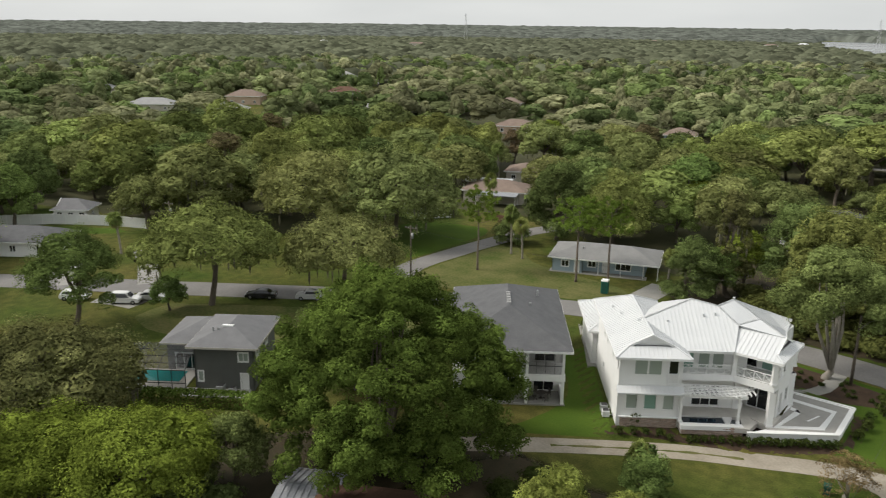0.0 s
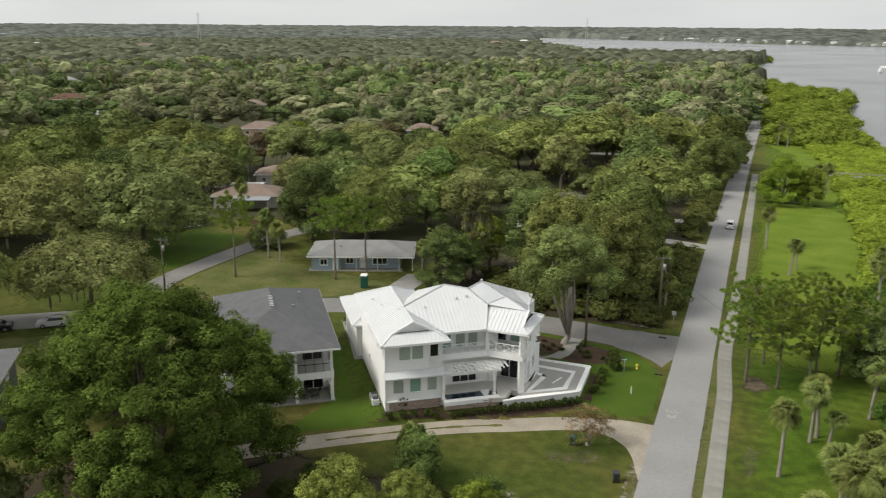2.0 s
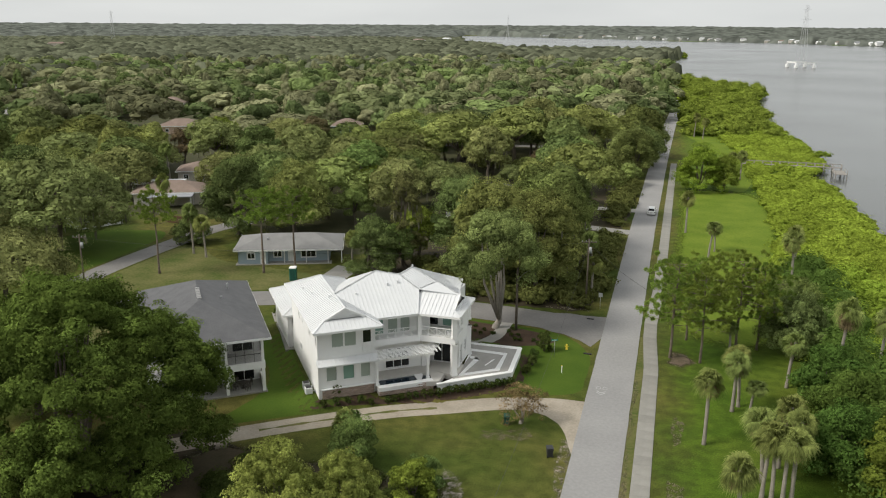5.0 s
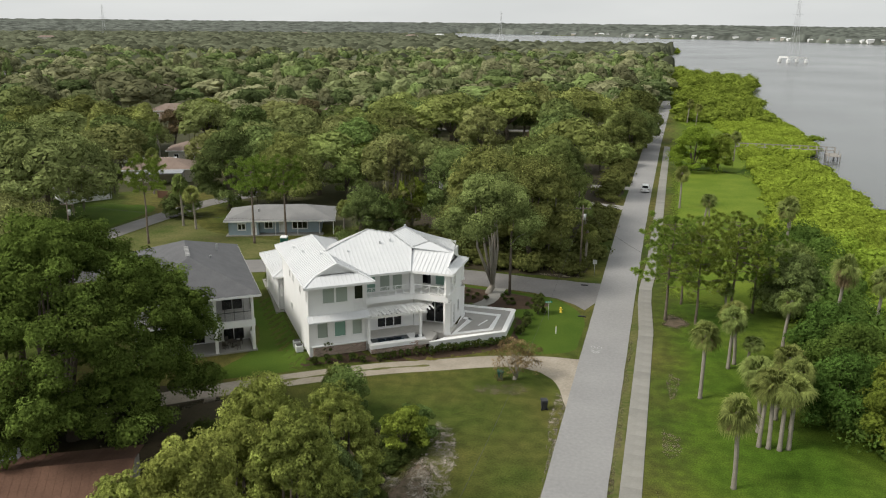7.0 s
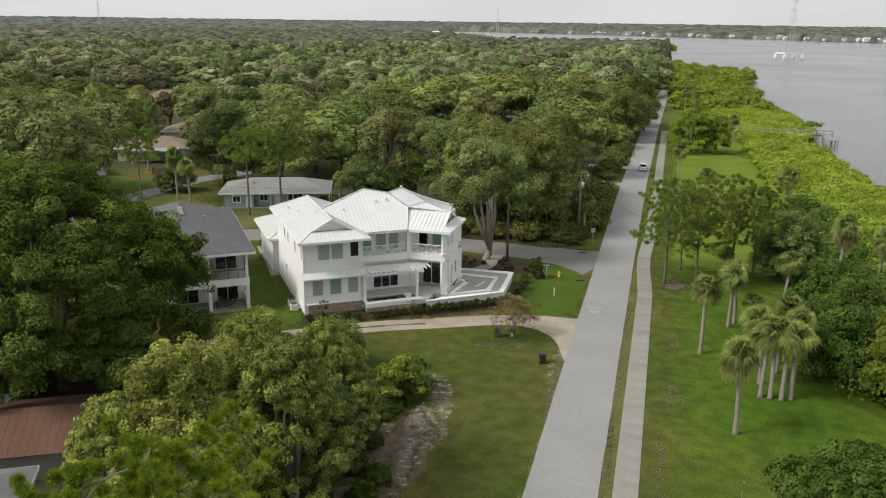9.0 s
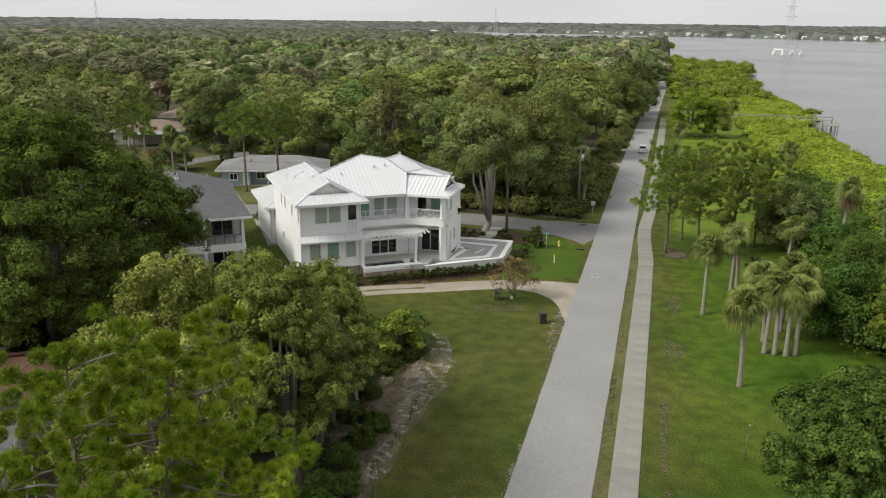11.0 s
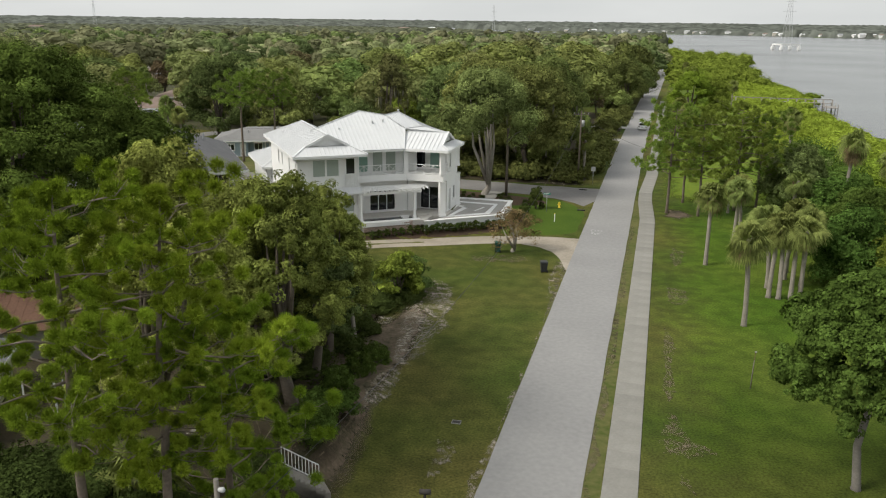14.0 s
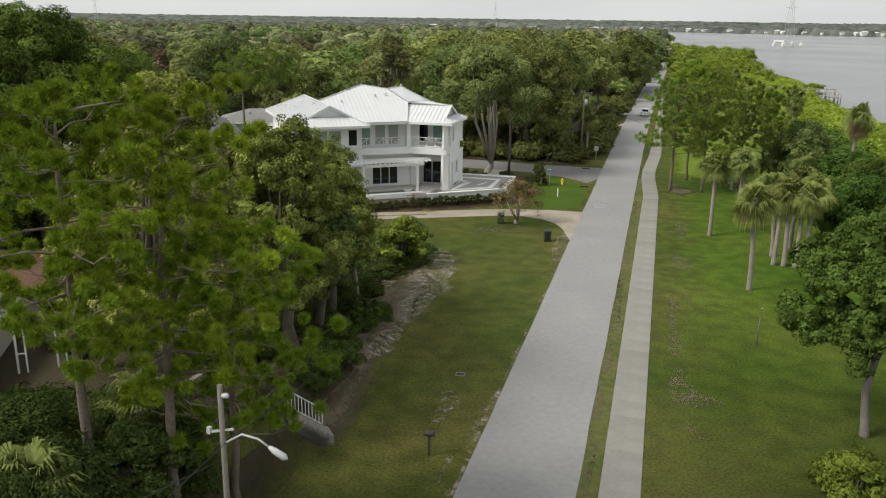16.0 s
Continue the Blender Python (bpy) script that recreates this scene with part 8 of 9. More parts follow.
# palms
put(palm(1, 7.8, "slender cabbage palm on the park lawn", lean=0.10), 10.95, 37.7)
put(palm(2, 8.1, "cabbage palm with brown hanging leaves", dead=14, lean=0.11), 13.1, 21.4)
for k, (x, y, h, r) in enumerate((
    (14.1, 46.2, 0.88, 1.0), (14.8, 47.6, 0.92, 2.0), (20.6, 54.4, 0.82, 3.0), (27.6, 106.3, 1.0, 2.2), (9.4, 127.4, 1.05, 4.0), (13.4, 109.7, 0.85, 5.0), (14.6, 114.0, 0.7, 5.5),
    (15.9, 31.9, 0.93, 1.4), (15.7, 29.1, 0.84, 3.4), (18.2, 37.3, 0.62, 0.2), (16.5, 29.0, 0.90, 4.4), (18.2, 29.3, 0.92, 2.8), (17.4, 28.9, 0.84, 3.9), (17.7, 35.0, 0.95, 5.2), (18.9, 33.4, 0.88, 0.9), (-14.0, 9.1, 0.66, 2.0), (15.9, 46.0, 0.5, 1.9), (14.6, 62.0, 0.6, 0.4),
    (-77.5, 84.5, 1.15, 1.0), (-74.0, 83.0, 1.0, 3.0), (-45.5, 82.5, 0.9, 2.0), (-131.5, 36.5, 1.0, 2.0), (-99, 107, 1.2, 4.0), (-121, 142, 1.35, 2.0), (24, 193, 1.0, 1.0), (22, 197, 0.9, 3.0),
    (13, 282, 1.1, 2.0), (16, 276, 1.0, 4.0), (31.5, 60.5, 1.1, 1.0), (-5.5, 88, 1.1, 2.0), (-4.8, 80.5, 0.8, 4.0),
)):
    clone(bpy.data.objects["palm_tree" if k % 2 else "palm_tree.001"], x, y, r, 1.0 if h > 0.7 else 0.8, h)
old = put(palm(3, 10.5, "tall fan palm with a thick skirt of dead brown leaves", fronds=34, dead=60, reach=1.65), 25.1, 90.8)
clone(old, 25.8, 54.8, 2.0, 0.95, 1.1)
# low fan palms near the street lamp
for k, (x, y, r) in enumerate(((-13.4, -16.6, 1.0), (-11.6, -24.0, 3.0), (-25.0, 30.2, 2.0))):
    if k == 0:
        sago = put(palm(9, 2.3, "low fan palm bush", fronds=46, dead=0, reach=1.75, category="palm bush"), x, y, r)
    else:
        clone(sago, x, y, r, 0.9, 0.9)

# undergrowth and hedges
rb = np.random.default_rng(31)
bank = [(rb.uniform(-18, -8.8), rb.uniform(-28, -21.5)) for _ in range(46)]
scrub("undergrowth", [q for q in bank if math.hypot(q[0] + 12.2, q[1] + 20.9) > 1.4], 1.9, 2.3, 1700, 0.12, "deep", "dense small-leaved green bushes on the bank", category="shrubs", seed=10, clump=0.13)
scrub("undergrowth", [(rb.uniform(-28, -9.6), rb.uniform(-18, -11)) for _ in range(18)], 1.1, 2.0, 900, 0.12, "deep", "low green weeds beneath pines", category="shrubs", seed=14)
scrub("undergrowth", [(rb.uniform(-32, -13), rb.uniform(-5, 22)) for _ in range(46)], 1.6, 2.4, 800, 0.15, "deep", "patchy green undergrowth beneath trees", category="shrubs", seed=11)
scrub("undergrowth", [(rb.uniform(-19.5, -13.6), rb.uniform(-22, -17.5)) for _ in range(14)] + [(rb.uniform(-11.4, -7.8), rb.uniform(-20.5, -18.2)) for _ in range(6)], 1.7, 2.2, 1500, 0.12, "deep", "dark green bushes at the foot of pines", category="shrubs", seed=15, clump=0.13)
for k, (x, y, s) in enumerate(((-10.9, -4.2, 1.0), (-10.2, -2.8, 0.8), (-10.4, -6.2, 1.05), (-11.6, 0.0, 0.9), (-11.6, 3.6, 0.8), (-11.5, 6.5, 0.75))):
    put(broadleaf("bush", 800 + k, 1.9, 2.5, 0.15, 3000, 0.13, "gloss", "bark", 16, 0.05, 0.85, 0.18, clump=0.07, fill=0.85, shell=3, label="rounded dark green bush on bare ground", category="bush"), x, y, 1.0 + k, s)
scrub("undergrowth", [(rb.uniform(-34, -5), rb.uniform(75, 92)) for _ in range(70)] + [(rb.uniform(-6.5, -3.5), rb.uniform(80, 180)) for _ in range(50)], 2.6, 3.4, 160, 0.45, "oak", "dark undergrowth at the foot of a tree row", category="shrubs", seed=12)
scrub("undergrowth", [(rb.uniform(-66, -47), rb.uniform(-26, 2)) for _ in range(30)], 3.0, 4.0, 260, 0.4, "oak_dark", "dark shrubs beneath a great oak", category="shrubs", seed=13)


def hedge(pts, h, w, material, label):
    rng = np.random.default_rng(int(abs(pts[0][0])))
    cs = []
    for a, b in zip(pts, pts[1:]):
        a, b = np.array(a), np.array(b)
        n = int(np.linalg.norm(b - a) * 260)
        t = rng.random((n, 1))
        s = (b - a) / np.linalg.norm(b - a)
        side = np.array([-s[1], s[0]])
        ang = rng.uniform(0, np.pi, n)
        q = a + (b - a) * t + side * (np.cos(ang) * w / 2)[:, None]
        cs.append(np.column_stack([q, h * np.clip(np.sin(ang) * 1.25, 0.05, 1) + rng.uniform(-0.12, 0.08, n)]))
    c = np.concatenate(cs)
    v, f = kites(rng, c, rng.normal(size=c.shape) * 0.6 + np.array([0, 0, 0.8]), rng.uniform(0.2, 0.42, len(c)))
    return tagged(part("hedge", mesh_np("hedge", v, f), material), label, "hedge")


hedge([(-75.5, 5.2), (-69.5, 9.4), (-63, 13.8)], 1.5, 2.2, "gloss", "clipped green hedge beside a patio")

# ---------------------------------------------------------------- walk of concrete slabs
def sidewalk():
    side = tagged(new("sidewalk"), "pale concrete sidewalk of square slabs beside the lane", "sidewalk", kind="structure")
    b = slab(-0.88, 0.88, -0.893, 0.893, -0.10, 0.05, bevel=0.02)
    me = bpy.data.meshes.new("slab")
    b.to_mesh(me)
    b.free()
    me.materials.append(M["slab"])
    y = -70.0
    while y < 215:
        x = 5.15 + float(np.interp(y, [-70, 55, 66, 72, 86, 120, 150, 215], [0, 0, -0.55, -0.6, 0.0, 0.35, 0.55, 1.1]))
        x2 = 5.15 + float(np.interp(y + 1.8, [-70, 55, 66, 72, 86, 120, 150, 215], [0, 0, -0.55, -0.6, 0.0, 0.35, 0.55, 1.1]))
        ob = new("slab", me)
        ob.parent = side
        ob.matrix_local = Matrix.Translation((x, y, 0.0)) @ Matrix.Rotation(math.atan2(x - x2, 1.8), 4, "Z")
        y += 1.8


sidewalk()


# ---------------------------------------------------------------- vehicles
def car(m, paint_mat, label, suv=True, length=4.5, width=1.82, height=1.65):
    """A car from a side outline drawn across its width, with glass, wheels, lamps and mirrors."""
    c = thing("car", m, label, "car", "cars")
    l, hw = length / 2, width / 2
    if suv:
        low = [(-l, 0.45), (-l + 0.05, 0.95), (-l + 0.25, 1.02), (l - 1.25, 1.05), (l - 0.2, 0.88), (l, 0.70), (l, 0.40)]
        cabin = [(-l + 0.18, 1.02), (-l + 0.5, height - 0.06), (-l + 0.9, height), (0.2, height), (0.55, height - 0.06), (l - 1.2, 1.05)]
    else:
        low = [(-l, 0.45), (-l + 0.05, 0.90), (-l + 0.85, 0.98), (l - 1.3, 0.96), (l - 0.2, 0.78), (l, 0.62), (l, 0.38)]
        cabin = [(-l + 0.75, 0.98), (-l + 1.35, height - 0.05), (-l + 1.8, height), (0.1, height), (0.45, height - 0.05), (l - 1.35, 0.96)]

    def extrude(prof, w0, w1, z_top):
        bm = bmesh.new()
        lo = min(p[1] for p in prof)
        rows = []
        for s in (-1, 1):
            rows.append([bm.verts.new((x, s * (w0 + (w1 - w0) * (z - lo) / max(z_top - lo, 0.01)), z)) for x, z in prof])
        bm.faces.new(rows[0])
        bm.faces.new(rows[1][::-1])
        n = len(prof)
        for i in range(n):
            bm.faces.new((rows[0][i], rows[1][i], rows[1][(i + 1) % n], rows[0][(i + 1) % n]))
        bmesh.ops.recalc_face_normals(bm, faces=bm.faces[:])
        return bm

    body = extrude([(-l, 0.28)] + low + [(l - 0.1, 0.26)], hw, hw - 0.06, 1.05)
    bmesh.ops.bevel(body, geom=body.edges[:], offset=0.05, segments=2, affect="EDGES")
    part("body", body, paint_mat, c)
    cab = extrude(cabin, hw - 0.08, hw - 0.24, height)
    bmesh.ops.bevel(cab, geom=cab.edges[:], offset=0.04, segments=2, affect="EDGES")
    part("cabin", cab, paint_mat, c)
    # glass: side bands, windscreen and rear window
    zb, zt = cabin[0][1] + 0.05, height - 0.14
    for s in (-1, 1):
        g = bmesh.new()
        k = (zt - cabin[0][1]) / (height - cabin[0][1])
        k0 = (zb - cabin[0][1]) / (height - cabin[0][1])
        yb, yt = hw - 0.08 - 0.16 * k0 + 0.006, hw - 0.08 - 0.16 * k + 0.006
        pts = [(cabin[0][0] + 0.30, yb, zb), (cabin[5][0] - 0.25, yb, zb), (cabin[4][0] - 0.12, yt, zt), (cabin[1][0] + 0.22, yt, zt)]
        a = [g.verts.new((x, s * y, z)) for x, y, z in pts]
        b = [g.verts.new((x, s * (y - 0.03), z)) for x, y, z in pts]
        g.faces.new(a)
        g.faces.new(b[::-1])
        for i in range(4):
            g.faces.new((a[i], b[i], b[(i + 1) % 4], a[(i + 1) % 4]))
        bmesh.ops.recalc_face_normals(g, faces=g.faces[:])
        part("side_window", g, "glass_dark", c)
    for nm, p, q, sx in (("windscreen", cabin[5], cabin[4], 1), ("rear_window", cabin[0], cabin[1], -1)):
        g = bmesh.new()
        (x0, z0), (x1, z1) = p, q
        a0, a1 = 0.10, 0.90
        v = []
        for t in (a0, a1):
            x, z = x0 + (x1 - x0) * t, z0 + (z1 - z0) * t
            w = hw - 0.22 - 0.10 * t
            for s in (-1, 1):
                v.append(g.verts.new((x + sx * 0.025, s * w, z + 0.012)))
        g.faces.new((v[0], v[1], v[3], v[2]))
        bmesh.ops.solidify(g, geom=g.faces[:], thickness=0.02)
        part(nm, g, "glass_dark", c)
    for x in (-l + 0.85, l - 0.90):
        for s in (-1, 1):
            ty = tubes("tyre", [([(x, s * (hw - 0.20), 0.33), (x, s * (hw + 0.01), 0.33)], [0.33, 0.33])], 16)
            w = part("wheel", ty, "tyre", c)
            part("rim", tubes("rim", [([(x, s * (hw - 0.02), 0.33), (x, s * (hw + 0.025), 0.33)], [0.21, 0.19])], 12), "rim", w)
    for s in (-1, 1):
        part("tail_lamp", slab(-l - 0.012, -l + 0.05, s * (hw - 0.22) - 0.14, s * (hw - 0.22) + 0.14, 0.72, 0.90), "rust_roof", c)
        part("headlight", slab(l - 0.14, l + 0.008, s * (hw - 0.30) - 0.17, s * (hw - 0.30) + 0.17, 0.60, 0.72), "steel", c)
        part("mirror", slab(l - 1.55, l - 1.38, s * (hw + 0.08) - 0.10, s * (hw + 0.08) + 0.10, 0.98, 1.12, bevel=0.02), paint_mat, c)
    part("number_plate", slab(-l - 0.02, -l + 0.02, -0.16, 0.16, 0.62, 0.74), "steel", c)
    return c


car(pose(2.1, 143.0, 0.035, 0, 0, 90), "car_white", "white sport utility car on the asphalt lane")
car(pose(-106.3, 22.6, 0.032, 0, 0, 38), "car_white", "white pickup-like wagon parked off the street", height=1.75, length=4.8)
car(pose(-104.6, 26.0, 0.032, 0, 0, 38), "car_silver", "silver sedan parked off the street", False, 4.7, 1.8, 1.45)
car(pose(-92.6, 37.6, 0.03, 0, 0, 217), "car_black", "black sedan parked at the kerb under an oak", False, 4.8, 1.82, 1.45)
car(pose(-86.4, 42.2, 0.03, 0, 0, 217), "car_silver", "silver car parked under oaks", True, 4.4, 1.8, 1.6)
car(pose(-122.6, 36.5, 0.032, 0, 0, 210), "car_black", "dark car parked on a concrete drive", True, 4.4, 1.8, 1.6)
car(pose(-113.5, 18.5, 0.032, 0, 0, 36), "car_white", "white car half hidden by a tree", True, 4.4, 1.8, 1.55)


# ---------------------------------------------------------------- bins, signs, posts
def bin_cart(m, mat, label):
    b = thing("wheeled_bin", m, label, "bin", "bins")
    bm = bmesh.new()
    rows = []
    for z, w, d in ((0.06, 0.24, 0.26), (0.95, 0.31, 0.36)):
        rows.append([bm.verts.new((x, y, z)) for x, y in ((-w, -d), (w, -d), (w, d), (-w, d))])
    bm.faces.new(rows[0][::-1])
    bm.faces.new(rows[1])
    for i in range(4):
        bm.faces.new((rows[0][i], rows[0][(i + 1) % 4], rows[1][(i + 1) % 4], rows[1][i]))
    bmesh.ops.bevel(bm, geom=bm.edges[:], offset=0.03, segments=2, affect="EDGES")
    part("body", bm, mat, b)
    lid = slab(-0.33, 0.33, -0.40, 0.40, 0.955, 1.04, bevel=0.03)
    part("lid", lid, mat, b)
    part("handle", beam(bmesh.new(), (-0.28, 0.45, 0.93), (0.28, 0.45, 0.93), 0.035, 0.035), mat, b)
    for s in (-1, 1):
        part("wheel", tubes("wheel", [([(s * 0.26, 0.27, 0.12), (s * 0.32, 0.27, 0.12)], [0.12, 0.12])], 12), "tyre", b)
    return b


bin_cart(pose(-3.7, 30.9, 0, 0, 0, 200), "bin_grey", "dark grey wheeled refuse bin standing on grass")
bin_cart(pose(-9.1, 36.3, 0, 0, 0, 190), "bin_green", "green wheeled refuse bin beside a small reddish tree")
bin_cart(pose(-41.6, 51.0, 0.62, 0, 0, 126), "bin_grey", "dark wheeled bin beside the white house wall")
tagged(part("side_pad", prism([(-44.5, 53.5), (-40.0, 46.6), (-38.8, 47.4), (-41.6, 52.5)], 0.0, 0.62), "concrete"), "concrete pad beside the white house", "pad")
for k, (x, y, s) in enumerate(((-31.9, 36.6, 1.0), (-32.7, 37.7, 1.0))):
    a = thing("pool_pump", pose(x, y - 0.5, float(rise(x, y - 0.5)), 0, 0, 36) @ Matrix.Scale(s, 4), "pale pool pump unit against the house wall", "pump")
    part("casing", slab(-0.4, 0.4, -0.4, 0.4, 0.0, 0.75, bevel=0.05), "white_metal" if k == 0 else "steel", a)
    part("grille", slab(-0.32, 0.32, -0.32, 0.32, 0.752, 0.79), "black_metal", a)
    part("pipe", tubes("pipe", [([(0.4, 0, 0.2), (0.75, 0, 0.2), (0.75, 0, 0.02)], [0.05, 0.05, 0.05])], 8), "white_trim", a)

wc = thing("portable_toilet", pose(-52.9, 75.2, 0, 0, 0, 15), "green portable toilet with white roof on a lawn", "toilet")
part("cabin", slab(-0.55, 0.55, -0.55, 0.55, 0.05, 2.05, bevel=0.04), "plastic_green", wc)
part("roof", slab(-0.60, 0.60, -0.60, 0.60, 2.05, 2.32, bevel=0.10), "white_trim", wc)
part("door", slab(-0.38, 0.38, -0.58, -0.552, 0.15, 1.95), "bin_green", wc)
tagged(part("debris_sheet", slab(-49.8, -47.9, 73.4, 74.3, 0.03, 0.22, bevel=0.08), "orange"), "crumpled orange barrier mesh on the kerb", "barrier")


def pole_with(name, m, label, category, h, r, mat, parts):
    p = thing(name, m, label, category)
    part("pole", tubes("pole", [([(0, 0, -0.3), (0, 0, h * 0.5), (0, 0, h)], [r * 1.2, r, r * 0.8])], 10), mat, p)
    for nm, bm, mt in parts:
        part(nm, bm, mt, p)
    return p


# street lamp at the near left, its arm reaching over the verge
arm = tubes("arm", [([(0.1, 0, 7.6), (0.6, 0.1, 7.92), (1.1, 0.18, 7.85), (1.45, 0.24, 7.62)], [0.032, 0.032, 0.032, 0.03])], 8)
lampm = tubes("lamp_head", [([(1.42, 0.24, 7.64), (1.6, 0.27, 7.53), (1.88, 0.31, 7.38), (1.98, 0.33, 7.33)], [0.05, 0.10, 0.11, 0.03])], 10)
brk = bmesh.new()
beam(brk, (-0.45, -0.05, 7.85), (0.35, 0.06, 8.05), 0.05, 0.06)
box(brk, -0.5, -0.38, -0.1, 0.02, 7.8, 8.0)
eye = tubes("photocell", [([(0.1, -0.02, 9.1), (0.24, -0.02, 9.12), (0.3, -0.02, 9.10)], [0.06, 0.085, 0.05])], 10)
pole_with("street_lamp", pose(-6.0, -22.6, 0, 0, 0, -8), "wooden pole street lamp with a curved white arm", "street lamp", 9.4, 0.095, "wood_pole",
          [("arm", arm, "lamp_grey"), ("lamp_head", lampm, "lamp_grey"), ("bracket", brk, "lamp_grey"), ("photocell", eye, "lamp_grey")])


def utility_pole(x, y, h, label):
    cb = bmesh.new()
    beam(cb, (-1.1, 0, h - 0.5), (1.1, 0, h - 0.5), 0.1, 0.12)
    ins = [("insulator", slab(i - 0.04, i + 0.04, -0.04, 0.04, h - 0.44, h - 0.24), "steel") for i in (-1.0, -0.4, 0.4, 1.0)]
    tr = tubes("transformer", [([(0.28, 0, h - 2.2), (0.28, 0, h - 1.3)], [0.22, 0.22])], 10)
    return pole_with("utility_pole", pose(x, y, 0, 0, 0, 10), label, "utility pole", h, 0.13, "bark",
                     [("cross_arm", cb, "bark"), ("transformer", tr, "steel")] + ins)


utility_pole(-5.3, 77.4, 10.2, "grey wooden utility pole at the street corner")
utility_pole(-82.3, 61.3, 9.0, "grey wooden utility pole beside a street")
utility_pole(-130.5, 46.5, 8.5, "grey wooden utility pole among trees")
utility_pole(-262, 226, 12, "utility pole far along a street")
utility_pole(-300, 283, 12, "utility pole far along a street")
pole_with("tree_stump_pole", pose(-13.4, 63.6, 0, 0, 0, 0), "bare grey leaning dead trunk in a mulch bed", "dead trunk", 9.0, 0.17, "bark",
          [("branch", tubes("branch", [([(0, 0, 7.2), (0.9, 0.2, 8.3), (1.7, 0.4, 8.7)], [0.09, 0.06, 0.03])], 7), "bark_pale")])


def wire(a, b, sag, label):
    a, b = Vector(a), Vector(b)
    pts = [a.lerp(b, i / 24) - Vector((0, 0, sag * 4 * (i / 24) * (1 - i / 24))) for i in range(25)]
    tagged(part("wire", tubes("wire", [(pts, [0.014] * 25)], 5), "black_metal"), label, "cable")


wire((-5.9, -22.6, 7.6), (-5.2, 77.3, 9.6), 3.2, "thin dark overhead cable")
wire((-5.9, -22.6, 7.6), (-8.5, -62, 7.8), 0.8, "thin dark overhead cable")
wire((-6.1, -22.6, 7.0), (-22, -46, 6.0), 0.8, "thin dark service cable")
wire((-5.2, 77.3, 9.6), (6.3, 60.8, 7.2), 0.7, "thin dark service cable")
wire((-5.3, 77.3, 9.7), (-82.3, 61.3, 8.5), 2.2, "thin dark overhead cable")

# signs and small fittings at the corner
sg = thing("street_sign", pose(-6.9, 55.6, 0, 0, 0, 20), "green street name sign on a thin steel post", "street sign")
part("post", tubes("post", [([(0, 0, -0.2), (0, 0, 2.45)], [0.03, 0.03])], 8), "steel", sg)
bl = part("blade", slab(-0.42, 0.42, -0.012, 0.012, 2.2, 2.42), "sign_green", sg)
for k, w in enumerate((0.20, 0.30, 0.12)):
    part("lettering", slab(-0.36 + k * 0.27, -0.36 + k * 0.27 + w * 0.8, -0.018, -0.0125, 2.28, 2.35), "white_trim", bl)
sp = thing("sign_post", pose(-3.0, 75.6, 0, 0, 0, 8), "grey back of a road sign on a steel post", "road sign")
part("post", tubes("post", [([(0, 0, -0.2), (0, 0, 2.5)], [0.035, 0.035])], 8), "steel", sp)
part("panel", slab(-0.3, 0.3, -0.055, -0.035, 1.9, 2.55, bevel=0.008), "steel", sp)
hy = thing("hydrant", pose(-5.7, 58.6, 0, 0, 0, 0), "small yellow fire hydrant on a lawn", "hydrant")
part("barrel", tubes("barrel", [([(0, 0, 0), (0, 0, 0.08), (0, 0, 0.1), (0, 0, 0.55), (0, 0, 0.62), (0, 0, 0.75)], [0.18, 0.18, 0.12, 0.12, 0.15, 0.04])], 10), "yellow", hy)
part("outlet", tubes("outlet", [([(-0.22, 0, 0.42), (0.22, 0, 0.42)], [0.06, 0.06])], 8), "yellow", hy)
mk = thing("marker_post", pose(-5.3, 51.0, 0, 0, 0, 0), "short white marker post on a lawn", "marker post")
part("post", slab(-0.05, 0.05, -0.03, 0.03, 0, 0.95, bevel=0.01), "white_trim", mk)
part("cap", slab(-0.052, 0.052, -0.032, 0.032, 0.95, 1.02), "yellow", mk)
mb = thing("mailbox", pose(-3.6, -9.0, 0, 0, 0, 10), "grey mailbox on a dark post beside the lane", "mailbox")
part("post", slab(-0.06, 0.06, -0.06, 0.06, -0.1, 1.0), "iron", mb)
bx = tubes("box", [([(-0.26, 0, 1.12), (0.26, 0, 1.12)], [0.13, 0.13])], 12)
part("box", bx, "iron", mb)
part("door", slab(0.262, 0.275, -0.11, 0.11, 1.02, 1.22, bevel=0.004), "iron", mb)
dr = thing("storm_drain", pose(-4.35, 0.1, 0, 0, 0, 4) @ Matrix.Scale(0.75, 4), "rectangular iron storm drain with concrete rim in grass", "drain")
rim = bmesh.new()
for q in ((-0.36, 0.36, -0.27, -0.23), (-0.36, 0.36, 0.23, 0.27), (-0.36, -0.32, -0.23, 0.23), (0.32, 0.36, -0.23, 0.23)):
    box(rim, *q, -0.1, 0.05)
part("rim", rim, "concrete", dr)
part("well", slab(-0.315, 0.315, -0.225, 0.225, -0.1, 0.014), "dark", dr)
for k in range(7):
    x = -0.30 + k * 0.09
    part("grate_bar", slab(x, x + 0.03, -0.228, 0.228, 0.015, 0.045), "iron", dr)
stake = thing("stake", pose(12.57, 9.85, 0), "slender rusty metal stake standing in the lawn", "stake")
part("rod", tubes("rod", [([(0, 0, -0.3), (0.01, 0, 1.2), (0.03, 0, 2.4)], [0.022, 0.02, 0.018])], 6), "rust_roof", stake)
part("cap", slab(-0.01, 0.11, -0.03, 0.03, 2.40, 2.48), "steel", stake)
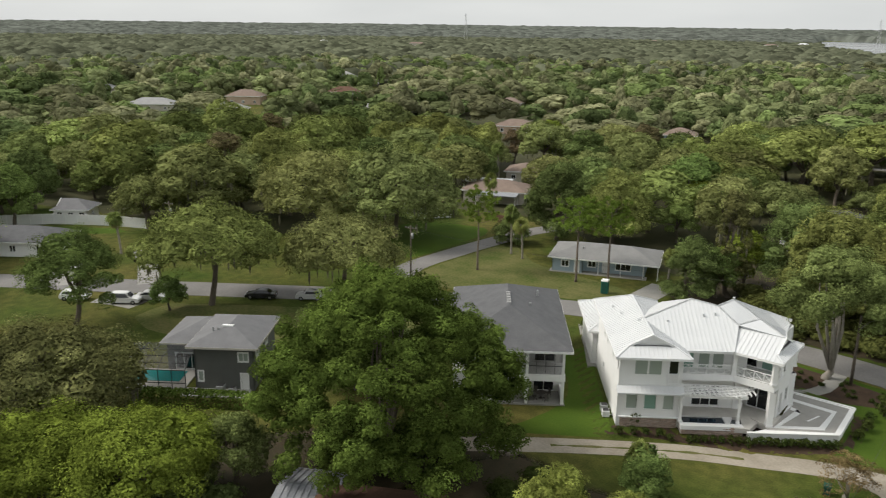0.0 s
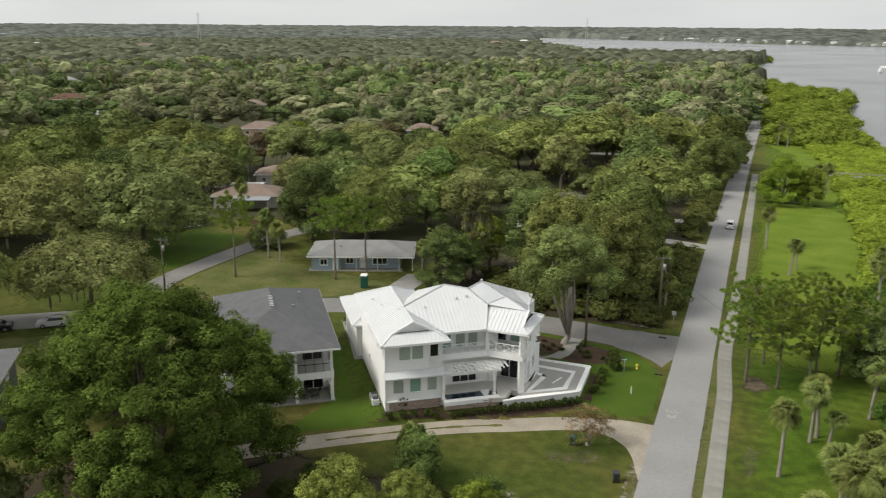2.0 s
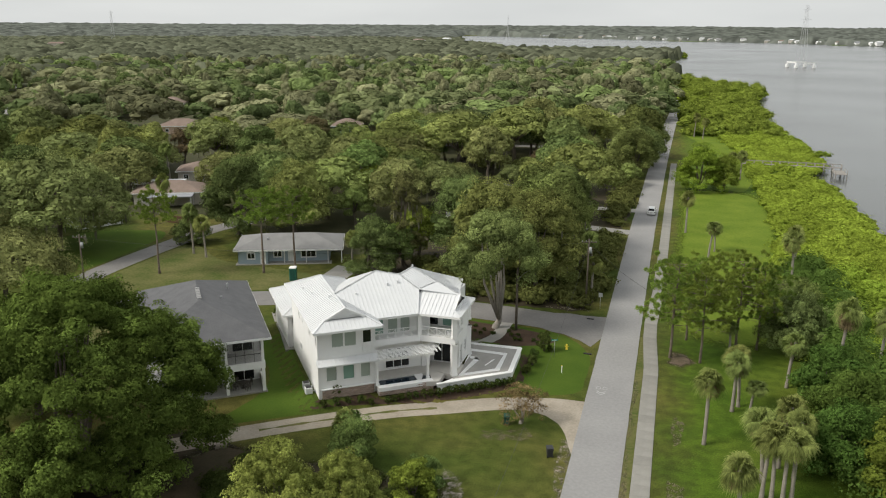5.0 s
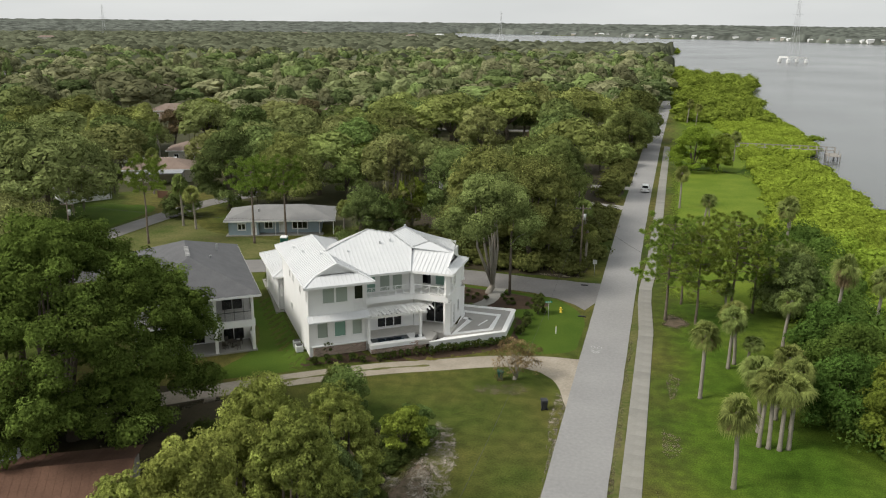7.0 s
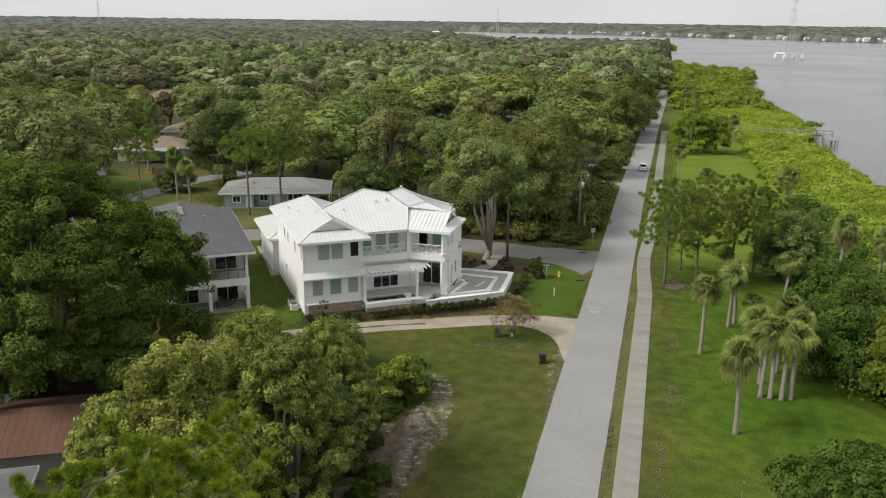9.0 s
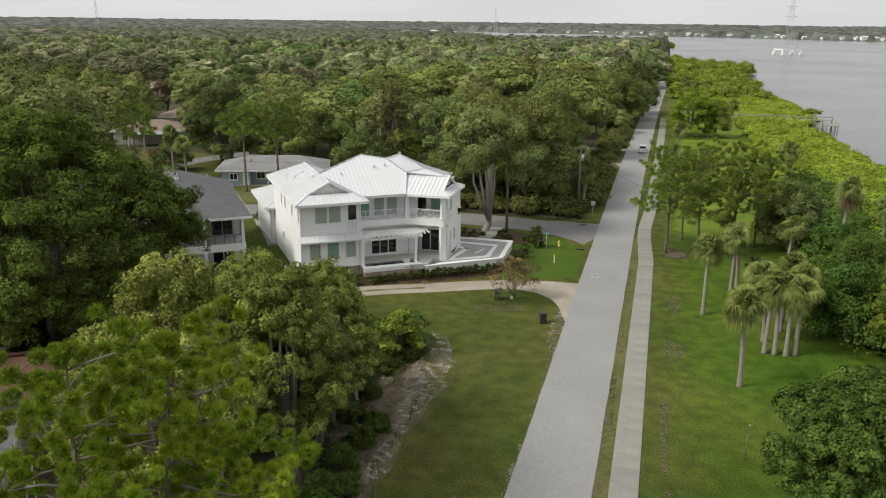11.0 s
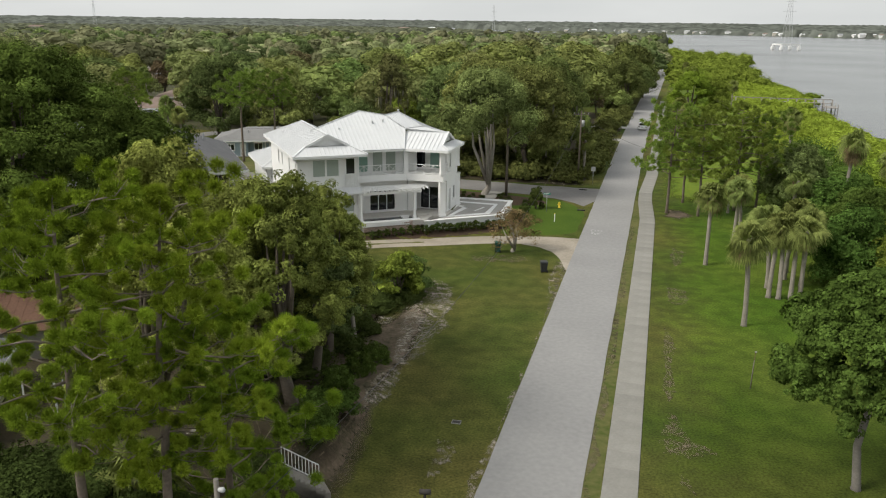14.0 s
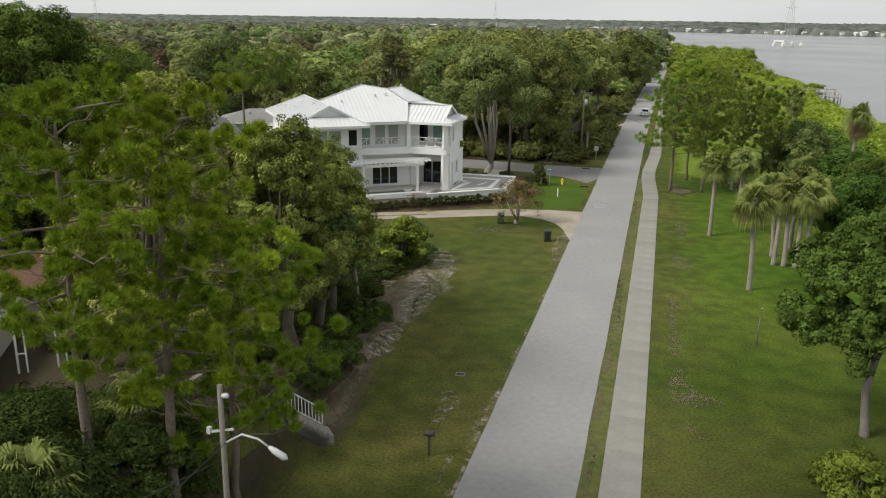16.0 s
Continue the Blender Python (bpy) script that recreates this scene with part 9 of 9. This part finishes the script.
for x, y in ((-3.9, 70.8), (-2.9, 57.8)):
    tagged(part("culvert_mouth", slab(x - 0.5, x + 0.5, y - 0.14, y + 0.14, -0.1, 0.12), "dark"), "dark storm-drain mouth at the kerb", "drain")
mh = thing("bike_marking", pose(-0.2, 47.2, 0.036, 0, 0, 0), "faded white bicycle marking on the asphalt", "road marking")
for k, pts in enumerate(([(-0.5, 0.0), (0.0, 0.45), (0.5, 0.0), (0.5, 0.18), (0.0, 0.63), (-0.5, 0.18)], [(-0.5, 0.4), (0.0, 0.85), (0.5, 0.4), (0.5, 0.58), (0.0, 1.03), (-0.5, 0.58)])):
    bm = bmesh.new()
    bm.faces.new([bm.verts.new((x, -y, 0.004)) for x, y in (pts[0], pts[1], pts[4], pts[5])][::-1])
    bm.faces.new([bm.verts.new((x, -y, 0.004)) for x, y in (pts[1], pts[2], pts[3], pts[4])][::-1])
    part("chevron", bm, "marking", mh)
for sx in (-0.38, 0.38):
    v, f = [], []
    for i in range(16):
        a = i * 6.2832 / 16
        v += [(sx + 0.28 * math.cos(a), 0.75 + 0.42 * math.sin(a), 0.004), (sx + 0.21 * math.cos(a), 0.75 + 0.33 * math.sin(a), 0.004)]
    for i in range(16):
        j = (i + 1) % 16
        f.append((2 * i, 2 * j, 2 * j + 1, 2 * i + 1))
    me = bpy.data.meshes.new("wheel_ring")
    me.from_pydata(v, [], f)
    part("wheel_ring", me, "marking", mh)

# steps with a white iron railing at the edge of the pines
st = thing("front_steps", pose(-8.74, -9.02, 0.3, 0, 0, 130.5), "worn concrete steps with a white iron railing up a bank", "steps")
for k in range(8):
    part("step", slab(-0.55, 0.5, -0.22 + k * 0.24, 1.95, k * 0.18 - 0.6, k * 0.18 + 0.18, bevel=0.012), "walk_old", st)
rl = bmesh.new()
r0, r1 = Vector((0.56, 0.0, 0.15)), Vector((0.56, 1.8, 1.55))
up = Vector((0, 0, 1))
for h0 in (0.12, 0.95):
    beam(rl, r0 + up * h0, r1 + up * h0, 0.045, 0.045)
part("rail", rl, "white_trim", st)
for k in range(12):
    p = r0.lerp(r1, k / 11)
    part("baluster", beam(bmesh.new(), p + up * (-0.25 if k in (0, 11) else 0.12), p + up * 0.95, 0.03, 0.03), "white_trim", st)
for k, (x, y) in enumerate(((-29.4, -8.6), (-27.6, -7.6), (-25.8, -6.6), (-24.4, -3.6))):
    pp = thing("porch_post", pose(x, y, float(rise(x, y)), 0, 0, 30), "white iron porch post with cross bar", "post", "porch posts")
    part("post", slab(-0.05, 0.05, -0.05, 0.05, 0, 2.7), "white_trim", pp)
    part("post", slab(0.42, 0.50, -0.04, 0.04, 0, 2.7), "white_trim", pp)
    part("cross_bar", slab(0.05, 0.42, -0.03, 0.03, 1.2, 1.26), "white_trim", pp)

# planting beside the terrace
shrub = put(broadleaf("terrace_shrub", 900, 0.95, 0.75, 0.08, 320, 0.10, "deep", "bark", 6, 0.03, 1.0, 0.26, fill=0.9, shell=2, label="small upright evergreen shrub in a mulch bed", category="shrub", group="shrubs along the terrace"), -24.4, 36.3)
spots = [(-23.6 + 0.72 * k, 36.9 + 0.40 * k) for k in range(1, 8)] + [(-17.75 + 0.60 * k, 39.95 + 0.45 * k) for k in range(13)] + [(-29.0 + 1.1 * k, 33.9 + 0.78 * k) for k in range(4)]
for x, y in spots:
    s = rnd.uniform(0.85, 1.1)
    clone(shrub, x, y, rnd.uniform(0, 6), s, s * rnd.uniform(0.9, 1.15))
put(broadleaf("cone_shrub", 901, 2.9, 1.7, 0.1, 2200, 0.13, "deep", "bark", 14, 0.06, 1.35, 0.2, fill=0.9, shell=3, label="dark conical evergreen shrub on the lawn", category="shrub", top=0.9), -8.4, 57.2)
put(broadleaf("bush", 902, 2.0, 2.4, 0.1, 1100, 0.24, "green", "bark", 8, 0.05, 0.9, 0.25, label="green shrub beside the sandy lane", category="bush"), -24.6, 30.8)
for k, (x, y, s, lab) in enumerate(((-28.6, 36.3, 1.2, ""), (-9.4, 49.5, 1.0, ""), (-9.2, 52.2, 1.1, ""), (-9.5, 54.8, 0.9, ""), (-35.8, 46.5, 0.9, ""), (-46.2, 57.5, 1.5, ""), (-45, 59.5, 1.7, ""))):
    clone(shrub, x, y, k, s * 1.5, s * 1.4, "dark green garden shrub in a bed")
for k in range(26):
    clone(shrub, rnd.uniform(-24, -9), rnd.uniform(58.6, 63.5), k, 0.8, 0.55, "low green groundcover plant in a mulch bed")


# ---------------------------------------------------------------- fences
def fence(pts, h, mat, label, bay=2.4):
    t = thing("fence", Matrix.Identity(4), label, "fence")
    for a, b in zip(pts, pts[1:]):
        a, b = Vector((*a, 0)), Vector((*b, 0))
        n = max(1, round((b - a).length / bay))
        for i in range(n):
            p, q = a.lerp(b, i / n), a.lerp(b, (i + 1) / n)
            part("panel", beam(bmesh.new(), p + Vector((0, 0, h / 2)), q + Vector((0, 0, h / 2)), 0.05, h), mat, t)
            part("post", slab(p.x - 0.07, p.x + 0.07, p.y - 0.07, p.y + 0.07, 0, h + 0.08), mat, t)


fence([(-172, 29), (-163, 39.5), (-152.5, 46.8), (-145, 50)], 2.2, "white_trim", "tall white vinyl privacy fence")
fence([(-96, 104), (-88.5, 104)], 1.5, "rust_roof", "low reddish garden fence")


# ---------------------------------------------------------------- bay: dock, power pylon, far shore
dk = thing("dock", Matrix.Identity(4), "long grey wooden dock reaching over the mangroves", "dock")
part("deck", slab(26, 53.5, 215.8, 217.2, 0.9, 1.02), "wood_grey", dk)
part("deck", slab(50.6, 53.8, 208.5, 215.8, 0.2, 0.32), "wood_grey", dk)
for k in range(12):
    x = 27 + k * 2.4
    for y in (215.9, 217.1):
        part("pile", tubes("pile", [([(x, y, -3.5), (x, y, 2.0)], [0.12, 0.11])], 7), "wood_grey", dk)
for y in (215.85, 217.15):
    part("rail", beam(bmesh.new(), (26, y, 1.95), (53.5, y, 1.95), 0.09, 0.12), "wood_grey", dk)
for k in (0, 1):
    for x in (50.7, 53.7):
        part("pile", tubes("pile", [([(x, 208.9 + k * 3.6, -3.5), (x, 208.9 + k * 3.6, 1.3)], [0.14, 0.12])], 7), "wood_grey", dk)


def pylon(x, y, h, spread, footed, label, z=0.0):
    """A lattice power-line tower."""
    p = thing("pylon", pose(x, y, z, 0, 0, 20), label, "pylon", "pylons")
    bm = bmesh.new()
    legs = []
    for i, j in ((-1, -1), (1, -1), (1, 1), (-1, 1)):
        legs.append([Vector((i * w, j * w, q * h)) for q, w in ((0, spread), (0.14, spread * 0.45), (0.5, spread * 0.24), (1.0, spread * 0.1))])
    for leg in legs:
        for a, b in zip(leg, leg[1:]):
            beam(bm, a, b, 0.15, 0.15)
    for k in range(4):
        l1, l2 = legs[k], legs[(k + 1) % 4]
        for s in range(3):
            beam(bm, l1[s], l2[s + 1], 0.06, 0.06)
            beam(bm, l2[s], l1[s + 1], 0.06, 0.06)
            beam(bm, l1[s + 1], l2[s + 1], 0.07, 0.07)
    part("lattice", bm, "pylon", p)
    for q, w in ((0.62, 7), (0.78, 6), (0.93, 5)):
        part("cross_arm", beam(bmesh.new(), (-w, 0, q * h), (w, 0, q * h), 0.18, 0.2), "pylon", p)
    if footed:
        for i, j in ((-1, -1), (1, -1), (1, 1), (-1, 1)):
            part("footing", slab(i * spread - 1.6, i * spread + 1.6, j * spread - 1.6, j * spread + 1.6, -4, 3.2, bevel=0.3), "white_wall", p)
        fr = bmesh.new()
        beam(fr, (-spread, -spread, 5.2), (spread, -spread, 5.2), 1.0, 1.4)
        beam(fr, (-spread, spread, 5.2), (spread, spread, 5.2), 1.0, 1.4)
        beam(fr, (-spread, -spread, 5.2), (-spread, spread, 5.2), 1.0, 1.4)
        for i, j in ((-1, -1), (1, -1), (1, 1), (-1, 1)):
            box(fr, i * spread - 0.7, i * spread + 0.7, j * spread - 0.7, j * spread + 0.7, 3.2, 5.9)
        part("platform", fr, "white_wall", p)


pylon(127, 893, 62, 9.5, True, "lattice power pylon on white concrete footings in the bay", -1.1)
pylon(-363, 1770, 60, 7, False, "lattice power pylon on the far shore")
pylon(-1060, 1350, 62, 7, False, "lattice power pylon above distant woods")


def far_buildings():
    """Pale houses and sheds along the far shore and far out in the woods."""
    rng = random.Random(17)
    spots = []
    for t in np.linspace(0, 1, 64):
        x = -460 + t * 1060
        y = float(np.interp(x, [-511, -217, -42, 235, 403, 900], [2752, 2552, 2344, 2154, 1934, 1394])) + rng.uniform(2, 16)
        if rng.random() < 0.8:
            spots.append((x + rng.uniform(-6, 6), y, rng.uniform(8, 20), rng.uniform(3.5, 8)))
    for _ in range(9):
        a, d = radians(rng.uniform(2, 62)), rng.uniform(1100, 2600)
        spots.append((5 - d * math.sin(a), -40 + d * math.cos(a), rng.uniform(10, 24), rng.uniform(9, 11.5)))
    for x, y, w, h in spots:
        if coast_distance(np.array([x]), np.array([y]))[0] < 2:
            continue
        b = thing("far_building", pose(x, y, 0, 0, 0, rng.uniform(-25, 25)), "small pale building far across the view", "building", "far buildings")
        part("wall", slab(-w / 2, w / 2, -5, 5, 0, h), rng.choice(("white_wall", "beige_wall", "white_wall")), b)
        rb = bmesh.new()
        v = [rb.verts.new(p) for p in ((-w / 2 - 0.5, -5.5, h), (w / 2 + 0.5, -5.5, h), (w / 2 + 0.5, 5.5, h), (-w / 2 - 0.5, 5.5, h), (-w / 2 + 3, 0, h + 2.2), (w / 2 - 3, 0, h + 2.2))]
        for f in ((0, 1, 5, 4), (1, 2, 5), (2, 3, 4, 5), (3, 0, 4), (3, 2, 1, 0)):
            rb.faces.new([v[i] for i in f])
        part("roof", rb, rng.choice(("shingle_light", "tin_roof", "shingle_brown", "white_metal")), b)


far_buildings()

stake = thing("stake", pose(12.5, 9.6, 0), "thin dark wooden stake standing in the park lawn", "stake")
part("shaft", tubes("shaft", [([(0, 0, -0.2), (0.02, 0.01, 1.0), (0.05, 0.03, 1.95)], [0.03, 0.028, 0.022])], 7), "wood_pole", stake)
